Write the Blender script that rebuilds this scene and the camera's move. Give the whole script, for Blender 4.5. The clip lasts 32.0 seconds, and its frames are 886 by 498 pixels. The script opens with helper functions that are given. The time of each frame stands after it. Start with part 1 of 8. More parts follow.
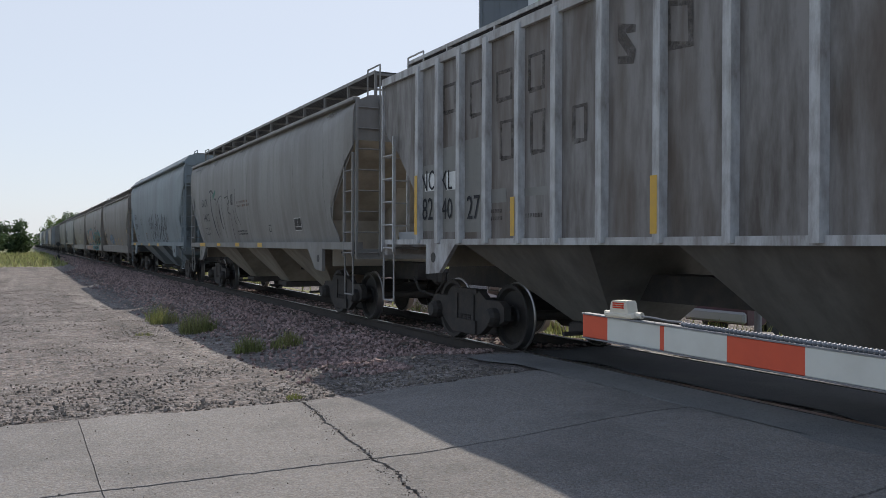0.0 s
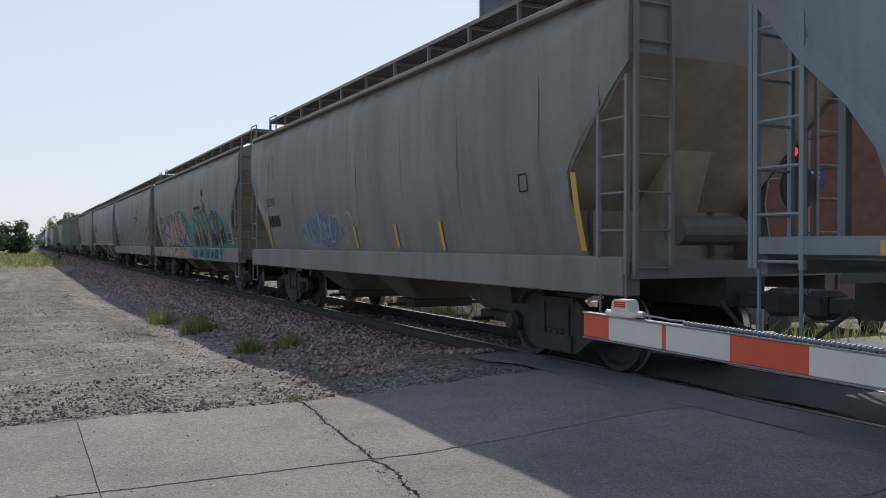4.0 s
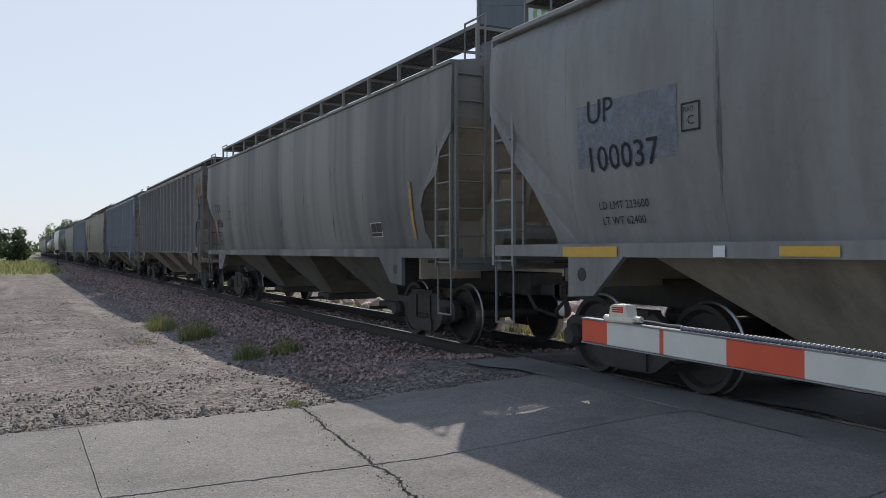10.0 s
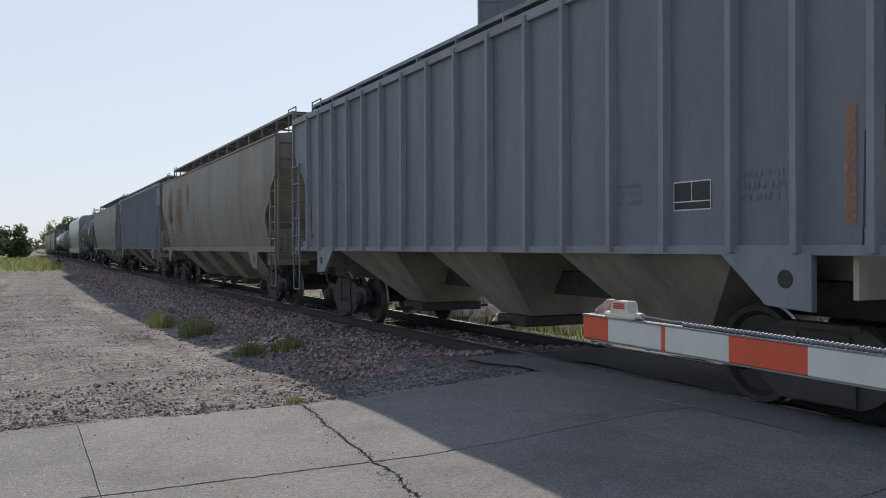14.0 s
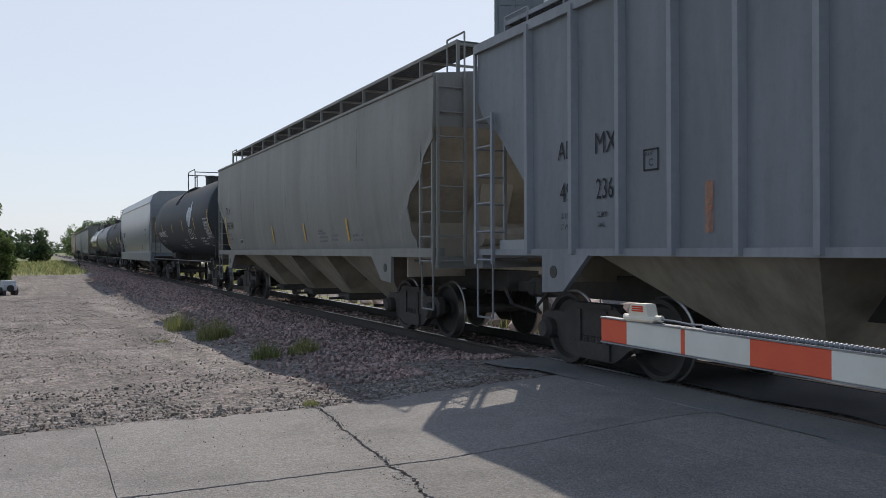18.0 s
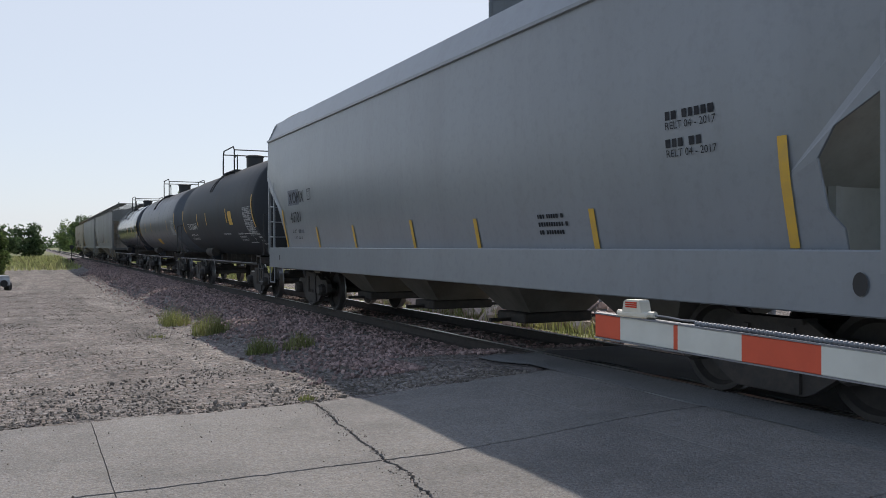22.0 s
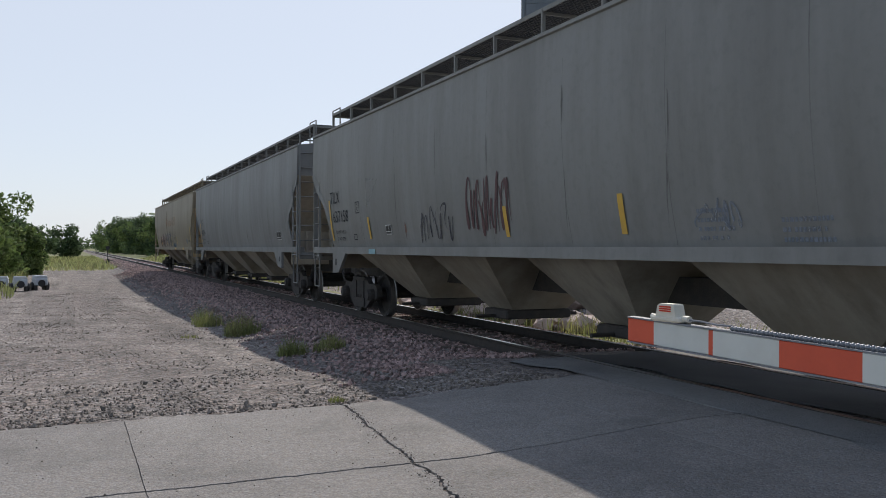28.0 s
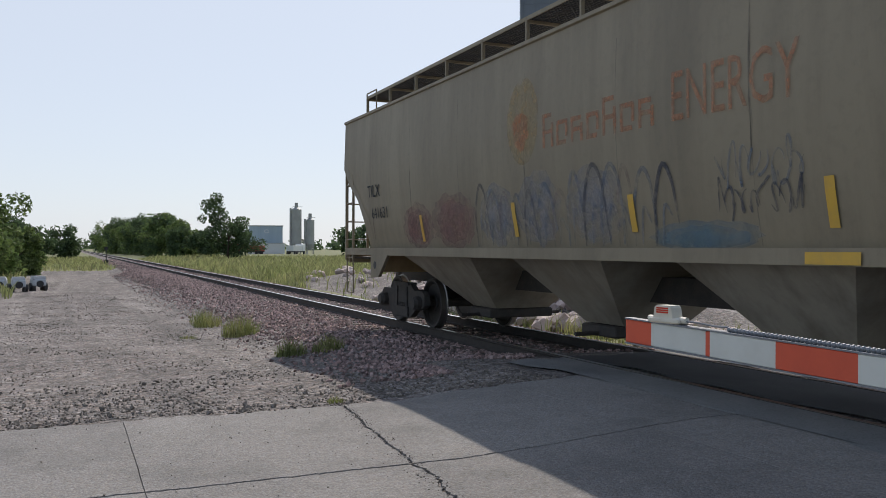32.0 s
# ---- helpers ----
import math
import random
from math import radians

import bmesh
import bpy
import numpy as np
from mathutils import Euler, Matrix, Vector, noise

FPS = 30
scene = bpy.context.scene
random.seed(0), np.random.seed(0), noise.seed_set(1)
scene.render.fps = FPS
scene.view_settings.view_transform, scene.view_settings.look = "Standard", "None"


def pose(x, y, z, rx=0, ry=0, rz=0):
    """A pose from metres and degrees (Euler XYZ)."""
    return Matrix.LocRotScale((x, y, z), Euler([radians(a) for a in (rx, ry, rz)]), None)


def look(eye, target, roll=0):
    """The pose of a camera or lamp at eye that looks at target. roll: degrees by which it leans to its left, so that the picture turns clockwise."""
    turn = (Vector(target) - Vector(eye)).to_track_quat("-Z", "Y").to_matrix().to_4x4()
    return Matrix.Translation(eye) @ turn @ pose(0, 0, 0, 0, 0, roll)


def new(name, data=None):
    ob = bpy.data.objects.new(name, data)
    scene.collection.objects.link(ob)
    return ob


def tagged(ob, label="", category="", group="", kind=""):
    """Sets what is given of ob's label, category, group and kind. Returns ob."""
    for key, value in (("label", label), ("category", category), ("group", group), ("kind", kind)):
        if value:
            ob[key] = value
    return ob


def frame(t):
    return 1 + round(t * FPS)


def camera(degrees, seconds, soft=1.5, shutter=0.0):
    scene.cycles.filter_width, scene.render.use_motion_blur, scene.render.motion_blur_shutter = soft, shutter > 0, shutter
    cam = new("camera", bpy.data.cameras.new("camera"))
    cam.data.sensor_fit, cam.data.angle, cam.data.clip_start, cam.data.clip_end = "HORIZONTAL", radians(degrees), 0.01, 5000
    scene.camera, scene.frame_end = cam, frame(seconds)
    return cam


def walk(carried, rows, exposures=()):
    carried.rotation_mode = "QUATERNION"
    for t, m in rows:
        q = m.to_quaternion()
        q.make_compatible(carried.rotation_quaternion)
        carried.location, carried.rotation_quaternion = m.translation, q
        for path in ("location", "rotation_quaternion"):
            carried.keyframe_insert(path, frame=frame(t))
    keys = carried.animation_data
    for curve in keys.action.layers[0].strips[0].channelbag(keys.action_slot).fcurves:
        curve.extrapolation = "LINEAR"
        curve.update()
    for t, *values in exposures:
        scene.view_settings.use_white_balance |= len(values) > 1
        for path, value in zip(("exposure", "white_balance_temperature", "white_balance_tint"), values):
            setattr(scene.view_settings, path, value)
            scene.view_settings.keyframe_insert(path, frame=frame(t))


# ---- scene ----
CLIP = 32.0
cam = camera(55.2, CLIP, soft=0.75)
EYE = Vector((0.0, 0.0, 1.62))
PATH = [  # seconds; heading, tilt, lean in degrees; sway of the camera in metres
    (0, 26.63, -0.30, 0.18, -0.000, -0.000, 0.000), (0.5, 26.66, -0.34, 0.16, -0.006, -0.010, 0.003), (1, 26.64, -0.37, 0.11, 0.006, 0.003, 0.001),
    (1.5, 26.57, -0.34, 0.14, 0.009, 0.007, -0.002), (2, 26.57, -0.13, 0.10, 0.015, 0.016, -0.001), (2.5, 26.55, -0.14, 0.10, 0.017, 0.025, -0.002),
    (3, 26.52, -0.14, 0.05, 0.024, 0.032, -0.002), (3.5, 26.57, -0.24, 0.04, 0.025, 0.034, -0.005), (5.5, 26.54, -0.37, 0.11, 0.023, 0.029, -0.003),
    (6.5, 26.58, -0.37, 0.08, 0.019, 0.025, -0.004), (7, 26.68, -0.42, 0.05, 0.020, 0.026, -0.001), (7.5, 26.78, -0.37, 0.01, 0.004, 0.001, 0.002),
    (8, 26.80, 0.08, -0.08, -0.012, -0.020, 0.004), (8.5, 26.66, 0.13, -0.15, 0.006, 0.006, -0.000), (9, 26.53, 0.12, -0.14, 0.015, 0.018, -0.003),
    (9.5, 26.50, 0.11, -0.13, 0.022, 0.030, -0.005), (10, 26.68, 0.05, -0.17, -0.001, -0.004, 0.001), (10.5, 26.71, -0.00, -0.20, 0.002, -0.003, 0.001),
    (11, 26.68, -0.04, -0.21, 0.007, 0.002, 0.000), (11.5, 26.72, -0.07, -0.17, -0.001, -0.006, 0.002), (12, 26.74, -0.08, -0.18, 0.001, -0.002, 0.002),
    (12.5, 26.70, -0.06, -0.20, 0.005, -0.001, 0.002), (13, 26.65, -0.11, -0.19, 0.013, 0.013, -0.001), (13.5, 26.57, -0.13, -0.18, 0.021, 0.025, -0.004),
    (14, 26.61, -0.16, -0.19, 0.017, 0.021, -0.004), (14.5, 26.65, -0.23, -0.20, 0.018, 0.022, -0.002), (16.5, 25.76, 0.07, -0.29, -0.002, -0.001, -0.001),
    (17, 25.59, 0.09, -0.24, 0.020, 0.030, -0.007), (17.5, 25.51, 0.09, -0.24, 0.029, 0.042, -0.009), (18, 25.47, 0.08, -0.23, 0.038, 0.054, -0.011),
    (18.5, 25.63, -0.03, -0.30, 0.032, 0.042, -0.007), (19, 25.70, -0.06, -0.26, 0.024, 0.036, -0.005), (19.5, 25.71, -0.10, -0.24, 0.020, 0.032, -0.006),
    (20, 25.75, -0.15, -0.25, 0.021, 0.027, -0.005), (20.5, 25.84, -0.16, -0.28, 0.011, 0.016, -0.003), (21, 25.83, -0.21, -0.25, 0.015, 0.017, -0.004),
    (21.5, 25.81, -0.22, -0.25, 0.020, 0.023, -0.004), (22, 25.86, -0.27, -0.22, 0.012, 0.019, -0.002), (22.5, 25.84, -0.28, -0.24, 0.018, 0.024, -0.004),
    (23, 25.76, -0.26, -0.22, 0.011, 0.018, -0.002), (23.5, 25.68, -0.27, -0.19, 0.022, 0.028, -0.003), (24, 25.60, -0.29, -0.15, 0.019, 0.026, -0.006),
    (24.5, 25.20, -0.26, -0.09, 0.016, 0.019, -0.006), (25, 24.64, -0.19, -0.05, 0.012, 0.016, -0.005), (25.5, 24.16, -0.19, -0.02, 0.021, 0.025, -0.003),
    (27.5, 23.73, -0.01, 0.12, 0.037, 0.054, -0.009), (28, 23.77, -0.05, 0.15, 0.027, 0.049, -0.009), (28.5, 23.87, -0.10, 0.17, 0.023, 0.040, -0.008),
    (29, 23.94, -0.12, 0.12, 0.020, 0.027, -0.003), (29.5, 23.95, -0.14, 0.16, 0.011, 0.021, -0.003), (30, 23.99, -0.16, 0.15, 0.006, 0.013, -0.003),
    (30.5, 24.04, -0.14, 0.16, 0.003, 0.003, -0.002), (31, 23.94, -0.02, 0.19, 0.003, 0.010, -0.001), (31.5, 23.90, -0.03, 0.20, 0.001, 0.013, -0.002),
    (32, 23.87, -0.01, 0.16, 0.019, 0.031, -0.004),
]


def aim(heading, tilt, lean, *sway):
    h, e = radians(heading), radians(tilt)
    way = Vector((math.sin(h) * math.cos(e), math.cos(h) * math.cos(e), math.sin(e)))
    eye = EYE + Vector(sway)
    return look(eye, eye + way, lean)


walk(cam, [(t, aim(*row)) for t, *row in PATH])

# ---- light ----
SUN_AZ, SUN_EL = radians(34.0), radians(46.0)
world = bpy.data.worlds.new("sky")
scene.world = world
world.use_nodes = True
wn = world.node_tree
sky = wn.nodes.new("ShaderNodeTexSky")
sky.sky_type, sky.sun_disc = "NISHITA", False
sky.sun_elevation, sky.sun_rotation = SUN_EL, SUN_AZ
sky.air_density, sky.dust_density, sky.ozone_density = 1.0, 0.8, 3.0
haze = wn.nodes.new("ShaderNodeMix")        # clear sky seen through even summer haze
haze.data_type = "RGBA"
up = wn.nodes.new("ShaderNodeTexCoord")
xyz = wn.nodes.new("ShaderNodeSeparateXYZ")
near_sun = wn.nodes.new("ShaderNodeVectorMath")
near_sun.operation = "DOT_PRODUCT"
near_sun.inputs[1].default_value = (math.sin(SUN_AZ) * math.cos(SUN_EL), math.cos(SUN_AZ) * math.cos(SUN_EL), math.sin(SUN_EL))
wn.links.new(up.outputs["Generated"], near_sun.inputs[0])
wn.links.new(up.outputs["Generated"], xyz.inputs[0])
thick = []                                     # the haze is whitest round the sun and thins out towards the zenith
for socket, lo, hi, a, b in ((near_sun.outputs["Value"], -0.5, 0.55, 0.24, 0.8), (xyz.outputs["Z"], 0.3, 0.9, 1.0, 0.25)):
    mr = wn.nodes.new("ShaderNodeMapRange")
    mr.inputs["From Min"].default_value, mr.inputs["From Max"].default_value = lo, hi
    mr.inputs["To Min"].default_value, mr.inputs["To Max"].default_value = a, b
    wn.links.new(socket, mr.inputs["Value"])
    thick.append(mr.outputs[0])
both = wn.nodes.new("ShaderNodeMath")
both.operation = "MULTIPLY"
wn.links.new(thick[0], both.inputs[0])
wn.links.new(thick[1], both.inputs[1])
wn.links.new(both.outputs[0], haze.inputs["Factor"])
dim = wn.nodes.new("ShaderNodeVectorMath")
dim.operation = "SCALE"
dim.inputs["Scale"].default_value = 0.14
wn.links.new(sky.outputs[0], dim.inputs[0])
wn.links.new(dim.outputs[0], haze.inputs["A"])
haze.inputs["B"].default_value = (0.71, 0.758, 0.85, 1)
wn.links.new(haze.outputs["Result"], wn.nodes["Background"].inputs["Color"])
sun_dir = Vector((math.sin(SUN_AZ) * math.cos(SUN_EL), math.cos(SUN_AZ) * math.cos(SUN_EL), math.sin(SUN_EL)))
sun = new("sun", bpy.data.lights.new("sun", "SUN"))
sun.data.energy, sun.data.angle, sun.data.color = 3.45, radians(0.55), (1.0, 0.925, 0.84)
sun.matrix_world = look((30, 60, 40), Vector((30, 60, 40)) - sun_dir)
scene.view_settings.exposure = 0.0


# ---- materials ----
def mat(name, base, rough=0.8, metal=0.0, second=None, scale=3.0, amount=0.5, third=None, third_scale=0.4, stretch=(1, 1, 1),
        bump=0.0, bump_scale=40.0, vary=0.0, spec=0.5, coord="Object", fine=0.0, thin=None, detail=6.0, cover=0.0, dust=None):
    """A procedural surface: a base colour, a second one in patches, a third in larger ones, fine grain and relief."""
    m = bpy.data.materials.new(name)
    m.use_nodes = True
    nt = m.node_tree
    nd, ln = nt.nodes, nt.links
    b = nd["Principled BSDF"]
    b.inputs["Roughness"].default_value, b.inputs["Metallic"].default_value = rough, metal
    b.inputs["Specular IOR Level"].default_value = spec
    co = nd.new("ShaderNodeTexCoord")
    mp = nd.new("ShaderNodeMapping")
    mp.inputs["Scale"].default_value = stretch
    ln.new(co.outputs[coord], mp.inputs["Vector"])
    rgb = nd.new("ShaderNodeRGB")
    rgb.outputs[0].default_value = (*base, 1)
    col = rgb.outputs[0]

    def mix(col, other, sc, amt, lo, hi, detail=6.0, src=mp.outputs[0]):
        nz = nd.new("ShaderNodeTexNoise")
        nz.inputs["Scale"].default_value, nz.inputs["Detail"].default_value, nz.inputs["Roughness"].default_value = sc, detail, 0.65
        ln.new(src, nz.inputs["Vector"])
        mr = nd.new("ShaderNodeMapRange")
        mr.inputs["From Min"].default_value, mr.inputs["From Max"].default_value, mr.inputs["To Max"].default_value = lo, hi, amt
        ln.new(nz.outputs["Fac"], mr.inputs["Value"])
        mx = nd.new("ShaderNodeMix")
        mx.data_type = "RGBA"
        ln.new(mr.outputs[0], mx.inputs["Factor"])
        ln.new(col, mx.inputs["A"])
        mx.inputs["B"].default_value = (*other, 1)
        return mx.outputs["Result"]

    if second:
        col = mix(col, second, scale, amount, 0.42 - cover, 0.66 - cover, detail)
    if third:
        col = mix(col, third, third_scale, amount, 0.45, 0.68, 4.0)
    if fine:
        col = mix(col, tuple(c * 0.35 for c in base), bump_scale, fine, 0.5, 0.72, 3.0, co.outputs[coord])
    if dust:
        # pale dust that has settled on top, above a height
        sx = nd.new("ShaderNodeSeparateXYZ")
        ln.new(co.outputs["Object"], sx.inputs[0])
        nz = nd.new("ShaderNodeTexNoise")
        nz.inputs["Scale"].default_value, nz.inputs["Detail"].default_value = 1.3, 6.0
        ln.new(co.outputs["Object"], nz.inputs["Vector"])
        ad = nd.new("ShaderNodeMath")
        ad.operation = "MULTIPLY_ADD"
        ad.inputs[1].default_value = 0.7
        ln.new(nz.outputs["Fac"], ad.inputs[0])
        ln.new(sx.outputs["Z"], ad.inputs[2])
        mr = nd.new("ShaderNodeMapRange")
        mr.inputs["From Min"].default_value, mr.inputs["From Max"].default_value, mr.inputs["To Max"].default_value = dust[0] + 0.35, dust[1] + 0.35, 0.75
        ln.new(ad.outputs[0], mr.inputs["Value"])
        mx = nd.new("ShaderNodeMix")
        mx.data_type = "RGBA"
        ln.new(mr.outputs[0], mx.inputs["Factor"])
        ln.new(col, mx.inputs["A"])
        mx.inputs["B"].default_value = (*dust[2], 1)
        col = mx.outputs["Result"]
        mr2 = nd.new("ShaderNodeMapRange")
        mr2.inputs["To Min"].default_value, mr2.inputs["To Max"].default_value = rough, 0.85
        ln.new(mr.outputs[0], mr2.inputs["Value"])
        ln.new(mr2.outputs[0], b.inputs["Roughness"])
    if vary:
        oi = nd.new("ShaderNodeObjectInfo")
        hs = nd.new("ShaderNodeHueSaturation")
        mr = nd.new("ShaderNodeMapRange")
        mr.inputs["To Min"].default_value, mr.inputs["To Max"].default_value = 1 - vary, 1 + vary
        ln.new(oi.outputs["Random"], mr.inputs["Value"])
        ln.new(mr.outputs[0], hs.inputs["Value"])
        ln.new(col, hs.inputs["Color"])
        col = hs.outputs[0]
    ln.new(col, b.inputs["Base Color"])
    if thin:
        # worn or thinly sprayed paint: the sheet shows through in patches
        nz = nd.new("ShaderNodeTexNoise")
        nz.inputs["Scale"].default_value, nz.inputs["Detail"].default_value, nz.inputs["Roughness"].default_value = 5.0, 7.0, 0.7
        ln.new(mp.outputs[0], nz.inputs["Vector"])
        mr = nd.new("ShaderNodeMapRange")
        mr.inputs["From Min"].default_value, mr.inputs["From Max"].default_value = 0.35, 0.62
        mr.inputs["To Min"].default_value, mr.inputs["To Max"].default_value = thin
        ln.new(nz.outputs["Fac"], mr.inputs["Value"])
        ln.new(mr.outputs[0], b.inputs["Alpha"])
    if bump:
        nz = nd.new("ShaderNodeTexNoise")
        nz.inputs["Scale"].default_value, nz.inputs["Detail"].default_value = bump_scale, 4.0
        ln.new(co.outputs[coord], nz.inputs["Vector"])
        bp = nd.new("ShaderNodeBump")
        bp.inputs["Strength"].default_value, bp.inputs["Distance"].default_value = bump, 0.02
        ln.new(nz.outputs["Fac"], bp.inputs["Height"])
        ln.new(bp.outputs[0], b.inputs["Normal"])
    return m


def paint(name, base, grime=(0.09, 0.08, 0.07), dirt=0.5, rust=None, rough=0.55, streak=1.6, run=0.16, detail=6.0, cover=0.0, dust=None, spec=0.5):
    """Weathered car paint with streaks that run down the sheet."""
    return mat(name, base, rough, second=grime, scale=streak, amount=dirt, third=rust or tuple(c * 0.75 for c in base), third_scale=0.7,
               stretch=(0.6, 1.0, run), bump=0.08, bump_scale=9.0, fine=0.15, detail=detail, cover=cover, dust=dust, spec=spec)


def island(m, spread=0.35):
    """Vary the colour from piece to piece of a joined mesh."""
    nd, ln = m.node_tree.nodes, m.node_tree.links
    b = nd["Principled BSDF"]
    col = b.inputs["Base Color"].links[0].from_socket
    g = nd.new("ShaderNodeNewGeometry")
    mr = nd.new("ShaderNodeMapRange")
    mr.inputs["To Min"].default_value, mr.inputs["To Max"].default_value = 1 - spread, 1 + spread
    ln.new(g.outputs["Random Per Island"], mr.inputs["Value"])
    hs = nd.new("ShaderNodeHueSaturation")
    ln.new(mr.outputs[0], hs.inputs["Value"])
    ln.new(col, hs.inputs["Color"])
    ln.new(hs.outputs[0], b.inputs["Base Color"])
    return m


def see_through(m, share=0.45):
    """Leaves let part of the light through."""
    nd, ln = m.node_tree.nodes, m.node_tree.links
    b = nd["Principled BSDF"]
    tr = nd.new("ShaderNodeBsdfTranslucent")
    ln.new(b.inputs["Base Color"].links[0].from_socket, tr.inputs["Color"])
    mx = nd.new("ShaderNodeMixShader")
    mx.inputs[0].default_value = share
    ln.new(b.outputs[0], mx.inputs[1])
    ln.new(tr.outputs[0], mx.inputs[2])
    ln.new(mx.outputs[0], nd["Material Output"].inputs["Surface"])
    return m


def stony(name, base, dark, pale, sizes, spread, relief, tracks=0.0, vary=0.0):
    """Ground of small stones of two sizes, each with its own tone, in darker and paler patches and worn tracks."""
    m = bpy.data.materials.new(name)
    m.use_nodes = True
    nd, ln = m.node_tree.nodes, m.node_tree.links
    b = nd["Principled BSDF"]
    b.inputs["Roughness"].default_value = 0.92
    co = nd.new("ShaderNodeTexCoord")

    def blend(col, other, fac, kind="MIX"):
        mx = nd.new("ShaderNodeMix")
        mx.data_type, mx.blend_type = "RGBA", kind
        ln.new(fac, mx.inputs["Factor"]) if not isinstance(fac, float) else None
        if isinstance(fac, float):
            mx.inputs["Factor"].default_value = fac
        ln.new(col, mx.inputs["A"])
        if isinstance(other, tuple):
            mx.inputs["B"].default_value = (*other, 1)
        else:
            ln.new(other, mx.inputs["B"])
        return mx.outputs["Result"]

    def ranged(val, a, c, d, e):
        mr = nd.new("ShaderNodeMapRange")
        for k, v in (("From Min", a), ("From Max", c), ("To Min", d), ("To Max", e)):
            mr.inputs[k].default_value = v
        ln.new(val, mr.inputs["Value"])
        return mr.outputs[0]

    def cloud(scale, detail, stretch=(1, 1, 1)):
        mp = nd.new("ShaderNodeMapping")
        mp.inputs["Scale"].default_value = stretch
        ln.new(co.outputs["Object"], mp.inputs["Vector"])
        nz = nd.new("ShaderNodeTexNoise")
        nz.inputs["Scale"].default_value, nz.inputs["Detail"].default_value, nz.inputs["Roughness"].default_value = scale, detail, 0.65
        ln.new(mp.outputs[0], nz.inputs["Vector"])
        return nz.outputs["Fac"]

    rgb = nd.new("ShaderNodeRGB")
    rgb.outputs[0].default_value = (*base, 1)
    col = blend(rgb.outputs[0], dark, ranged(cloud(0.9, 7.0), 0.46, 0.66, 0.0, 0.8))
    col = blend(col, pale, ranged(cloud(0.35, 5.0), 0.5, 0.68, 0.0, 0.8))
    if tracks:
        col = blend(col, dark, ranged(cloud(1.0, 4.0, (1.0, 0.07, 1)), 0.5, 0.66, 0.0, tracks))
        col = blend(col, pale, ranged(cloud(1.0, 4.0, (0.8, 0.06, 3)), 0.54, 0.68, 0.0, tracks))
    height = None
    for size, sp in zip(sizes, spread):
        vo = nd.new("ShaderNodeTexVoronoi")
        vo.inputs["Scale"].default_value = 1 / size
        ln.new(co.outputs["Object"], vo.inputs["Vector"])
        hs = nd.new("ShaderNodeHueSaturation")
        sep = nd.new("ShaderNodeSeparateColor")
        ln.new(vo.outputs["Color"], sep.inputs[0])
        ln.new(ranged(sep.outputs[0], 0, 1, 1 - sp, 1 + sp), hs.inputs["Value"])
        ln.new(ranged(sep.outputs[1], 0, 1, 0.6, 1.3), hs.inputs["Saturation"])
        ln.new(col, hs.inputs["Color"])
        col = hs.outputs[0]
        bp = nd.new("ShaderNodeBump")
        bp.inputs["Strength"].default_value, bp.inputs["Distance"].default_value = relief, size * 0.7
        bp.invert = True
        ln.new(vo.outputs["Distance"], bp.inputs["Height"])
        if height:
            ln.new(height, bp.inputs["Normal"])
        height = bp.outputs[0]
    if vary:
        oi = nd.new("ShaderNodeObjectInfo")
        hs = nd.new("ShaderNodeHueSaturation")
        ln.new(ranged(oi.outputs["Random"], 0, 1, 1 - vary, 1 + vary), hs.inputs["Value"])
        ln.new(col, hs.inputs["Color"])
        col = hs.outputs[0]
    ln.new(col, b.inputs["Base Color"])
    ln.new(height, b.inputs["Normal"])
    return m


M_CONC = stony("concrete", (0.222, 0.205, 0.188), (0.150, 0.140, 0.129), (0.252, 0.235, 0.215), (0.022, 0.009), (0.13, 0.24), 0.4, vary=0.05)
M_ASPH = mat("worn_asphalt", (0.185, 0.186, 0.184), 0.9, second=(0.115, 0.116, 0.118), scale=1.1, amount=0.7, third=(0.235, 0.228, 0.215), third_scale=0.6, bump=0.8, bump_scale=45, fine=0.6)
M_TAR = mat("tarred_crossing", (0.05, 0.05, 0.052), 0.85, second=(0.09, 0.088, 0.085), scale=1.6, amount=0.6, bump=0.5, bump_scale=45, fine=0.4)
M_DIRT = stony("gravel_ground", (0.186, 0.157, 0.140), (0.110, 0.094, 0.084), (0.272, 0.238, 0.210), (0.06, 0.022), (0.5, 0.42), 0.7, tracks=0.85)
M_GRASSG = mat("meadow_soil", (0.17, 0.18, 0.075), 0.95, second=(0.24, 0.22, 0.11), scale=0.5, amount=0.8, third=(0.07, 0.09, 0.03), third_scale=0.05, bump=0.6, bump_scale=10)
M_BALLAST = island(mat("ballast_stone", (0.35, 0.238, 0.212), 0.9, second=(0.25, 0.205, 0.19), scale=5, amount=0.8, bump=0.4, bump_scale=60), 0.6)
M_PEBBLE = island(mat("grey_pebbles", (0.22, 0.19, 0.16), 0.9, second=(0.17, 0.15, 0.13), scale=5, amount=0.8), 0.45)
M_ROCK = mat("quarry_stone", (0.54, 0.44, 0.39), 0.9, second=(0.42, 0.32, 0.28), scale=2.0, amount=0.8, bump=0.6, bump_scale=12, vary=0.22)
M_RAIL = mat("rail_side_rust", (0.055, 0.045, 0.038), 0.85, second=(0.035, 0.03, 0.027), scale=8, amount=0.8)
M_RAILTOP = mat("polished_rail_head", (0.55, 0.54, 0.52), 0.28, 1.0)
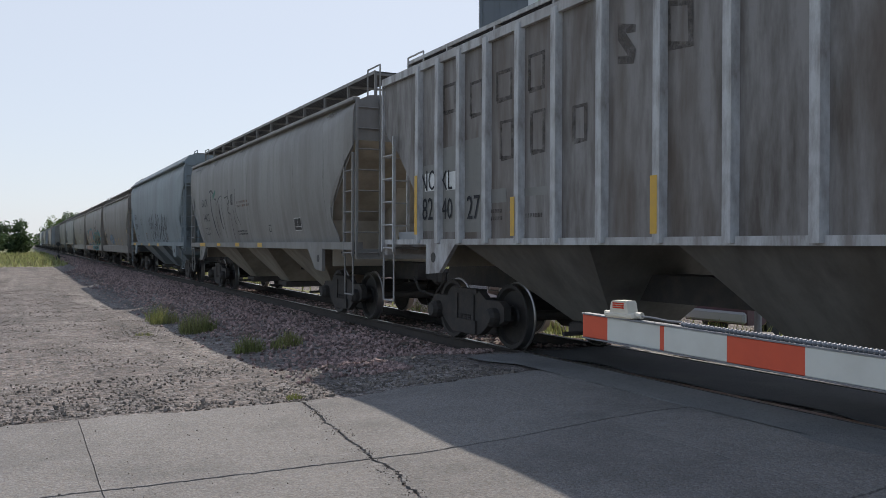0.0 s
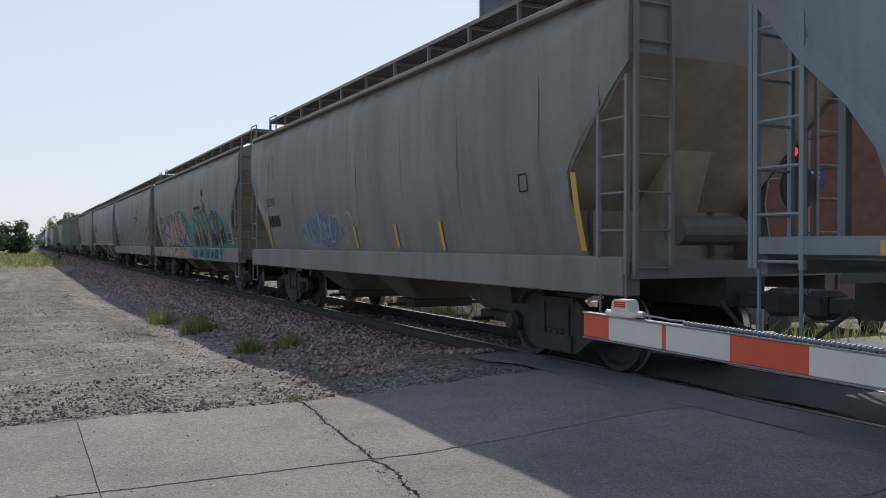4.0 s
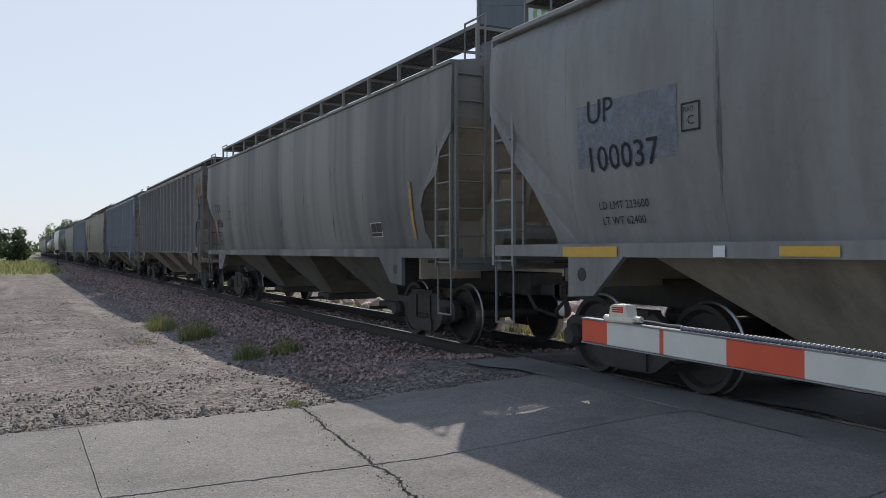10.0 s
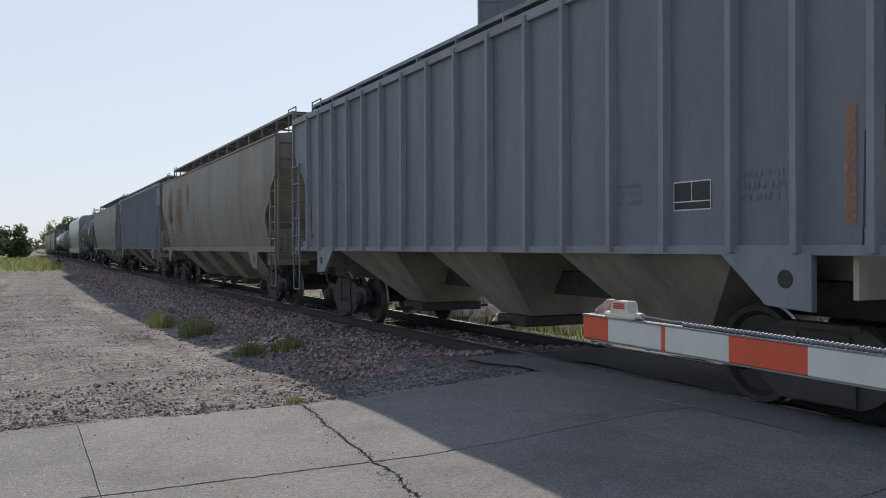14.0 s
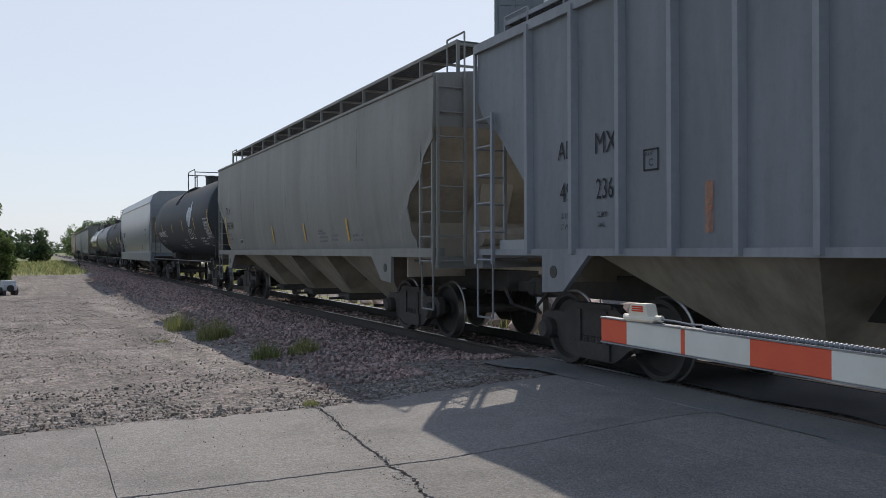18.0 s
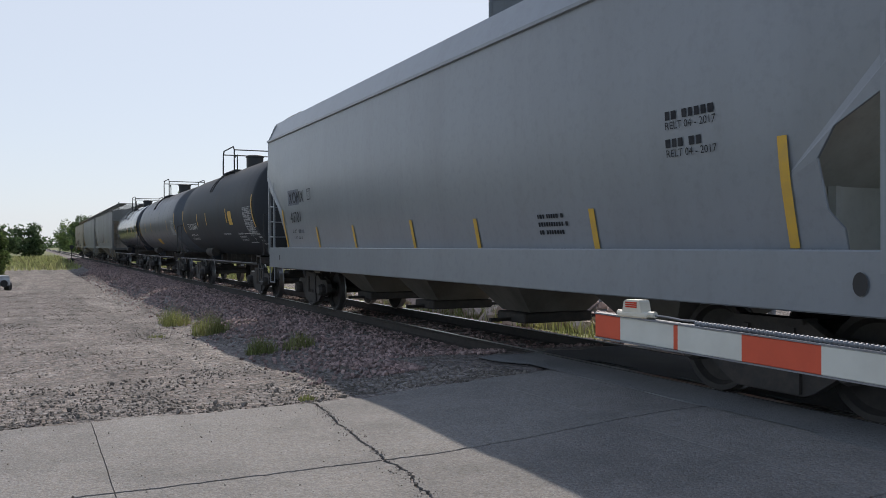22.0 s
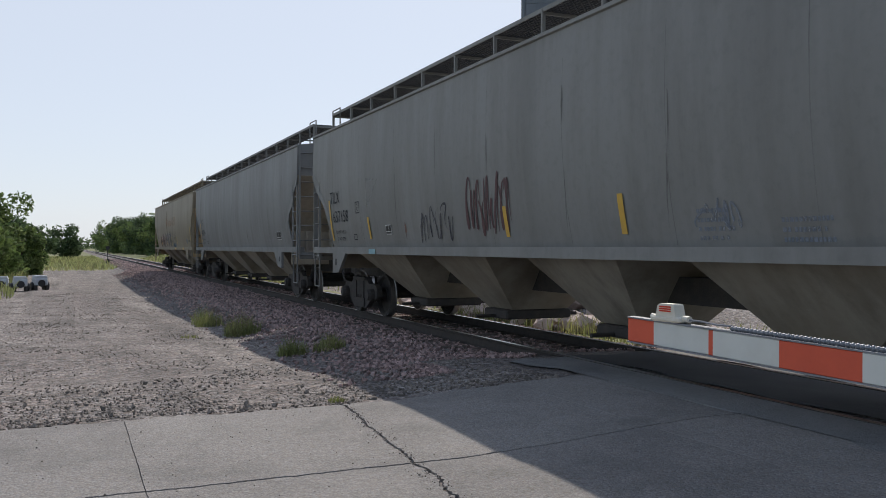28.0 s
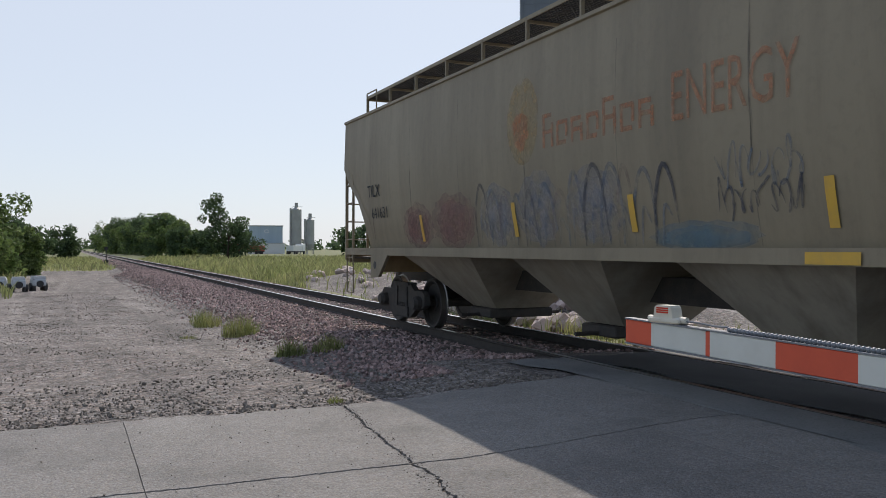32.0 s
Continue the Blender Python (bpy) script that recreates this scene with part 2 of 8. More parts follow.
M_TIE = mat("tie_timber", (0.09, 0.07, 0.055), 0.9, second=(0.15, 0.125, 0.105), scale=6, amount=0.7, stretch=(0.5, 6, 3), bump=0.5, bump_scale=30, vary=0.2)
M_STEEL = mat("grimy_cast_steel", (0.042, 0.038, 0.035), 0.8, second=(0.075, 0.06, 0.05), scale=6, amount=0.7, bump=0.2, bump_scale=40)
M_WHEEL = mat("wheel_steel", (0.032, 0.029, 0.027), 0.65, 0.2, second=(0.06, 0.05, 0.043), scale=9, amount=0.6)
M_TREAD = mat("polished_wheel_tread", (0.36, 0.35, 0.34), 0.36, 1.0)
M_LEAF = see_through(island(mat("foliage", (0.11, 0.165, 0.05), 0.75, second=(0.15, 0.19, 0.065), scale=0.8, amount=0.9), 0.5))
M_LEAFD = see_through(island(mat("dark_foliage", (0.08, 0.12, 0.055), 0.75, second=(0.07, 0.11, 0.045), scale=0.8, amount=0.9), 0.5))
M_GRASS = see_through(island(mat("dry_grass", (0.24, 0.265, 0.105), 0.85, second=(0.34, 0.32, 0.16), scale=0.25, amount=0.9), 0.45))
M_WEED = see_through(island(mat("weed_green", (0.19, 0.215, 0.075), 0.8, second=(0.36, 0.33, 0.14), scale=1.0, amount=0.7), 0.4))
M_BARK = mat("bark", (0.09, 0.07, 0.05), 0.95, second=(0.05, 0.04, 0.03), scale=5, amount=0.7, bump=0.5, bump_scale=20)
M_ARMW = mat("reflective_white", (0.60, 0.61, 0.57), 0.5, second=(0.50, 0.50, 0.46), scale=5, amount=0.5)
M_ARMR = mat("reflective_red", (0.62, 0.09, 0.04), 0.45, second=(0.50, 0.07, 0.035), scale=6, amount=0.5)
M_LAMPW = mat("lamp_housing", (0.66, 0.62, 0.52), 0.5, second=(0.5, 0.46, 0.38), scale=8, amount=0.4)
M_LENSR = mat("red_lens", (0.55, 0.05, 0.03), 0.2)
M_BLACK = mat("black_paint", (0.02, 0.02, 0.022), 0.5)
M_WHITE = mat("white_stencil", (0.72, 0.72, 0.70), 0.6, second=(0.5, 0.5, 0.48), scale=9, amount=0.5)
M_DARKLET = mat("dark_stencil", (0.02, 0.022, 0.027), 0.7, second=(0.06, 0.06, 0.064), scale=9, amount=0.5, spec=0.25)
M_YELLOW = mat("yellow_reflector", (0.66, 0.39, 0.05), 0.5, second=(0.50, 0.31, 0.08), scale=7, amount=0.5)
M_GALV = mat("galvanised_steel", (0.22, 0.23, 0.25), 0.6, 0.3, second=(0.15, 0.15, 0.16), scale=5, amount=0.6)
M_GRATE = mat("grating_steel", (0.05, 0.052, 0.056), 0.6, 0.3, second=(0.09, 0.08, 0.07), scale=5, amount=0.6)
M_PANELC = mat("elevator_panel", (0.16, 0.175, 0.20), 0.6, second=(0.12, 0.135, 0.155), scale=0.6, amount=0.6, stretch=(2, 2, 0.1))
M_BRICK = mat("red_brick", (0.19, 0.085, 0.06), 0.9, second=(0.12, 0.055, 0.04), scale=1.2, amount=0.8, bump=0.3, bump_scale=8, vary=0.2)
M_MORTAR = mat("mortar", (0.20, 0.17, 0.15), 0.9, second=(0.12, 0.10, 0.09), scale=2.0, amount=0.5)
M_BANNER = mat("white_banner", (0.70, 0.72, 0.74), 0.7, second=(0.6, 0.62, 0.65), scale=1.0, amount=0.4)
M_GREENP = mat("green_print", (0.30, 0.46, 0.20), 0.7, second=(0.4, 0.5, 0.32), scale=2, amount=0.6)
M_GREYP = mat("grey_print", (0.35, 0.36, 0.38), 0.7)

# ---- building helpers ----
R = 0.15            # top of rail
TRACK = 7.02        # middle of the track


def part(name, geo, material, parent, label="", smooth=None):
    me = geo.mesh(name) if isinstance(geo, Geo) else geo
    if not me.materials:
        me.materials.append(material)
    if smooth is not None:
        me.shade_smooth()
        me.set_sharp_from_angle(angle=radians(smooth))
    ob = new(name, me)
    ob.parent = parent
    if label:
        tagged(ob, label)
    return ob


class Geo:
    """Collects faces of simple solids, to be one mesh."""

    def __init__(self):
        self.v, self.f, self.mi = [], [], []

    def add(self, verts, faces, mi=0):
        k = len(self.v)
        self.v += [tuple(p) for p in verts]
        self.f += [tuple(i + k for i in f) for f in faces]
        self.mi += [mi] * len(faces)
        return self

    def box(self, x0, x1, y0, y1, z0, z1, mi=0, bevel=0.0):
        if bevel:
            b = bevel
            ring = [(x0 + b, y0), (x1 - b, y0), (x1, y0 + b), (x1, y1 - b), (x1 - b, y1), (x0 + b, y1), (x0, y1 - b), (x0, y0 + b)]
            cx, cy = (x0 + x1) / 2, (y0 + y1) / 2
            inner = [(cx + (x - cx) * (1 - 2 * b / max(x1 - x0, 1e-6)), cy + (y - cy) * (1 - 2 * b / max(y1 - y0, 1e-6))) for x, y in ring]
            levels = [(inner, z0), (ring, z0 + b), (ring, z1 - b), (inner, z1)]
            v = [(x, y, z) for rr, z in levels for x, y in rr]
            f = [(l * 8 + i, l * 8 + (i + 1) % 8, l * 8 + 8 + (i + 1) % 8, l * 8 + 8 + i) for l in range(3) for i in range(8)]
            f += [tuple(range(7, -1, -1)), tuple(range(24, 32))]
            return self.add(v, f, mi)
        v = [(x, y, z) for z in (z0, z1) for x, y in ((x0, y0), (x1, y0), (x1, y1), (x0, y1))]
        return self.add(v, [(3, 2, 1, 0), (4, 5, 6, 7), (0, 1, 5, 4), (1, 2, 6, 5), (2, 3, 7, 6), (3, 0, 4, 7)], mi)

    def prism(self, poly, lo, hi, axis="x", mi=0):
        """A polygon of (u, w) pushed along an axis: x: (y, z), y: (x, z), z: (x, y)."""
        n = len(poly)
        put = {"x": lambda d, u, w: (d, u, w), "y": lambda d, u, w: (u, d, w), "z": lambda d, u, w: (u, w, d)}[axis]
        v = [put(lo, u, w) for u, w in poly] + [put(hi, u, w) for u, w in poly]
        f = [tuple(range(n - 1, -1, -1)), tuple(range(n, 2 * n))] + [(i, (i + 1) % n, n + (i + 1) % n, n + i) for i in range(n)]
        return self.add(v, f, mi)

    def tube(self, p, q, r, n=6, mi=0, r2=None):
        p, q = Vector(p), Vector(q)
        d = (q - p).normalized()
        a = d.orthogonal().normalized()
        b = d.cross(a)
        r2 = r if r2 is None else r2
        v = []
        for c, rr in ((p, r), (q, r2)):
            v += [c + (a * math.cos(2 * math.pi * i / n) + b * math.sin(2 * math.pi * i / n)) * rr for i in range(n)]
        f = [(i, (i + 1) % n, n + (i + 1) % n, n + i) for i in range(n)] + [tuple(range(n - 1, -1, -1)), tuple(range(n, 2 * n))]
        return self.add(v, f, mi)

    def pipe(self, pts, r, n=6, mi=0):
        for p, q in zip(pts, pts[1:]):
            self.tube(p, q, r, n, mi)
        return self

    def lathe(self, prof, axis="x", centre=(0, 0, 0), n=20, mi=0):
        """prof: (along, radius) points turned round an axis."""
        v, f = [], []
        for s, r in prof:
            for i in range(n):
                a = 2 * math.pi * i / n
                c, d = r * math.cos(a), r * math.sin(a)
                p = {"x": (s, c, d), "y": (c, s, d), "z": (c, d, s)}[axis]
                v.append(tuple(p[k] + centre[k] for k in range(3)))
        for j in range(len(prof) - 1):
            for i in range(n):
                f.append((j * n + i, j * n + (i + 1) % n, (j + 1) * n + (i + 1) % n, (j + 1) * n + i))
        f += [tuple(range(n - 1, -1, -1)), tuple(range((len(prof) - 1) * n, len(prof) * n))]
        return self.add(v, f, mi)

    def mesh(self, name):
        me = bpy.data.meshes.new(name)
        me.from_pydata(self.v, [], self.f)
        if any(self.mi):
            me.polygons.foreach_set("material_index", self.mi)
        bm = bmesh.new()
        bm.from_mesh(me)
        bmesh.ops.recalc_face_normals(bm, faces=bm.faces)
        bm.to_mesh(me)
        bm.free()
        me.update()
        return me


def raw_mesh(name, verts, faces):
    me = bpy.data.meshes.new(name)
    me.from_pydata(verts, [], faces)
    me.update()
    return me


def thing(name, label, category, group="", m=None, kind=""):
    ob = new(name)
    if m is not None:
        ob.matrix_basis = m
    return tagged(ob, label, category, group, kind)


def smooth_step(x, a, b):
    u = min(1, max(0, (x - a) / (b - a)))
    return u * u * (3 - 2 * u)


LETTERS = {}


def letters(word, size):
    """Points and faces of a word in the built-in font, from its left end on the base line."""
    if word not in LETTERS:
        cu = bpy.data.curves.new("word", "FONT")
        cu.body = word
        cu.resolution_u = 2
        cu.offset = 0.0
        ob = bpy.data.objects.new("word", cu)
        scene.collection.objects.link(ob)
        bpy.context.view_layer.update()
        ev = ob.evaluated_get(bpy.context.evaluated_depsgraph_get())
        me = ev.to_mesh()
        LETTERS[word] = ([tuple(v.co) for v in me.vertices], [tuple(p.vertices) for p in me.polygons])
        ev.to_mesh_clear()
        bpy.data.objects.remove(ob)
        bpy.data.curves.remove(cu)
    v, f = LETTERS[word]
    return [(x * size / 0.69, y * size / 0.69) for x, y, _ in v], f


# ---- ground ----
ROAD_N, ROAD_S = 8.45, -6.5


def ground_z(x, y):
    road = smooth_step(y, ROAD_S - 1.5, ROAD_S) * (1 - smooth_step(y, ROAD_N + 1.6, ROAD_N + 3.6))
    d = abs(x - TRACK)
    low = -0.05 - (0.17 * smooth_step(y, 9.0, 15.0) + 0.28 * smooth_step(y, 13.0, 35.0)) * (1 - smooth_step(x, 3.0, 5.0)) if x < TRACK else -0.42
    bed = 1 - smooth_step(d, 1.6, 3.4)
    open_ground = low * (1 - bed) - 0.055 * bed
    n = noise.noise(Vector((x * 0.35, y * 0.35, 0))) * 0.05 * (1 - bed) + noise.noise(Vector((x * 1.3, y * 1.3, 4))) * 0.018 * (1 - bed)
    on_road = -0.022 + 0.135 * (1 - smooth_step(d, 1.6, 4.4))
    far = smooth_step(math.hypot(x, y), 60, 200)
    return (open_ground + n) * (1 - road) * (1 - far) + on_road * road - 0.1 * far


def spread(a, b, step, far, growth):
    inner = list(np.arange(a, b + 1e-6, step))
    lo, hi, s = [a], [b], step
    while hi[-1] < far:
        s *= growth
        lo.append(lo[-1] - s)
        hi.append(hi[-1] + s)
    return lo[:0:-1] + inner + hi[1:]


def build_ground():
    xs = spread(-12, 22, 0.45, 2500, 1.25)
    ys = spread(-8, 70, 0.55, 2600, 1.25)
    v = [(x, y, ground_z(x, y)) for y in ys for x in xs]
    n = len(xs)
    f, mi = [], []
    for j in range(len(ys) - 1):
        for i in range(n - 1):
            f.append((j * n + i, j * n + i + 1, (j + 1) * n + i + 1, (j + 1) * n + i))
            x, y = (xs[i] + xs[i + 1]) / 2, (ys[j] + ys[j + 1]) / 2
            wob = noise.noise(Vector((x * 0.2, y * 0.2, 9))) * 1.6
            bare = -5.5 + wob - 0.004 * y < x < 10.6 + wob * 0.3 and -40 < y < 84 + wob * 3
            strip = 4.6 < x < 9.6 and -600 < y < 900
            beyond_road = x >= 10.6 and ROAD_S < y < ROAD_N - 1 or x < -5 and ROAD_S - 2 < y < ROAD_N
            mi.append(0 if bare or strip or beyond_road else 1)
    me = raw_mesh("ground", v, f)
    me.materials.append(M_DIRT)
    me.materials.append(M_GRASSG)
    me.polygons.foreach_set("material_index", mi)
    me.shade_smooth()
    tagged(new("ground", me), "pale dusty gravel lot with dry grassy margins", "ground", kind="structure")


build_ground()


def stone_mesh(name, places, seed=3):
    """Many small angular stones in one mesh. places: x, y, z, size."""
    rnd = np.random.RandomState(seed)
    base = np.array([(1, 0, 0), (-1, 0, 0), (0, 1, 0), (0, -1, 0), (0, 0, 1), (0, 0, -1)], float)
    tri = np.array([(0, 2, 4), (2, 1, 4), (1, 3, 4), (3, 0, 4), (2, 0, 5), (1, 2, 5), (3, 1, 5), (0, 3, 5)])
    p = np.array(places)
    n = len(p)
    q = rnd.normal(size=(n, 3, 3))
    q, _ = np.linalg.qr(q)
    shape = base[None] * (0.65 + 0.6 * rnd.rand(n, 6, 1)) * (0.7 + 0.5 * rnd.rand(n, 1, 3))
    v = np.einsum("nij,nkj->nki", q, shape) * p[:, 3][:, None, None] + p[:, None, :3]
    f = (tri[None] + 6 * np.arange(n)[:, None, None]).reshape(-1, 3)
    return raw_mesh(name, v.reshape(-1, 3).tolist(), f.tolist())


def build_ballast():
    rnd = random.Random(11)
    pl = []
    for _ in range(26000):
        y = 9.6 + 60 * rnd.random() ** 1.7
        x = TRACK - 0.2 - 3.9 * rnd.random() if rnd.random() < 0.8 else TRACK + 2.6 * rnd.random()
        if y < 10.8 + 0.5 * math.sin(x * 3) and 4.4 < x < 9.6:
            continue
        edge = smooth_step(x, 3.2, 4.4)
        if rnd.random() > edge + 0.08:
            continue
        s = rnd.uniform(0.018, 0.042) * (1 + y / 70)
        pl.append((x, y, ground_z(x, y) + s * 0.3, s))
    for _ in range(4000):
        y = 70 + 60 * rnd.random()
        x = TRACK + rnd.uniform(-3.0, 2.6)
        pl.append((x, y, ground_z(x, y) + 0.02, rnd.uniform(0.05, 0.085)))
    ob = new("ballast", stone_mesh("ballast", pl))
    ob.data.materials.append(M_BALLAST)
    tagged(ob, "pink and grey crushed stone ballast along the track", "ballast", kind="stuff")
    pl = []
    for _ in range(26000):
        y = 8.5 + 34 * rnd.random() ** 2
        x = rnd.uniform(-4.5, 5.2)
        if noise.noise(Vector((x * 0.7, y * 0.7, 2))) + 0.75 * (1 - smooth_step(y, 8.6, 11.5)) < rnd.uniform(-0.3, 0.7):
            continue
        if y < ROAD_N + 0.12 + 0.12 * math.sin(x * 2.3):
            continue
        s = rnd.uniform(0.006, 0.018) * (1 + y / 55) * (1.9 if rnd.random() < 0.06 * (y < 12) else 1)
        pl.append((x, y, ground_z(x, y) + s * 0.3, s))
    for _ in range(420):
        y = rnd.uniform(3.6, 8.5)
        x = 2.40 + 0.085 * (y - 5.95) + rnd.gauss(0, 0.05)
        s = rnd.uniform(0.003, 0.009)
        pl.append((x, y, s * 0.4, s))
    for _ in range(260):
        x, y = rnd.uniform(-0.4, 4.5), rnd.uniform(4.2, 8.5)
        s = rnd.uniform(0.004, 0.009)
        pl.append((x, y, 0.03 * smooth_step(x, 2.6, 4.8) + s * 0.5, s))
    ob = new("loose_gravel", stone_mesh("loose_gravel", pl, 5))
    ob.data.materials.append(M_PEBBLE)
    tagged(ob, "loose grey and brown gravel scattered over dirt", "gravel", kind="stuff")


def road_top(x):
    d = abs(x - TRACK)
    return 0.135 * (1 - smooth_step(d, 1.6, 4.4))


def build_road():
    """Concrete slabs with worn joints, and a patched crossing at the rails."""
    road = thing("road", "cracked pale concrete road with dirt in its joints", "road", kind="structure")

    def wobble(seed, amp):
        return lambda s: noise.noise(Vector((s * 1.7, seed, 0))) * amp + noise.noise(Vector((s * 7, seed, 3))) * amp * 0.45 + noise.noise(Vector((s * 23, seed, 6))) * min(amp, 0.05) * 0.5 + noise.noise(Vector((s * 61, seed, 8))) * min(amp, 0.05) * 0.25

    jx = [(-7.0, wobble(1, 0.01)), (-4.6, wobble(2, 0.01)), (-2.1, wobble(3, 0.015)), (0.49, wobble(4, 0.008)), (2.40, wobble(5, 0.06)), (4.55, wobble(6, 0.02)), (5.6, wobble(7, 0.05))]
    jy = [(ROAD_S, wobble(11, 0.03)), (-4.0, wobble(12, 0.01)), (-1.5, wobble(13, 0.01)), (0.95, wobble(14, 0.01)), (3.45, wobble(15, 0.02)), (5.95, wobble(16, 0.035)), (ROAD_N, wobble(17, 0.09))]
    lean = {4: 0.085}
    for i in range(len(jx) - 1):
        for j in range(len(jy) - 1):
            (xa, wa), (xb, wb), (ya, va), (yb, vb) = jx[i], jx[i + 1], jy[j], jy[j + 1]
            g = 0.011 if j in (4, 5) else 0.0035
            ga, gb = (0.013 if i == 4 and j >= 4 else 0.0012), (0.013 if i + 1 == 4 and j >= 4 else 0.0006 if i + 1 < 6 else 0.0)

            def px(x, w, y, k):
                return x + w(y) + lean.get(k, 0) * (max(y, 3.45) - 5.95)
            n = 60
            xl0, xr0, xl1, xr1 = px(xa, wa, ya, i) + ga, px(xb, wb, ya, i + 1) - gb, px(xa, wa, yb, i) + ga, px(xb, wb, yb, i + 1) - gb
            ring = []
            for k in range(n):
                y = ya + (yb - ya) * k / n
                ring.append((px(xa, wa, y, i) + ga, y))
            for k in range(n):
                x = xl1 + (xr1 - xl1) * k / n
                ring.append((x, yb + vb(x) - g))
            for k in range(n):
                y = yb + (ya - yb) * k / n
                ring.append((px(xb, wb, y, i + 1) - gb, y))
            for k in range(n):
                x = xr0 + (xl0 - xr0) * k / n
                ring.append((x, ya + va(x) + g))
            ring[0] = (ring[0][0], ya + va(xa) + g)
            ring[n] = (px(xa, wa, yb, i) + ga, ring[n][1])
            ring[2 * n] = (ring[2 * n][0], yb + vb(xb) - g)
            ring[3 * n] = (px(xb, wb, ya, i + 1) - gb, ring[3 * n][1])
            m = len(ring)
            cx, cy = (xa + xb) / 2, (ya + yb) / 2
            inner = [(x + math.copysign(0.003, cx - x), y + math.copysign(0.005, cy - y)) for x, y in ring]
            v = [(x, y, -0.12) for x, y in ring] + [(x, y, road_top(x) - 0.012) for x, y in ring] + [(x, y, road_top(x)) for x, y in inner]
            f = [(k, (k + 1) % m, m + (k + 1) % m, m + k) for k in range(m)] + [(m + k, m + (k + 1) % m, 2 * m + (k + 1) % m, 2 * m + k) for k in range(m)]
            f.append(tuple(range(2 * m, 3 * m)))
            g2 = Geo().add(v, f)
            part("concrete_slab", g2, M_CONC, road)
    # crumbled pieces in the long crack
    rnd = random.Random(17)
    y = 3.3
    while y < 8.4:
        step = rnd.uniform(0.03, 0.16)
        x = 2.40 + jx[4][1](y) + 0.085 * (y - 5.95)
        for lo, hi in ((-0.012, rnd.uniform(-0.003, 0.003)), (rnd.uniform(0.005, 0.007), 0.012)):
            if rnd.random() < 0.22:
                continue
            ring = [(x + lo + rnd.uniform(-0.006, 0.006), y + rnd.uniform(0, 0.01)), (x + hi, y + rnd.uniform(0, 0.006)), (x + hi + rnd.uniform(-0.008, 0.004), y + step * 0.5), (x + hi, y + step - 0.008), (x + lo, y + step - rnd.uniform(0.006, 0.02)), (x + lo - 0.004, y + step * 0.4)]
            zt = -rnd.uniform(0.003, 0.016)
            part("broken_piece", Geo().prism(ring, -0.08, zt, "z"), M_CONC, road)
        y += step
    # crossing surface between slabs and rails, with a ragged edge to the ballast
    for side, x0, x1 in ((-1, 5.45, TRACK - 0.80), (0, TRACK - 0.69, TRACK + 0.69), (1, TRACK + 0.80, 13.0)):
        cols = 10
        v, f = [], []
        for k in range(cols + 1):
            x = x0 + (x1 - x0) * k / cols
            yn = ROAD_N + 1.75 * smooth_step(x, 4.2, 5.6) + noise.noise(Vector((x * 2.1, 5, 0))) * 0.3
            z = road_top(x) + 0.008 if side else 0.143
            v += [(x + (noise.noise(Vector((y, 3.3, 1))) * 0.35 if k == 0 else 0), y, z + (-0.012 if k == 0 else 0)) for y in [ROAD_S + (yn - 0.25 - ROAD_S) * q / 40 for q in range(41)]] + [(x, yn + 0.1, z - 0.1)]
        for k in range(cols):
            for q in range(41):
                f.append((k * 42 + q, (k + 1) * 42 + q, (k + 1) * 42 + q + 1, k * 42 + q + 1))
        me = raw_mesh("crossing_panel", v, f)
        part("crossing_panel", me, M_TAR if side == 0 else M_ASPH, road, ("worn grey asphalt apron", "black tarred crossing between the rails")[side == 0])


build_road()


def build_track():
    track = thing("railway_track", "rusty steel rails on dark timber ties in ballast", "railway track", kind="structure")
    prof = [(-0.07, -0.172), (0.07, -0.172), (0.07, -0.16), (0.012, -0.145), (0.012, -0.045), (0.036, -0.03), (0.036, -0.004), (0.03, 0.0), (-0.03, 0.0), (-0.036, -0.004), (-0.036, -0.03), (-0.012, -0.045), (-0.012, -0.145), (-0.07, -0.16)]
    for s in (-1, 1):
        x = TRACK + s * 0.7525
        g = Geo()
        for a, b in ((-400, -20), (-20, 160), (160, 900)):
            g.prism([(u + x, w + R) for u, w in prof], a, b, "y")
        for k, f in enumerate(g.f):
            zz = [g.v[i][2] for i in f]
            g.mi[k] = 1 if min(zz) > R - 0.006 and len(f) == 4 else 0
        me = g.mesh("rail")
        me.materials.append(M_RAIL)
        me.materials.append(M_RAILTOP)
        part("rail", me, M_RAIL, track)
    rnd = random.Random(4)
    tie = Geo().box(-1.3, 1.3, -0.115, 0.115, -0.17, 0.0, bevel=0.012).mesh("tie")
    tie.materials.append(M_TIE)
    plate = Geo().box(-0.18, 0.18, -0.09, 0.09, 0, 0.012).mesh("tie_plate")
    plate.materials.append(M_RAIL)
    for k in range(200):
        y = 10.9 + k * 0.53 + rnd.uniform(-0.03, 0.03)
        t = part("tie", tie, M_TIE, track)
        t.location, t.rotation_euler = (TRACK + rnd.uniform(-0.04, 0.04), y, R - 0.185), (0, 0, rnd.uniform(-0.015, 0.015))


build_track()
build_ballast()


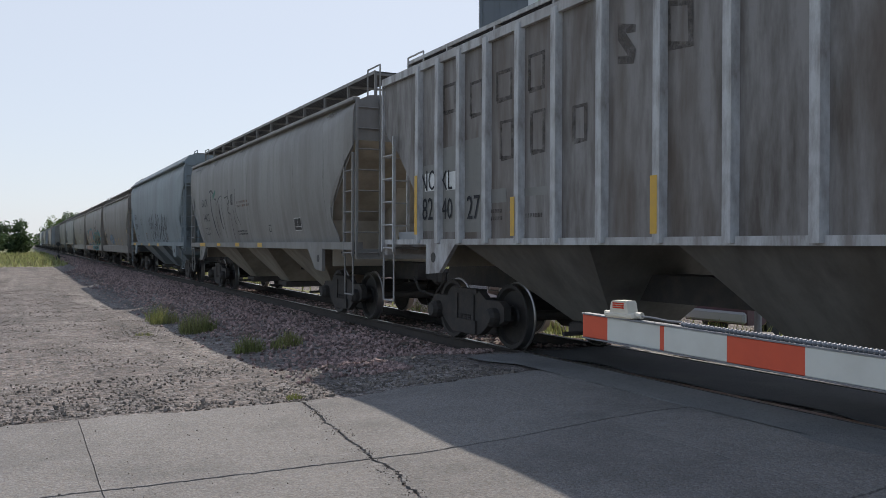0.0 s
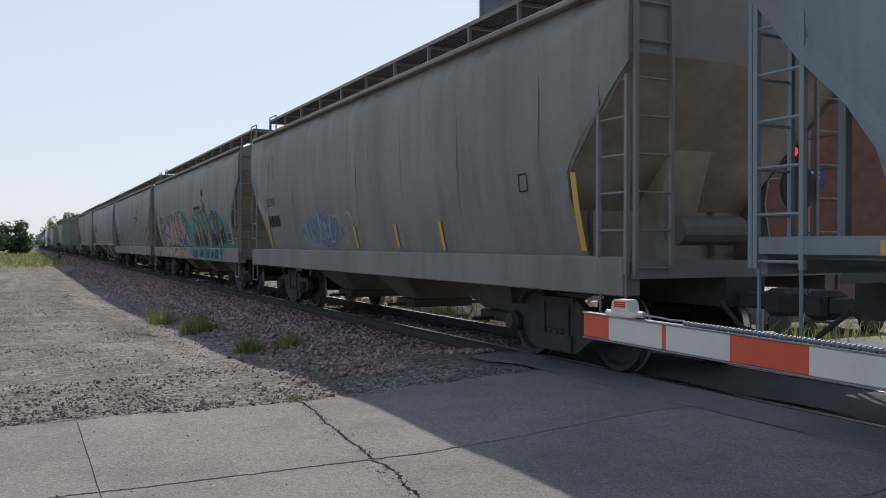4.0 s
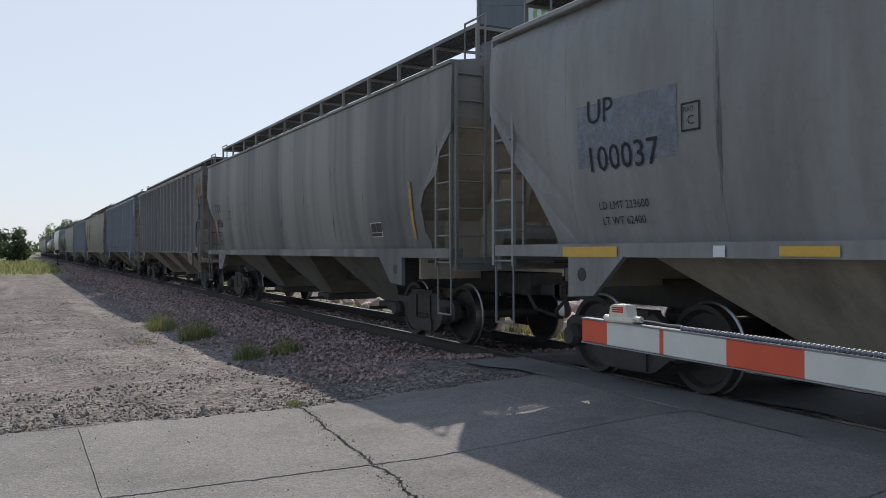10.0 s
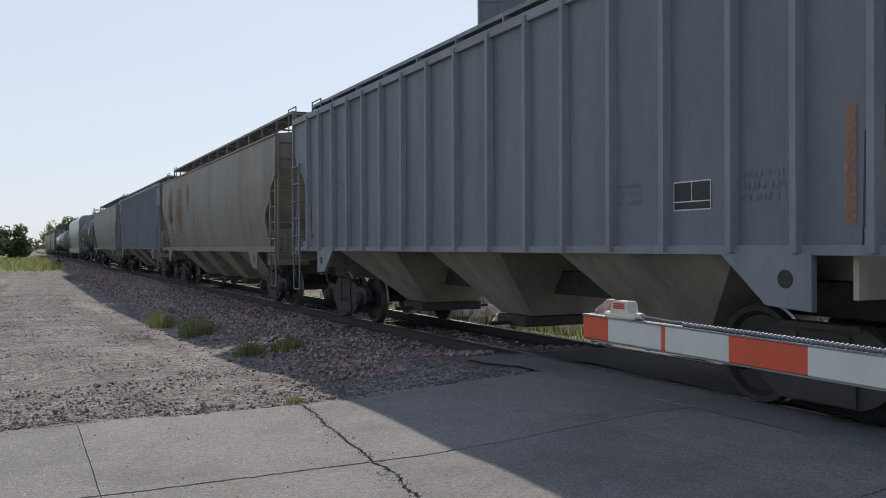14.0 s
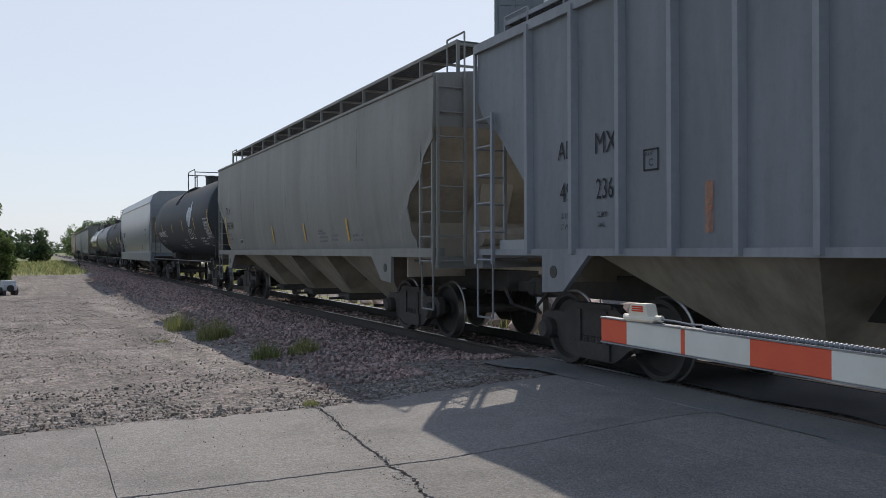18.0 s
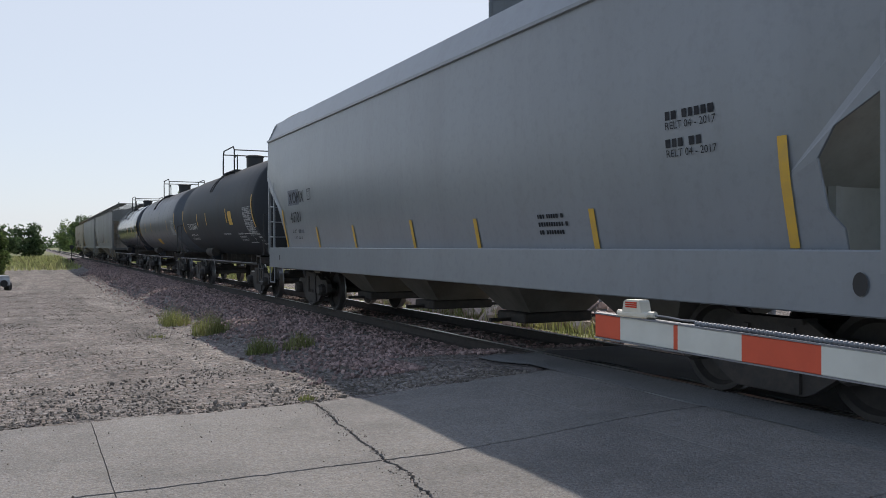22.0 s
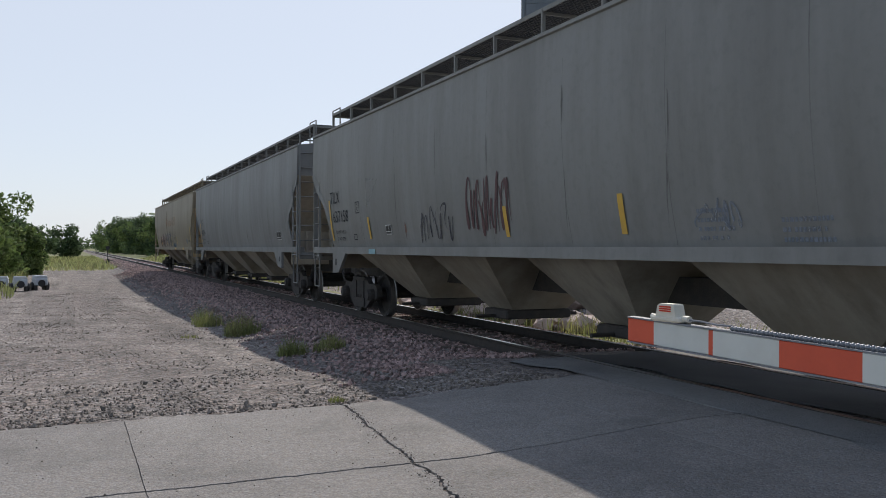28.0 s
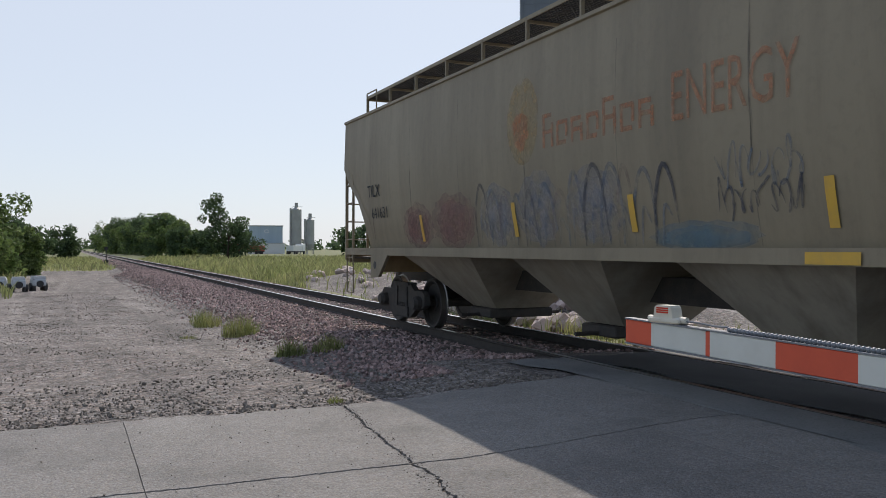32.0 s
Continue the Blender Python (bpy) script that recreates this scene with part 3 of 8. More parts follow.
# ---- railway cars: built round the middle of each car, z from the top of rail; a: metres from the trailing end ----
def build_truck():
    """A three-piece freight truck: bolster, side frames, wheels, bearing caps, springs."""
    t = {}
    g = Geo().box(-0.95, 0.95, -0.17, 0.17, 0.42, 0.66, bevel=0.03).box(-0.25, 0.25, -0.25, 0.25, 0.62, 0.74, bevel=0.02)
    t["truck"] = g.mesh("truck")
    g = Geo()
    poly = [(-1.13, 0.42), (-1.13, 0.60), (-1.02, 0.68), (-0.62, 0.68), (-0.42, 0.80), (0.42, 0.80), (0.62, 0.68), (1.02, 0.68), (1.13, 0.60), (1.13, 0.42),
            (1.02, 0.36), (0.80, 0.40), (0.50, 0.20), (0.38, 0.15), (-0.38, 0.15), (-0.50, 0.20), (-0.80, 0.40), (-1.02, 0.36)]
    g.prism(poly, -0.055, 0.055, "x")
    g.prism([(-0.36, 0.17), (-0.36, 0.36), (0.36, 0.36), (0.36, 0.17)], -0.09, 0.09, "x")
    g.box(-0.08, 0.08, -0.30, -0.22, 0.36, 0.74).box(-0.08, 0.08, 0.22, 0.30, 0.36, 0.74)
    g.prism([(-0.40, 0.77), (-0.40, 0.82), (0.40, 0.82), (0.40, 0.77)], -0.09, 0.09, "x")
    t["side_frame"] = g.mesh("side_frame")
    g = Geo()
    for y in (-0.13, 0.0, 0.13):
        prof = [(0.34 + k * 0.016, 0.052 if k % 2 else 0.062) for k in range(7)]
        g.lathe(prof, "z", (0, y, 0), 8)
    t["spring"] = g.mesh("spring")
    g = Geo()
    prof = [(-0.03, 0.10), (-0.03, 0.14), (0.0, 0.16), (0.0, 0.36), (-0.055, 0.40), (-0.06, 0.452), (-0.055, 0.457), (0.045, 0.462), (0.055, 0.485), (0.07, 0.487), (0.078, 0.46), (0.075, 0.40), (0.05, 0.37), (0.045, 0.15), (0.08, 0.11)]
    g.lathe(prof, "x", n=36)
    for k, f in enumerate(g.f):
        rr = [math.hypot(g.v[i][1], g.v[i][2]) for i in f]
        g.mi[k] = 1 if min(rr) > 0.456 and len(f) == 4 else 0
    me = g.mesh("wheel")
    me.materials.append(M_WHEEL)
    me.materials.append(M_TREAD)
    me.shade_smooth()
    me.set_sharp_from_angle(angle=radians(30))
    t["wheel"] = me
    t["axle"] = Geo().tube((-0.95, 0, 0), (0.95, 0, 0), 0.075, 10).mesh("axle")
    t["bearing_cap"] = Geo().lathe([(-0.16, 0.10), (-0.10, 0.135), (0.08, 0.135), (0.10, 0.09)], "x", n=12).mesh("bearing_cap")
    t["brake_beam"] = Geo().box(-0.7, 0.7, -0.03, 0.03, -0.05, 0.05).mesh("brake_beam")
    for k, me in t.items():
        if not me.materials:
            me.materials.append(M_STEEL)
    return t


TRUCK = build_truck()
GAUGE_HALF = 0.7525


def add_truck(car, y):
    tr = part("truck", TRUCK["truck"], M_STEEL, car)
    tr.location = (0, y, 0)
    for sx in (-1, 1):
        o = part("side_frame", TRUCK["side_frame"], M_STEEL, tr)
        o.location = (sx * 1.0, 0, 0)
        o = part("spring", TRUCK["spring"], M_STEEL, tr)
        o.location = (sx * 1.03, 0, 0)
        for sy in (-1, 1):
            o = part("wheel", TRUCK["wheel"], M_WHEEL, tr)
            o.location = (sx * GAUGE_HALF, sy * 0.89, 0.457)
            o.rotation_euler = (0, 0, 0 if sx < 0 else math.pi)
            o = part("bearing_cap", TRUCK["bearing_cap"], M_STEEL, tr)
            o.location = (sx * 1.04, sy * 0.89, 0.457)
            o.rotation_euler = (0, 0, 0 if sx < 0 else math.pi)
    for sy in (-1, 1):
        o = part("axle", TRUCK["axle"], M_STEEL, tr)
        o.location = (0, sy * 0.89, 0.457)
        o = part("brake_beam", TRUCK["brake_beam"], M_STEEL, tr)
        o.location = (0, sy * 0.36, 0.42)
    return tr


def coupler_geo(L, s):
    g = Geo()
    if s:
        y = s * L / 2
        g.box(-0.12, 0.12, min(y, y + s * 0.42), max(y, y + s * 0.42), 0.80, 0.96, bevel=0.02)
        g.box(-0.19, 0.19, min(y + s * 0.40, y + s * 0.66), max(y + s * 0.40, y + s * 0.66), 0.74, 1.02, bevel=0.05)
        g.pipe([(-0.35, y, 0.86), (-0.38, y + s * 0.3, 0.62), (-0.12, y + s * 0.6, 0.5)], 0.025, 6)
    return g


STILES, RUNGS = {}, {}


def add_ladder(car, name, material, x, y, span, z0, z1, along="y", gap=0.38):
    """A ladder of two stiles and its rungs, each a piece of its own."""
    dx, dy = (0, span) if along == "y" else (span, 0)
    h = round(z1 - z0, 2)
    if (h, material.name) not in STILES:
        STILES[h, material.name] = Geo().box(-0.022, 0.022, -0.022, 0.022, 0, h).mesh("stile")
        STILES[h, material.name].materials.append(material)
    if (along, material.name) not in RUNGS:
        RUNGS[along, material.name] = Geo().tube((0, 0, 0), (dx, dy, 0), 0.014, 5).mesh("rung")
        RUNGS[along, material.name].materials.append(material)
    lad = part(name, STILES[h, material.name], material, car)
    lad.location = (x, y, z0)
    part("stile", STILES[h, material.name], material, lad).location = (dx, dy, 0)
    z = 0.06
    while z < h:
        part("rung", RUNGS[along, material.name], material, lad).location = (0, 0, z)
        z += gap


class Skin:
    """The shape of a car's side: half width at each height, and the way to lay paint on it."""

    def __init__(self, pts, tuck=0.0, foot=0.0):
        """tuck: how far the sheet draws in from its widest part down to its foot."""
        self.z, self.w = [p[0] for p in pts], [p[1] for p in pts]
        self.tuck, self.foot = tuck, foot

    def half(self, z):
        return float(np.interp(z, self.z, self.w)) - self.lean(z)

    def lean(self, z):
        return self.tuck * max(0.0, 1 - max(0.0, z - self.foot) / 1.45) ** 1.5


def on_side(car, L, skin, name, polys, material, label="", lift=0.006, upright=False):
    """Flat shapes of (a, z) laid on the side that faces the road, cut into bands so that they follow its curve."""
    bm = bmesh.new()
    for poly in polys:
        bm.faces.new([bm.verts.new((0, L / 2 - a, z)) for a, z in poly])
    lo, hi = min(v.co.z for v in bm.verts), max(v.co.z for v in bm.verts)
    z = math.ceil(lo / 0.15) * 0.15 + 0.001
    while z < hi:
        bmesh.ops.bisect_plane(bm, geom=bm.verts[:] + bm.edges[:] + bm.faces[:], plane_co=(0, 0, z), plane_no=(0, 0, 1))
        z += 0.15
    for v in bm.verts:
        v.co.x = -(skin.half(v.co.z) + lift)
        v.co.y += skin.lean((lo + hi) / 2 if upright else v.co.z)
    bmesh.ops.remove_doubles(bm, verts=bm.verts[:], dist=0.0003)
    me = bpy.data.meshes.new(name)
    bm.to_mesh(me)
    bm.free()
    return part(name, me, material, car, label)


def word_on(car, L, skin, word, a, z, size, material, label="", lift=0.012, wide=1.0):
    pts, faces = letters(word, size)
    v = [(-(skin.half(z + y) + lift), L / 2 - a - x * wide + skin.lean(z + size / 2), z + y) for x, y in pts]
    return part("lettering", raw_mesh("lettering", v, faces), material, car, label)


def rect(a, z, w, h, slant=0.0):
    return [(a, z), (a + w, z), (a + w + slant, z + h), (a + slant, z + h)]


def bars(a, z, w, rows, h, gap, seed=0):
    """Rows of unreadable small print."""
    rnd = random.Random(seed)
    out = []
    for k in range(rows):
        x, zz = a, z - k * (h + gap)
        while x < a + w * rnd.uniform(0.8, 1.0):
            ww = rnd.uniform(0.6, 1.1) * min(h, 0.12)
            out.append(rect(x, zz, ww, h))
            x += ww + (0.3 if rnd.random() < 0.85 else 1.0) * min(h, 0.12)
    return out


def curve(pts, n=4):
    """Rounds a line through its points."""
    q = [pts[0]] + list(pts) + [pts[-1]]
    out = []
    for k in range(1, len(q) - 2):
        for i in range(n):
            u = i / n
            out.append(tuple(0.5 * (2 * b + (c - a) * u + (2 * a - 5 * b + 4 * c - d) * u * u + (3 * b - a - 3 * c + d) * u ** 3)
                             for a, b, c, d in zip(q[k - 1], q[k], q[k + 1], q[k + 2])))
    return out + [pts[-1]]


def ribbon(pts, w0, w1, bend=True):
    """A tapering stroke through points, as quads that share their edges."""
    if bend and len(pts) > 2:
        pts = curve(pts)
    n = len(pts) - 1
    lo, hi = [], []
    for k, (x, z) in enumerate(pts):
        (xa, za), (xb, zb) = pts[max(k - 1, 0)], pts[min(k + 1, n)]
        d = math.hypot(xb - xa, zb - za) or 1
        nx, nz = -(zb - za) / d, (xb - xa) / d
        h = (w0 + (w1 - w0) * k / n) / 2 * (1 if not bend or n < 2 else 0.3 + 0.95 * math.sin(math.pi * (k + 0.3) / (n + 0.6)) ** 0.6)
        lo.append((x - nx * h, z - nz * h))
        hi.append((x + nx * h, z + nz * h))
    return [[lo[k], lo[k + 1], hi[k + 1], hi[k]] for k in range(n)]


def scrawl(a, z, w, h, seed, strokes=9, width=0.045):
    """Loose looping spray-can strokes that spell nothing."""
    rnd = random.Random(seed)
    out = []
    step = w / strokes
    for k in range(strokes):
        x = a + step * k
        p1, p2, fx = rnd.uniform(0, 6.28), rnd.uniform(0, 6.28), rnd.choice((0.5, 1.0, 1.0, 1.5))
        top, foot, sway = rnd.uniform(0.6, 1.0), rnd.uniform(0.0, 0.25), rnd.uniform(0.3, 0.75)
        pts = []
        for i in range(15):
            u = i / 14
            pts.append((x + step * (0.15 + 0.9 * u + sway * 0.5 * math.sin(2 * math.pi * u * 1.2 + p1)), z + h * (foot + (top - foot) * (0.5 + 0.5 * math.sin(2 * math.pi * fx * u + p2)))))
        out += ribbon(pts, width * rnd.uniform(0.7, 1.2), width * 0.5)
    return out


def blob(a, z, w, h, seed, n=26, rough=0.25):
    rnd = random.Random(seed)
    return [(a + w / 2 + w / 2 * math.cos(2 * math.pi * k / n) * (1 - rough * rnd.random()), z + h / 2 + h / 2 * math.sin(2 * math.pi * k / n) * (1 - rough * rnd.random())) for k in range(n)]


def loft(L, skin, eave, roof_pts, notch_rear, notch_front, rib=None):
    """The shell of a covered hopper. notch: (metres from the end, lowest z) pairs, from the end inwards."""
    sta = [(d, z) for d, z in notch_rear]
    mid0, mid1 = notch_rear[-1][0], L - notch_front[-1][0]
    zs = notch_rear[-1][1]
    sta += [(mid0 + (mid1 - mid0) * k / 6, zs) for k in range(1, 6)]
    sta += [(L - d, z) for d, z in reversed(notch_front)]
    n_side = 9
    v, f = [], []
    for a, zb in sta:
        zl = [zb + (eave - zb) * k / (n_side - 1) for k in range(n_side)]
        half = [(skin.half(z), z) for z in zl] + roof_pts
        ring = [(-x, z) for x, z in half] + [(x, z) for x, z in reversed(half) if x > 1e-6]
        m = len(ring)
        v += [(x, L / 2 - a, z) for x, z in ring]
    for j in range(len(sta) - 1):
        for i in range(m):
            f.append((j * m + i, j * m + (i + 1) % m, (j + 1) * m + (i + 1) % m, (j + 1) * m + i))
    g = Geo().add(v, f + [tuple(range(m - 1, -1, -1)), tuple(range((len(sta) - 1) * m, len(sta) * m))])
    for k in range(len(sta) - 1):
        g.mi[k * m + m - 1] = 1
    # open below, where the discharge hoppers hang
    shut = [k for k in range(len(g.f)) if not (k % m == m - 1 and k < (len(sta) - 1) * m and sta[k // m][1] == zs and sta[k // m + 1][1] == zs)]
    g.f, g.mi = [g.f[k] for k in shut], [g.mi[k] for k in shut]
    return g


def outlet_geo(y0, y1, first, last, sill, ridge, zbot, wtop, wbot, throat):
    """One discharge hopper: slopes that fall from the ridges inside the body to a narrow gate."""
    c = (y0 + y1) / 2
    t = throat / 2
    zb = zbot + 0.14
    k = (sill - zb) / (ridge - zb)
    m0 = y0 if first else c - t + (y0 - c + t) * k
    m1 = y1 if last else c + t + (y1 - c - t) * k
    r0, r1 = y0, y1
    v = [(-wbot, c - t, zb), (wbot, c - t, zb), (wbot, c + t, zb), (-wbot, c + t, zb), (-wtop, m0, sill), (wtop, m0, sill), (wtop, m1, sill), (-wtop, m1, sill),
         (-wtop, r0, ridge), (wtop, r0, ridge), (wtop, r1, ridge), (-wtop, r1, ridge)]
    f = [(3, 2, 1, 0), (8, 9, 10, 11)]
    for a in (0, 4):
        f += [(a + i, a + (i + 1) % 4, a + 4 + (i + 1) % 4, a + 4 + i) for i in range(4)]
    return Geo().add(v, f), c


def hopper(label, L, body, style="smooth", sill=1.33, eave=4.1, top=4.25, walk_z=4.72, outlets=3, trim=None, steel=None, ribs=(), under=None, bay=None, deck=True, ladder=None, deep=None, hip=0.0, rib_w=0.032, wide_bay=1.0):
    """A covered hopper car with shell, side sills, outlets, ladders, running board, trucks."""
    car = thing("hopper_car", label, "hopper car", "cars of the freight train")
    trim, under, ladder = trim or body, under or body, ladder or trim or body
    bay = bay or P_BAY
    if style == "ribbed":
        skin = Skin([(sill, 1.50), (eave, 1.50)])
        roof = [(1.44, eave + 0.03), (0.8, top), (0.0, top + 0.03)]
        notch = [(0.0, eave - 0.72), (0.12, eave - 0.95), (0.55, eave - 1.25), (1.3, eave - 2.0), (1.32, sill)]
        notch_r = [(0.0, eave - 0.78), (0.15, eave - 0.92), (0.55, eave - 1.2), (1.3, eave - 1.95), (1.32, sill)]
    elif style == "rounded":
        skin = Skin([(sill, 1.50), (sill + 0.5, 1.555), (sill + 1.2, 1.595), (eave - 0.4, 1.595), (eave - 0.14, 1.57), (eave - 0.06, 1.535), (eave, 1.45)], 0.13, sill)
        roof = [(1.25, eave + 0.09), (0.8, top - 0.02), (0.0, top + 0.03)]
        notch = [(0.0, eave - 0.95), (0.15, eave - 1.12), (0.5, eave - 1.55), (0.9, eave - 1.95), (1.12, eave - 2.3), (1.22, sill + 0.25), (1.3, sill)]
        notch_r = [(0.0, eave - 0.85), (0.3, eave - 1.1), (0.8, eave - 1.5), (1.1, eave - 1.85), (1.12, eave - 2.15), (0.95, sill + 0.2), (0.95, sill)]
    else:
        skin = Skin([(sill, 1.53), (sill + 0.6, 1.58), (eave - 0.9, 1.60), (eave, 1.57)], 0.13, sill)
        roof = [(1.60, eave + 0.015), (1.60, eave + 0.06), (1.45, eave + 0.07), (0.8, top), (0.0, top + 0.04)]
        notch = [(0.0, eave - 0.95), (0.35, eave - 1.3), (0.85, eave - 1.65), (1.08, eave - 2.0), (1.22, eave - 2.4), (1.3, sill)]
        notch_r = [(0.0, eave - 0.95), (0.35, eave - 1.2), (0.5, eave - 1.5), (0.95, eave - 1.72), (1.12, eave - 1.95), (1.08, eave - 2.35), (0.95, eave - 2.5), (0.95, sill)]
    notch_r = [(d * wide_bay, z) for d, z in notch_r]
    if hip:
        roof = [(1.61, eave + 0.01), (1.61, eave + 0.055), (1.56, eave + 0.06), (1.36, eave + hip), (0.8, top), (0.0, top + 0.03)]
    # slope sheets fall inwards from below the end sheet to a cross plate over the truck
    slope = [(0.0, eave - 0.55), (1.45, sill + 0.80), (1.47, sill)] if style == "ribbed" else [(0.0, eave - 0.75), (1.42 * (wide_bay + 1) / 2 + 0.08, sill + 0.55), (1.44 * (wide_bay + 1) / 2 + 0.08, sill)]
    first = 2.6 if style == "ribbed" else 2.75
    me = loft(L, skin, eave, roof, slope, slope).mesh("shell")
    me.materials.append(body)
    me.materials.append(bay)
    part("shell", me, body, car, smooth=28)
    # the side sheets run on past the slope sheets, down to a shaped edge
    for e, edge in ((1, notch), (-1, notch_r)):
        outline = list(edge) + list(reversed(slope))
        for s in (-1, 1):
            v = [(s * (skin.half(z) - d), e * (L / 2 - a), z) for d in (0.0, 0.025) for a, z in outline]
            n = len(outline)
            f = [tuple(range(n)), tuple(range(2 * n - 1, n - 1, -1))] + [(i, (i + 1) % n, n + (i + 1) % n, n + i) for i in range(n)]
            part("side_sheet", Geo().add(v, f), body, car)
    for e in (-1, 1):
        # a gusset over the centre sill props the slope sheet
        ys, zs = slope[1]
        k = 0.55
        g = Geo().prism([(e * (L / 2 - ys), sill - 0.1), (e * (L / 2 - ys), zs), (e * (L / 2 - ys * k), slope[0][1] + (zs - slope[0][1]) * k), (e * (L / 2 - ys * 0.72), zs - 0.1), (e * (L / 2 - ys * 0.72), sill - 0.1)], -0.3, 0.3, "x")
        part("slope_gusset", g, bay, car)
        for x in (-0.95, 0.95):
            g = Geo().box(x - 0.03, x + 0.03, *sorted((e * (L / 2 - ys + 0.02), e * (L / 2 - ys + 0.10))), sill, zs)
            part("plate_stiffener", g, bay, car)
    for e in (-1, 1):
        # the cross plate goes on below the sills, in front of the truck
        yp = L / 2 - slope[2][0] - 0.03
        part("lower_cross_plate", Geo().box(-1.36, 1.36, *sorted((e * yp, e * (yp + 0.05))), max(sill - 0.37, 1.0), sill - 0.001), bay, car)
    if style == "ribbed":
        for e in (-1, 1):
            for s in (-1, 1):
                g = Geo().box(*sorted((s * 1.441, s * 1.50)), *sorted((e * (L / 2 - 0.6), e * (L / 2 - 1.3))), sill + 0.03, sill + 0.17)
                part("stencil_plate", g, P_LGREY, car)
    if style == "rounded" and not hip:
        for s in (-1, 1):
            g = Geo().box(*sorted((s * 1.44, s * 1.575)), -L / 2 + 0.02, L / 2 - 0.02, eave - 0.03, eave + 0.045, bevel=0.014)
            part("roof_edge_rail", g, body, car)
    # side sills
    sh = 0.16 if style != "rounded" else 0.13
    for s in (-1, 1):
        w = 1.56 if style != "ribbed" else 1.52
        g = Geo()
        x0, x1 = sorted((s * (w - (0.10 if style == "ribbed" else 0.21)), s * (w + 0.02)))
        if deep:
            g.box(x0, x1, -L / 2 + 0.1, L / 2 - 0.1, deep, sill + 0.02, bevel=0.012)
            part("side_sill", g, trim, car)
            continue
        g.box(x0, x1, -L / 2 + 0.1, L / 2 - 0.1, sill - 0.03, sill + (0.11 if style != "ribbed" else 0.05))
        part("side_sill", g, trim, car)
        for e in (-1, 1):
            # jacking plate with a hole-like boss over each truck
            y = e * (L / 2 - 2.05)
            g = Geo().prism([(y - e * 0.62, sill - 0.02), (y - e * 0.12, sill - 0.44), (y + e * 0.33, sill - 0.47), (y + e * 0.33, sill - 0.02)], *sorted((s * (w - 0.03), s * (w + 0.03))), "x")
            part("jacking_plate", g, trim, car)
            g = Geo().lathe([(s * (w + 0.031) - 0.004, 0.075), (s * (w + 0.031) + 0.004, 0.075)], "x", (0, y + e * 0.08, sill - 0.22), 14)
            part("jacking_hole", g, M_BLACK, car)
    # ribs
    if ribs:
        rm = Geo().prism([(-1.585, -rib_w), (-1.585, rib_w), (-1.5, rib_w + 0.02), (-1.5, -rib_w - 0.02)], sill - 0.01, eave - 0.02, "z").mesh("rib")
        rm.materials.append(trim)
        rm2 = Geo().prism([(1.585, -rib_w), (1.585, rib_w), (1.5, rib_w + 0.02), (1.5, -rib_w - 0.02)], sill - 0.01, eave - 0.02, "z").mesh("rib")
        rm2.materials.append(trim)
        for a in ribs:
            y = L / 2 - a
            for q in (rm, rm2):
                o = part("rib", q, trim, car)
                o.location = (0, y, 0)
        for s in (-1, 1):
            g = Geo().box(*sorted((s * 1.49, s * 1.56)), -L / 2, L / 2, eave - 0.09, eave + 0.03)
            part("roof_edge_rail", g, trim, car)
    # discharge hoppers
    y0, y1 = -L / 2 + first + 0.02, L / 2 - first - 0.02
    step = (y1 - y0) / outlets
    for k in range(outlets):
        g, c = outlet_geo(y0 + k * step, y0 + (k + 1) * step, k == 0, k == outlets - 1, sill, sill + (1.0 if style == "ribbed" else 0.85), 0.34, 1.42 if style == "ribbed" else 1.34, 0.5, min(0.85, step * 0.26))
        o = part("outlet", g, under, car)
        gg = Geo().box(-0.6, 0.6, c - 0.4, c + 0.4, 0.32, 0.47, bevel=0.02).tube((-0.95, c, 0.36), (0.95, c, 0.36), 0.03, 6)
        part("outlet_gate", gg, M_STEEL, o)
    # underframe
    g = Geo().box(-0.28, 0.28, -L / 2, L / 2, 0.80, 1.12)
    part("centre_sill", g, M_STEEL, car)
    for e in (-1, 1):
        yo = e * L / 2
        g = Geo().box(-1.5, 1.5, *sorted((yo, yo - e * 0.12)), sill - 0.2, sill - 0.02)
        part("end_sill", g, trim, car)
        for x in (-0.55, 0.55) if e > 0 else ():
            g = Geo().box(x - 0.04, x + 0.04, *sorted((yo - e * 0.06, yo - e * 0.14)), sill - 0.05, slope[0][1] + 0.1)
            part("end_post", g, ladder, car)
        part("coupler", coupler_geo(L, e), M_STEEL, car)
        g = Geo().box(-1.4, 1.4, *sorted((yo - e * 0.12, yo - e * 1.15)), sill - 0.11, sill - 0.07)
        part("end_platform", g, M_STEEL, car)
        for s in (-1, 1):
            add_ladder(car, "side_ladder", ladder, s * 1.56, yo - e * 0.06 - (0.0 if e < 0 else 0.46), 0.46, sill - 0.15, eave - 0.97)
            add_ladder(car, "end_ladder", ladder, s * 1.05 if s > 0 else -1.52, yo + e * 0.03, 0.46, sill - 0.15, eave + 0.02, along="x")
            g = Geo().pipe([(s * 1.55, yo - e * 0.08, sill - 0.15), (s * 1.55, yo - e * 0.08, 0.55), (s * 1.55, yo - e * 0.5, 0.55), (s * 1.55, yo - e * 0.5, sill - 0.15)], 0.016, 5)
            part("stirrup", g, ladder, car)
    # brake gear at the leading end
    g = Geo().tube((-0.5, -L / 2 + 0.55, sill + 0.3), (0.45, -L / 2 + 0.55, sill + 0.3), 0.17, 12)
    part("air_reservoir", g, under, car)
    g = Geo().tube((-0.3, L / 2 - 0.45, sill + 0.25), (0.3, L / 2 - 0.45, sill + 0.25), 0.12, 10)
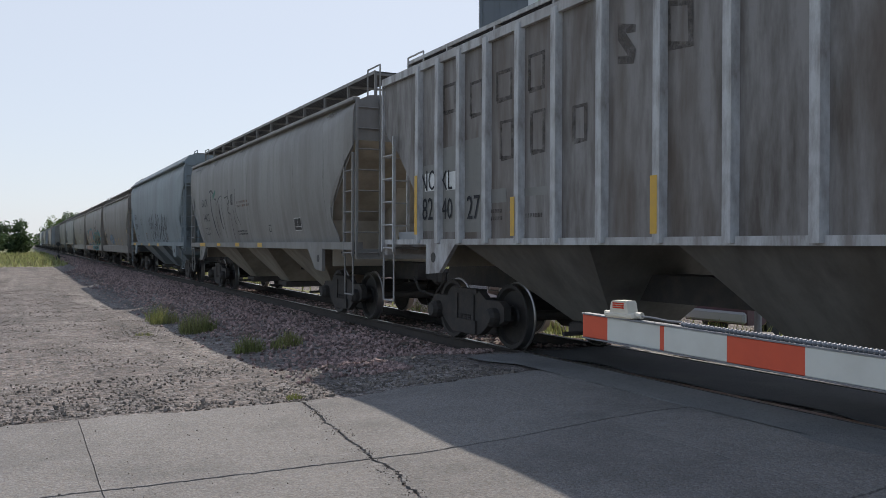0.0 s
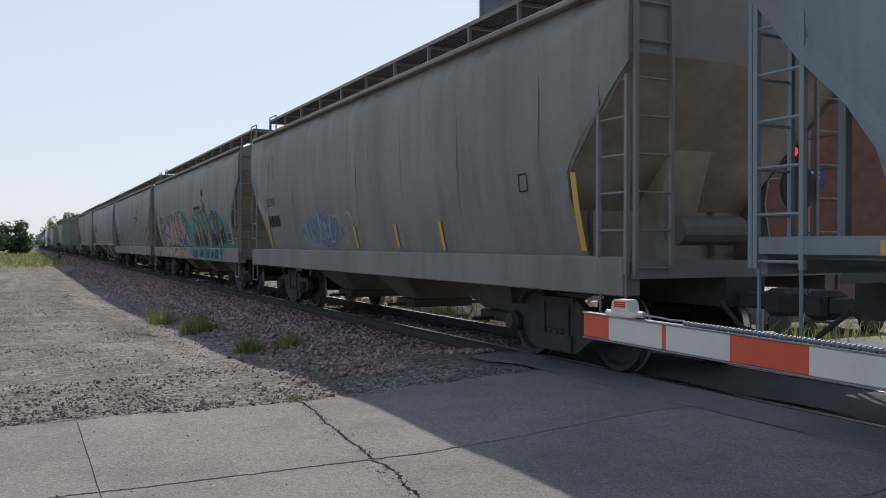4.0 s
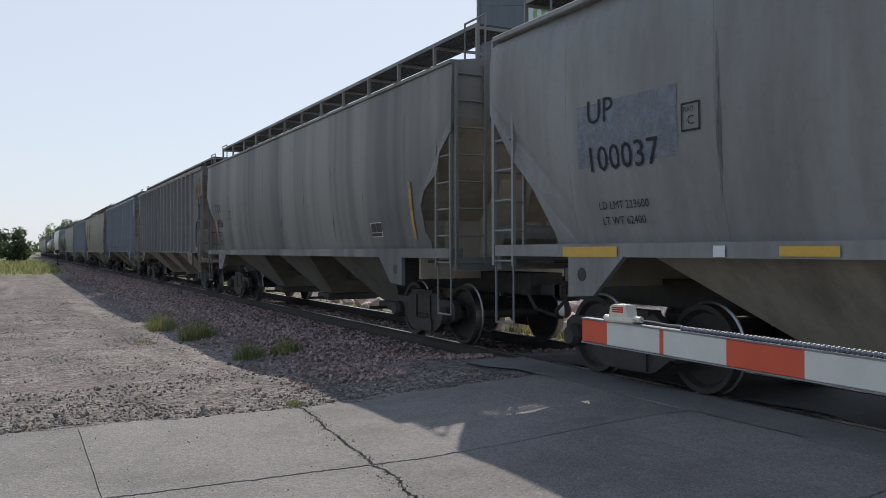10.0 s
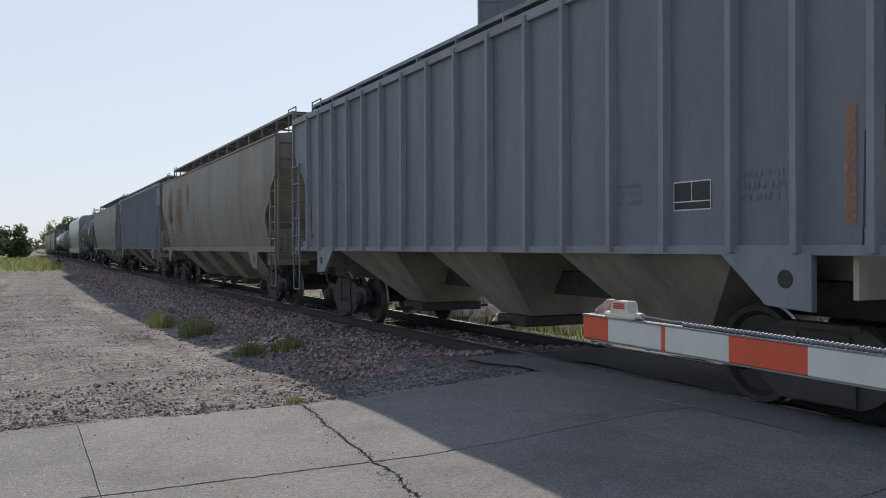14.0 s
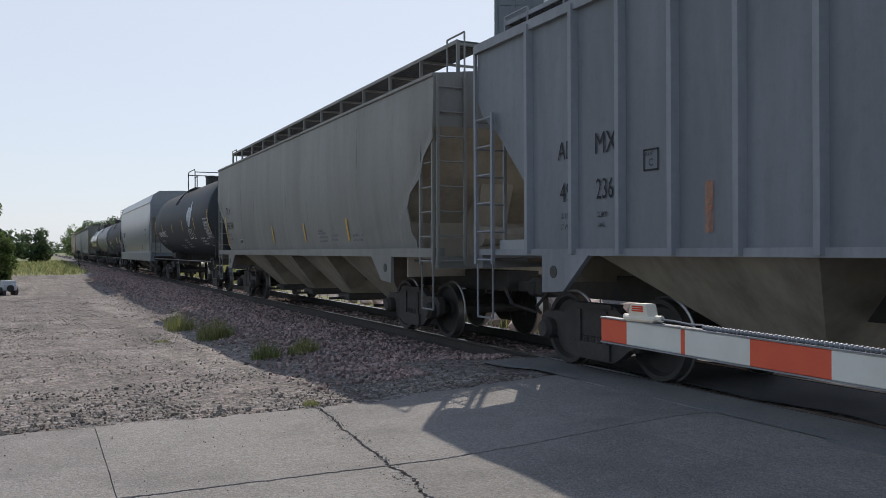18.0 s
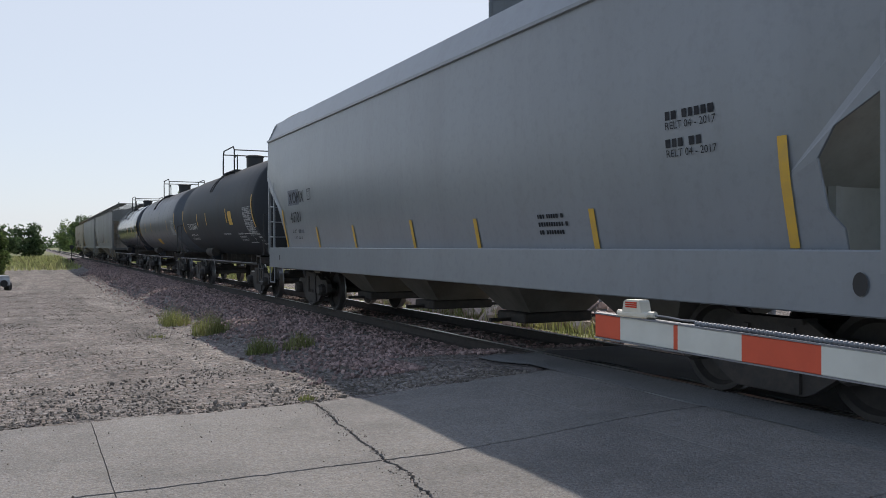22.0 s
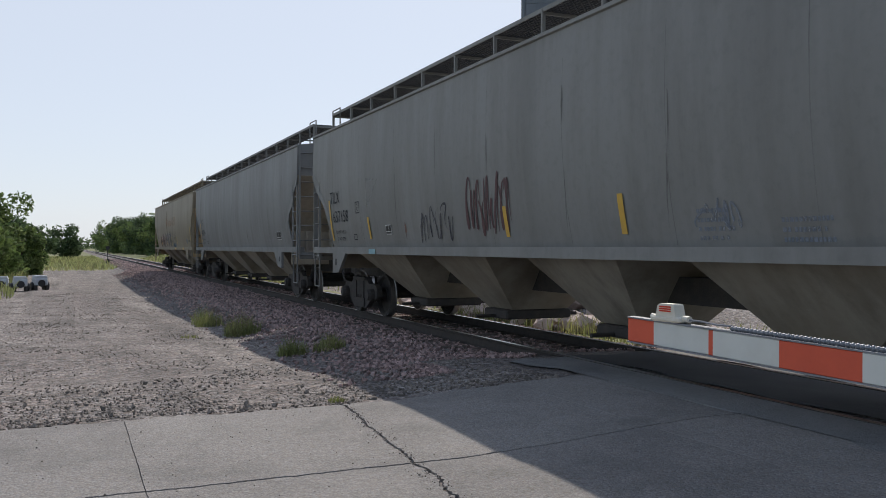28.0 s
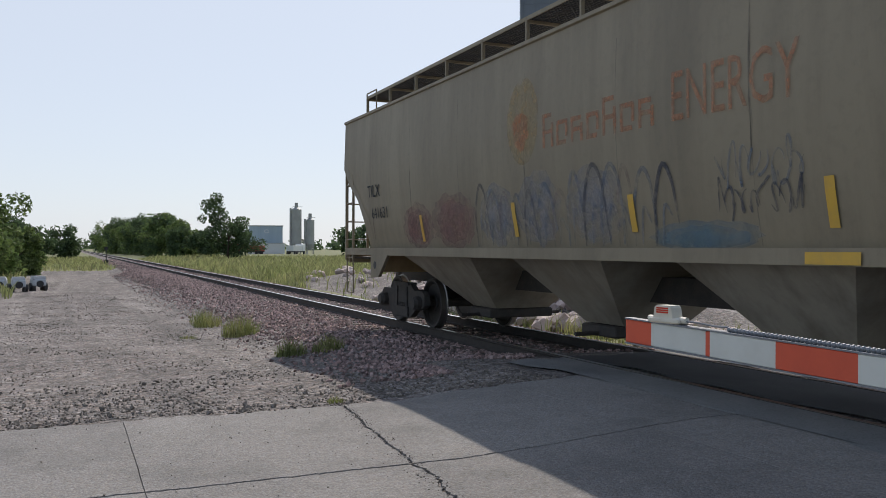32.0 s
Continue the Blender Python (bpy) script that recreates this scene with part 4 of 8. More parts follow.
    part("brake_cylinder", g, M_STEEL, car)
    g = Geo().lathe([(-L / 2 - 0.01, 0.26), (-L / 2 - 0.03, 0.28), (-L / 2 - 0.05, 0.26)], "y", (0.75, 0, 2.1), 16)
    part("brake_wheel", g, M_STEEL, car)
    if deck:
        wz = walk_z
        g = Geo()
        lo, hi = -L / 2 + 0.1, L / 2 - 0.1
        for x in np.linspace(-1.10, -0.52, 10).tolist() + np.linspace(0.52, 1.10, 10).tolist():
            g.box(x - 0.008, x + 0.008, lo, hi, wz - 0.035, wz)
        y = lo
        while y < hi:
            g.box(-1.11, -0.51, y - 0.009, y + 0.009, wz - 0.03, wz - 0.004)
            g.box(0.51, 1.11, y - 0.009, y + 0.009, wz - 0.03, wz - 0.004)
            y += 0.075
        for y in (lo + 0.2, hi - 0.2):
            for q in range(5):
                g.box(-1.12, 1.12, y - 0.2 + q * 0.09, y - 0.15 + q * 0.09, wz - 0.03, wz - 0.01)
        part("running_board", g, M_GRATE, car, "black steel grating")
        n = max(6, round(L / 1.45))
        br = Geo()
        for s in (-1, 1):
            br.box(*sorted((s * 1.08, s * 1.13)), -0.02, 0.02, eave + 0.02, wz)
        br.box(-1.12, 1.12, -0.02, 0.02, wz - 0.075, wz - 0.035)
        bm = br.mesh("running_board_bracket")
        bm.materials.append(ladder)
        for k in range(n + 1):
            o = part("running_board_bracket", bm, ladder, car)
            o.location = (0, lo + (hi - lo) * k / n, 0)
        for s in (-1, 1):
            g = Geo().box(*sorted((s * 1.105, s * 1.125)), lo, hi, wz - 0.045, wz + 0.012)
            part("running_board_edge", g, ladder, car)
        for y in (lo + 0.05, hi - 0.3):
            for s in (-1, 1):
                g = Geo().pipe([(s * 1.12, y - 0.3, eave), (s * 1.12, y - 0.3, wz + 0.07), (s * 1.12, y + 0.3, wz + 0.07), (s * 1.12, y + 0.3, eave)], 0.016, 5)
                part("roof_grab_iron", g, ladder, car)
        g = Geo().box(-0.42, 0.42, -L / 2 + 0.9, L / 2 - 0.9, top - 0.02, top + 0.12, bevel=0.03)
        part("hatch_cover", g, body, car)
    add_truck(car, L / 2 - 2.05)
    add_truck(car, -L / 2 + 2.05)
    return car, skin


def tank(label, L, r, zc, body, tank_len, dome_r=0.29, glossy=None, rail_z=None, platform=1.8, bands=True):
    """A tank car: shell with dished heads, saddles, sills, dome with a railed platform, ladders, trucks."""
    car = thing("tank_car", label, "tank car", "cars of the freight train")
    h = tank_len / 2
    prof = [(-h + 0.36 * u ** 2.2, max(0.02, (r - 0.07) * u)) for u in np.linspace(0, 1, 9)] + [(-h + 0.40, r - 0.03), (-h + 0.45, r - 0.008), (-h + 0.50, r)]
    rings = 8
    mid = [(-h + 0.5 + (2 * h - 1.0) * k / rings, r) for k in range(1, rings)]
    full = prof + mid + [(-s, q) for s, q in reversed(prof)]
    part("tank_shell", Geo().lathe(full, "y", (0, 0, zc), 64), body, car, smooth=40)
    for k in range(1, rings if bands else 1):
        s = mid[k - 1][0]
        g = Geo().lathe([(s - 0.02, r + 0.001), (s - 0.012, r + 0.005), (s + 0.012, r + 0.005), (s + 0.02, r + 0.001)], "y", (0, 0, zc), 44)
        part("weld_band", g, body, car, smooth=40)
    skin = Skin([(zc + r * math.sin(q), r * math.cos(q)) for q in np.linspace(-1.45, 1.45, 60)])
    # saddle, stub sills and side walkways
    for e in (-1, 1):
        y = e * (L / 2 - 2.05)
        g = Geo().box(-0.26, 0.26, *sorted((e * L / 2, e * (L / 2 - 3.6))), 0.78, 1.12)
        part("stub_sill", g, M_STEEL, car)
        poly = [(-0.5, 0.95), (0.5, 0.95), (r * 0.82, zc - r * 0.50), (r * 0.5, zc - r * 0.80), (0, zc - r * 0.96), (-r * 0.5, zc - r * 0.80), (-r * 0.82, zc - r * 0.50)]
        g = Geo().prism(poly, y - 0.25, y + 0.25, "y")
        part("saddle", g, body, car)
        g = Geo().box(-1.5, 1.5, *sorted((e * L / 2, e * (L / 2 - 0.5))), 1.16, 1.21).box(-1.5, 1.5, *sorted((e * L / 2, e * (L / 2 - 0.09))), 0.98, 1.21)
        part("end_platform", g, M_STEEL, car)
        g = Geo()
        for x in (-1.42, 1.42):
            g.pipe([(x, e * (L / 2 - 0.05), 0.5), (x, e * (L / 2 - 0.05), 2.3), (x * 0.72, e * (L / 2 - 0.05), 2.42), (0, e * (L / 2 - 0.05), 2.42)], 0.018, 6)
            g.pipe([(x, e * (L / 2 - 0.5), 0.5), (x, e * (L / 2 - 0.5), 1.2)], 0.018, 6)
            for z in (0.5, 0.85):
                g.tube((x, e * (L / 2 - 0.05), z), (x, e * (L / 2 - 0.5), z), 0.016, 5)
        part("end_handrail", g, M_BLACK, car)
        add_truck(car, y)
    g = Geo()
    for s in (-1, 1):
        g.tube((s * 1.5, -L / 2 + 0.4, rail_z), (s * 1.5, L / 2 - 0.4, rail_z), 0.024, 6)
    part("side_rail", g, M_BLACK, car)
    # fittings below the belly
    for k in range(9):
        y = -L / 2 + 3.9 + (L - 7.8) * k / 8
        part("belly_bracket", Geo().box(-0.5, 0.5, y - 0.03, y + 0.03, zc - r - 0.3, zc - r + 0.06), M_STEEL, car)
    part("belly_skid", Geo().box(-0.3, 0.3, -L / 2 + 3.5, L / 2 - 3.5, zc - r - 0.12, zc - r + 0.1, bevel=0.03), M_STEEL, car)
    part("brake_pipe", Geo().tube((-0.45, -L / 2 + 3.6, zc - r - 0.26), (-0.45, L / 2 - 3.6, zc - r - 0.26), 0.03, 6), M_STEEL, car)
    part("brake_cylinder", Geo().tube((0.25, -1.0, zc - r - 0.1), (0.25, 0.6, zc - r - 0.1), 0.19, 12), M_STEEL, car)
    part("outlet_valve", Geo().lathe([(0.6, 0.1), (0.75, 0.16), (zc - r + 0.02, 0.2)], "z", (0, 0.2, 0), 12), M_STEEL, car)
    # dome and platform
    zt = zc + r
    g = Geo().lathe([(zt - 0.1, dome_r), (zt + 0.36, dome_r), (zt + 0.37, dome_r + 0.03), (zt + 0.42, dome_r + 0.03), (zt + 0.45, dome_r - 0.05)], "z", n=20)
    part("dome", g, M_BLACK, car, smooth=40)
    g = Geo()
    p, off = platform / 2, 0.22
    for s in (-1, 1):
        x0, x1 = s * 0.42, s * 0.84
        for q in range(9):
            x = x0 + (x1 - x0) * q / 8
            g.box(x - 0.008, x + 0.008, -p, p, zt - 0.15, zt - 0.12)
        for q in range(19):
            g.box(*sorted((x0, x1)), -p + 2 * p * q / 18 - 0.008, -p + 2 * p * q / 18 + 0.008, zt - 0.15, zt - 0.12)
        for y in (-p, 0, p):
            g.box(*sorted((x0, x1)), y - 0.02, y + 0.02, zt - 0.2, zt - 0.12)
    part("platform", g, M_BLACK, car).location = (0, off, 0)
    g = Geo()
    rz = zt + 0.66
    for s in (-1, 1):
        x = s * 0.86
        for y in (-p, p):
            g.tube((x, y, zt - 0.3), (x, y, rz - 0.1), 0.022, 6)
        g.pipe([(x, -p, rz - 0.12), (x, -p + 0.12, rz), (x, p - 0.12, rz), (x, p, rz - 0.12)], 0.022, 6)
        for y in (-p, p):
            yy = y + (0.28 if y > 0 else -0.28)
            g.pipe([(x, y, rz - 0.4), (x * 0.95, yy, rz - 0.32), (x * 0.95, yy, zt - 0.25)], 0.02, 6)
    for y in (-p, p):
        g.tube((-0.86, y, rz - 0.12), (0.86, y, rz - 0.12), 0.02, 6)
    part("platform_railing", g, M_BLACK, car).location = (0, off, 0)
    for s in (-1, 1):
        pts = [(s * (r + 0.10) * math.cos(q), zc + (r + 0.10) * math.sin(q)) for q in np.linspace(0.42, 1.02, 5)]
        lad = part("ladder", Geo().pipe([(x, -0.2, z) for x, z in pts], 0.018, 5), M_BLACK, car)
        lad.location = (0, off, 0)
        part("stile", Geo().pipe([(x, 0.2, z) for x, z in pts], 0.018, 5), M_BLACK, lad)
        for x, z in pts:
            part("rung", Geo().tube((x, -0.2, z), (x, 0.2, z), 0.014, 5), M_BLACK, lad)
    for e in (-1, 1):
        part("coupler", coupler_geo(L, e), M_STEEL, car)
    g = Geo().tube((-0.85, L / 2 - 3.2, 1.25), (-0.85, L / 2 - 4.3, 1.25), 0.16, 12)
    part("air_reservoir", g, M_STEEL, car)
    return car, skin


# ---- the train ----
P_BROWN = paint("weathered_grey_ribbed", (0.25, 0.235, 0.225), (0.07, 0.055, 0.045), 0.95, (0.12, 0.09, 0.07), streak=2.8, run=0.2, cover=0.03)
P_BROWNRIB = paint("pale_rib_paint", (0.52, 0.52, 0.52), (0.12, 0.09, 0.07), 0.75, (0.33, 0.30, 0.28), streak=5.0, run=0.25)
G_WORN = mat("worn_brown_lettering", (0.07, 0.058, 0.05), 0.7, second=(0.12, 0.1, 0.085), scale=7, amount=0.7, thin=(0.1, 0.85))
P_GREY = paint("light_grey_car_paint", (0.256, 0.256, 0.250), (0.128, 0.115, 0.102), 0.6)
P_GREY2 = paint("warm_grey_car_paint", (0.252, 0.242, 0.230), (0.120, 0.106, 0.092), 0.7)
P_BLUE = paint("pale_blue_car_paint", (0.224, 0.265, 0.286), (0.136, 0.143, 0.143), 0.6)
P_SOY = paint("brownish_grey_car_paint", (0.246, 0.222, 0.201), (0.127, 0.106, 0.092), 0.7)
P_STREAK = paint("grey_paint_with_dark_streaks", (0.24, 0.228, 0.205), (0.05, 0.055, 0.063), 0.85, (0.13, 0.125, 0.118), streak=0.9, run=0.05, detail=2.5, cover=0.02)
P_RUSTRIB = paint("grey_ribbed_with_rust", (0.175, 0.175, 0.18), (0.07, 0.058, 0.05), 0.75, (0.19, 0.085, 0.035), streak=1.2, run=0.12)
P_BLUERIB = paint("blue_grey_ribbed", (0.177, 0.194, 0.218), (0.109, 0.109, 0.116), 0.6)
P_TANR = paint("tan_grey_with_rust", (0.231, 0.211, 0.184), (0.136, 0.116, 0.095), 0.6, (0.204, 0.095, 0.041))
P_PALE = paint("pale_grey_car_paint", (0.228, 0.224, 0.209), (0.145, 0.136, 0.12), 0.6)
P_LGREY = paint("cool_white_car_paint", (0.25, 0.268, 0.292), (0.19, 0.196, 0.204), 0.3, rough=0.3)
P_GREYU = paint("dull_grey_car_paint", (0.215, 0.214, 0.208), (0.115, 0.104, 0.092), 0.6)
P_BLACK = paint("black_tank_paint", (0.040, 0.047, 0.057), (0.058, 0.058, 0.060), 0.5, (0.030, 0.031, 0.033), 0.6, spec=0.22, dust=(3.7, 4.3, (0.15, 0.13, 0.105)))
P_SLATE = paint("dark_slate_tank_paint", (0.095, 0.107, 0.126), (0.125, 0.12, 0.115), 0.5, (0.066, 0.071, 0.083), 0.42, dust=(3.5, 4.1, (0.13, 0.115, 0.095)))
P_GLOSS = paint("glossy_dark_tank_paint", (0.04, 0.044, 0.055), (0.07, 0.065, 0.06), 0.4, (0.028, 0.03, 0.038), 0.16)
P_TAN = paint("yellowish_tan_car_paint", (0.27, 0.222, 0.15), (0.15, 0.12, 0.08), 0.6, (0.205, 0.165, 0.11))
P_DUST = paint("dusty_hopper_steel", (0.36, 0.318, 0.255), (0.17, 0.145, 0.115), 0.8, (0.25, 0.205, 0.15), streak=2.2, run=0.4)
P_DUSTD = paint("dark_hopper_steel", (0.19, 0.176, 0.155), (0.09, 0.078, 0.066), 0.8, (0.14, 0.118, 0.092), streak=2.2, run=0.4)
G_TEAL = mat("teal_spray_paint", (0.03, 0.25, 0.28), 0.6, second=(0.05, 0.17, 0.19), scale=3, amount=0.6, thin=(0.75, 1))
G_OLIVE = mat("olive_spray_paint", (0.26, 0.22, 0.11), 0.6, second=(0.17, 0.14, 0.08), scale=4, amount=0.6, thin=(0.7, 1))
G_PEACH = mat("peach_spray_paint", (0.50, 0.33, 0.22), 0.6, second=(0.42, 0.24, 0.20), scale=3, amount=0.7, thin=(0.6, 1))
G_DARK = mat("black_spray_paint", (0.03, 0.03, 0.045), 0.6, second=(0.07, 0.06, 0.08), scale=5, amount=0.5, thin=(0.45, 1))
G_PURPLE = mat("violet_spray_paint", (0.13, 0.10, 0.30), 0.6, second=(0.2, 0.12, 0.3), scale=5, amount=0.5)
G_WHITE = mat("white_spray_paint", (0.6, 0.6, 0.56), 0.6, second=(0.42, 0.42, 0.4), scale=5, amount=0.5, thin=(0.2, 0.8))
G_BLUE = mat("blue_spray_paint", (0.13, 0.25, 0.42), 0.65, second=(0.25, 0.3, 0.36), scale=4, amount=0.7, thin=(0.15, 0.8))
G_ORANGE = mat("faded_orange_print", (0.52, 0.17, 0.06), 0.65, second=(0.42, 0.25, 0.15), scale=5, amount=0.7, thin=(0.1, 0.7))
G_RUST = mat("rust_red_spray", (0.28, 0.12, 0.07), 0.7, second=(0.33, 0.2, 0.15), scale=3, amount=0.8, thin=(0, 0.75))
G_MAROON = mat("maroon_print", (0.10, 0.045, 0.045), 0.65)
G_NAVY = mat("navy_patch", (0.16, 0.18, 0.22), 0.6, second=(0.25, 0.26, 0.28), scale=4, amount=0.7, thin=(0.6, 1))
G_PLATEG = mat("grey_patch", (0.20, 0.225, 0.27), 0.6, second=(0.25, 0.26, 0.29), scale=4, amount=0.7, thin=(0.35, 0.9))

G_VBLUE = mat("worn_blue_spray", (0.13, 0.165, 0.21), 0.65, second=(0.22, 0.22, 0.24), scale=4, amount=0.7, thin=(0.0, 0.6))
G_VDARK = mat("worn_dark_spray", (0.04, 0.045, 0.065), 0.65, second=(0.1, 0.1, 0.13), scale=4, amount=0.6, thin=(0.1, 0.75))
G_CLOUD = mat("thin_red_spray", (0.24, 0.12, 0.10), 0.7, second=(0.26, 0.2, 0.17), scale=3, amount=0.8, thin=(0.0, 0.35))
M_FAINTW = mat("worn_white_print", (0.56, 0.57, 0.58), 0.65, second=(0.42, 0.42, 0.42), scale=9, amount=0.5, thin=(0.5, 1.0))
G_SEAM = mat("sheet_seam", (0.09, 0.08, 0.07), 0.8, second=(0.12, 0.1, 0.085), scale=2, amount=0.7, stretch=(1, 3, 0.3), thin=(0.0, 0.3))
G_DRIP = mat("grime_run", (0.07, 0.06, 0.052), 0.8, second=(0.11, 0.085, 0.065), scale=2, amount=0.7, stretch=(1, 3, 0.3), thin=(0.0, 0.42))

TRAIN = []          # car, middle of the car along the train in metres


def placed(built, lead, trail):
    TRAIN.append((built[0], (lead + trail) / 2))
    return built[0], trail - lead, built[1]


# Rib trim paler than the sheets, so rib highlights are put into the paint
P_BLUEEDGE = paint("highlit_blue_rib_paint", (0.25, 0.265, 0.29), (0.12, 0.12, 0.126), 0.6)
P_GREYEDGE = paint("highlit_worn_grey_rib", (0.235, 0.225, 0.215), (0.09, 0.072, 0.06), 0.7, (0.2, 0.10, 0.05))
# P_BAY, P_BAYTAN: lightened to stand in for light bounced into the end bays
P_BAY = paint("bounce_lit_dusty_sheet", (0.50, 0.44, 0.36), (0.24, 0.20, 0.16), 0.75, (0.36, 0.29, 0.21), streak=1.6, run=0.3)
P_BAYTAN = paint("bounce_lit_tan_sheet", (0.62, 0.46, 0.26), (0.30, 0.21, 0.12), 0.7, (0.46, 0.31, 0.16), streak=1.6, run=0.3)
P_BAYWHITE = paint("pale_slope_sheet", (0.56, 0.55, 0.50), (0.36, 0.33, 0.27), 0.6, (0.44, 0.40, 0.32), streak=1.6, run=0.3)
P_CHALK = paint("pale_grain_dust", (0.56, 0.51, 0.43), (0.2, 0.165, 0.125), 0.75, (0.36, 0.30, 0.22), streak=1.6, run=0.4)
SM = dict(style="smooth")
RD = dict(style="rounded")
RB = dict(style="ribbed")
A_RIBS = (1.44, 2.12, 2.79, 3.53, 4.34, 5.13, 5.98, 6.88, 7.78, 8.68, 9.53, 10.38, 11.23, 12.08, 12.93, 13.78, 14.63)
I_RIBS = (1.18, 1.95, 2.66, 3.47, 4.28, 5.08, 5.90, 6.87, 7.80, 8.68, 9.58, 10.43, 11.28, 12.13, 12.98, 13.83, 14.73)
J_RIBS = (1.09, 1.86, 2.68, 3.50, 4.29, 5.12, 6.01, 6.93, 7.83, 8.77, 9.68, 10.46, 11.30, 12.11, 12.95, 13.63, 14.31)
L_RIBS = (1.40, 2.36, 3.22, 4.03, 4.88, 5.72, 6.64, 7.48, 8.37, 9.35, 10.25, 11.07, 11.85, 12.67, 13.49, 14.19, 14.90)
H = {}
H["A"] = placed(hopper("old grey ribbed covered hopper, rust-brown streaks", 16.2, P_BROWN, **RB, sill=1.50, eave=4.20, top=4.35, walk_z=4.55, ribs=A_RIBS, rib_w=0.05, trim=P_BROWNRIB, under=P_DUSTD), -3.0, 13.2)
H["B"] = placed(hopper("grey covered hopper with black graffiti letters", 16.1, P_GREY2, **RD, sill=1.40, eave=4.12, walk_z=4.68, outlets=3, under=P_DUST, wide_bay=1.28), 14.5, 30.6)
H["C"] = placed(hopper("pale blue covered hopper with black graffiti tags", 16.10, P_BLUE, **RD, sill=1.42, eave=4.45, walk_z=4.84, outlets=3, under=P_BLUE, bay=P_BLUE, top=4.80, hip=0.30), 32.1, 48.2)
H["D"] = placed(hopper("brownish grey covered hopper with faded graffiti", 15.30, P_SOY, **RD, sill=1.32, eave=4.14, walk_z=4.69, deep=0.94, outlets=3, under=P_DUSTD), 49.75, 65.05)
H["E"] = placed(hopper("grey covered hopper with large teal and pink graffiti", 16.30, P_SOY, **RD, sill=1.32, eave=4.14, walk_z=4.69, deep=0.94, outlets=3, under=P_DUSTD), 66.5, 82.8)
H["F"] = placed(hopper("brownish grey covered hopper with dark lettering", 16.2, P_SOY, **RD, sill=1.32, eave=4.14, walk_z=4.69, deep=0.94, outlets=3, under=P_DUSTD), 84.0, 100.2)
H["G"] = placed(hopper("light grey covered hopper with grey number patch", 16.70, P_GREY, **RD, sill=1.42, eave=4.15, walk_z=4.70, outlets=3, under=P_DUST, wide_bay=1.28), 101.2, 117.9)
H["H"] = placed(hopper("grey covered hopper with dark vertical streaks", 17.0, P_STREAK, **SM, sill=1.38, eave=4.08, outlets=3, under=P_DUSTD), 119.0, 136.0)
H["I"] = placed(hopper("dark grey ribbed covered hopper with rust patches", 16.55, P_RUSTRIB, **RB, sill=1.42, eave=4.25, top=4.38, walk_z=4.62, ribs=I_RIBS, bay=P_CHALK, trim=P_GREYEDGE, under=P_DUST), 137.2, 153.75)
H["J"] = placed(hopper("blue-grey ribbed covered hopper", 15.50, P_BLUERIB, **RB, sill=1.42, eave=4.25, top=4.38, walk_z=4.62, ribs=J_RIBS, bay=P_CHALK, trim=P_BLUEEDGE, under=P_DUST), 155.4, 170.9)
H["K"] = placed(hopper("tan grey covered hopper with orange rust stains", 17.5, P_TANR, **SM, sill=1.38, eave=4.10, outlets=4, under=P_DUST), 172.2, 189.7)
H["L"] = placed(hopper("blue-grey ribbed covered hopper with dusty ends", 16.40, P_BLUERIB, **RB, sill=1.42, eave=4.25, top=4.38, walk_z=4.62, ribs=L_RIBS, bay=P_CHALK, trim=P_BLUEEDGE, under=P_DUST), 190.9, 207.3)
H["M"] = placed(hopper("pale grey covered hopper with dark numbers", 17.10, P_PALE, **SM, sill=1.38, eave=4.10, outlets=4, under=P_DUST), 208.6, 225.7)
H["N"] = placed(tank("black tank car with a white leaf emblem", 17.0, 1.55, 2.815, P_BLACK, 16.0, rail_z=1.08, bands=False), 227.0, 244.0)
H["O"] = placed(hopper("clean white covered hopper with yellow reflectors", 17.9, P_LGREY, **SM, sill=1.40, eave=4.08, deep=0.93, top=4.74, hip=0.50, outlets=4, bay=P_BAYWHITE, under=P_DUSTD, deck=False), 244.9, 262.8)
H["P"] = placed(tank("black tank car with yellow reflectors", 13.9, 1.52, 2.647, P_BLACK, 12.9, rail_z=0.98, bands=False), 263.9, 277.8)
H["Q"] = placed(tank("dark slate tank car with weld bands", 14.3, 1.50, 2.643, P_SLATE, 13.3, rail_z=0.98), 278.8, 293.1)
H["R"] = placed(tank("short glossy dark tank car", 14.4, 1.42, 2.658, P_GLOSS, 13.4, dome_r=0.28, rail_z=1.0), 294.1, 308.5)
H["T"] = placed(hopper("pale grey covered hopper with small graffiti tags", 18.80, P_PALE, **SM, sill=1.37, eave=4.10, outlets=4, under=P_DUST), 309.5, 328.3)
H["U"] = placed(hopper("grey covered hopper with dark numbers", 19.3, P_GREYU, **SM, sill=1.37, eave=4.10, outlets=4, under=P_DUST), 329.9, 349.2)
H["V"] = placed(hopper("yellowish tan covered hopper with faded graffiti", 19.6, P_TAN, **SM, sill=1.37, eave=4.10, outlets=4, under=P_DUST, bay=P_BAYTAN), 350.4, 370.0)


def run(t):
    """How far the train has come along the track by t seconds."""
    u = t / 32
    return 33.554 * (10.1873 * u + 0.58036 * u * u - 0.26144 * u ** 3)



# ---- lettering, reflectors and graffiti on the cars ----
SILL = Skin([(0, 1.592), (5, 1.592)])


def w(k, word, a, z, size, m=M_DARKLET, wide=1.03):
    word_on(*H[k], word, a, z, size, m, wide=wide * (1.04 if k in "NPQ" else 1.0))


JOINED = ("small_print", "table_print", "label_print", "number_bars", "name_bars", "stencil_frame", "splatter")


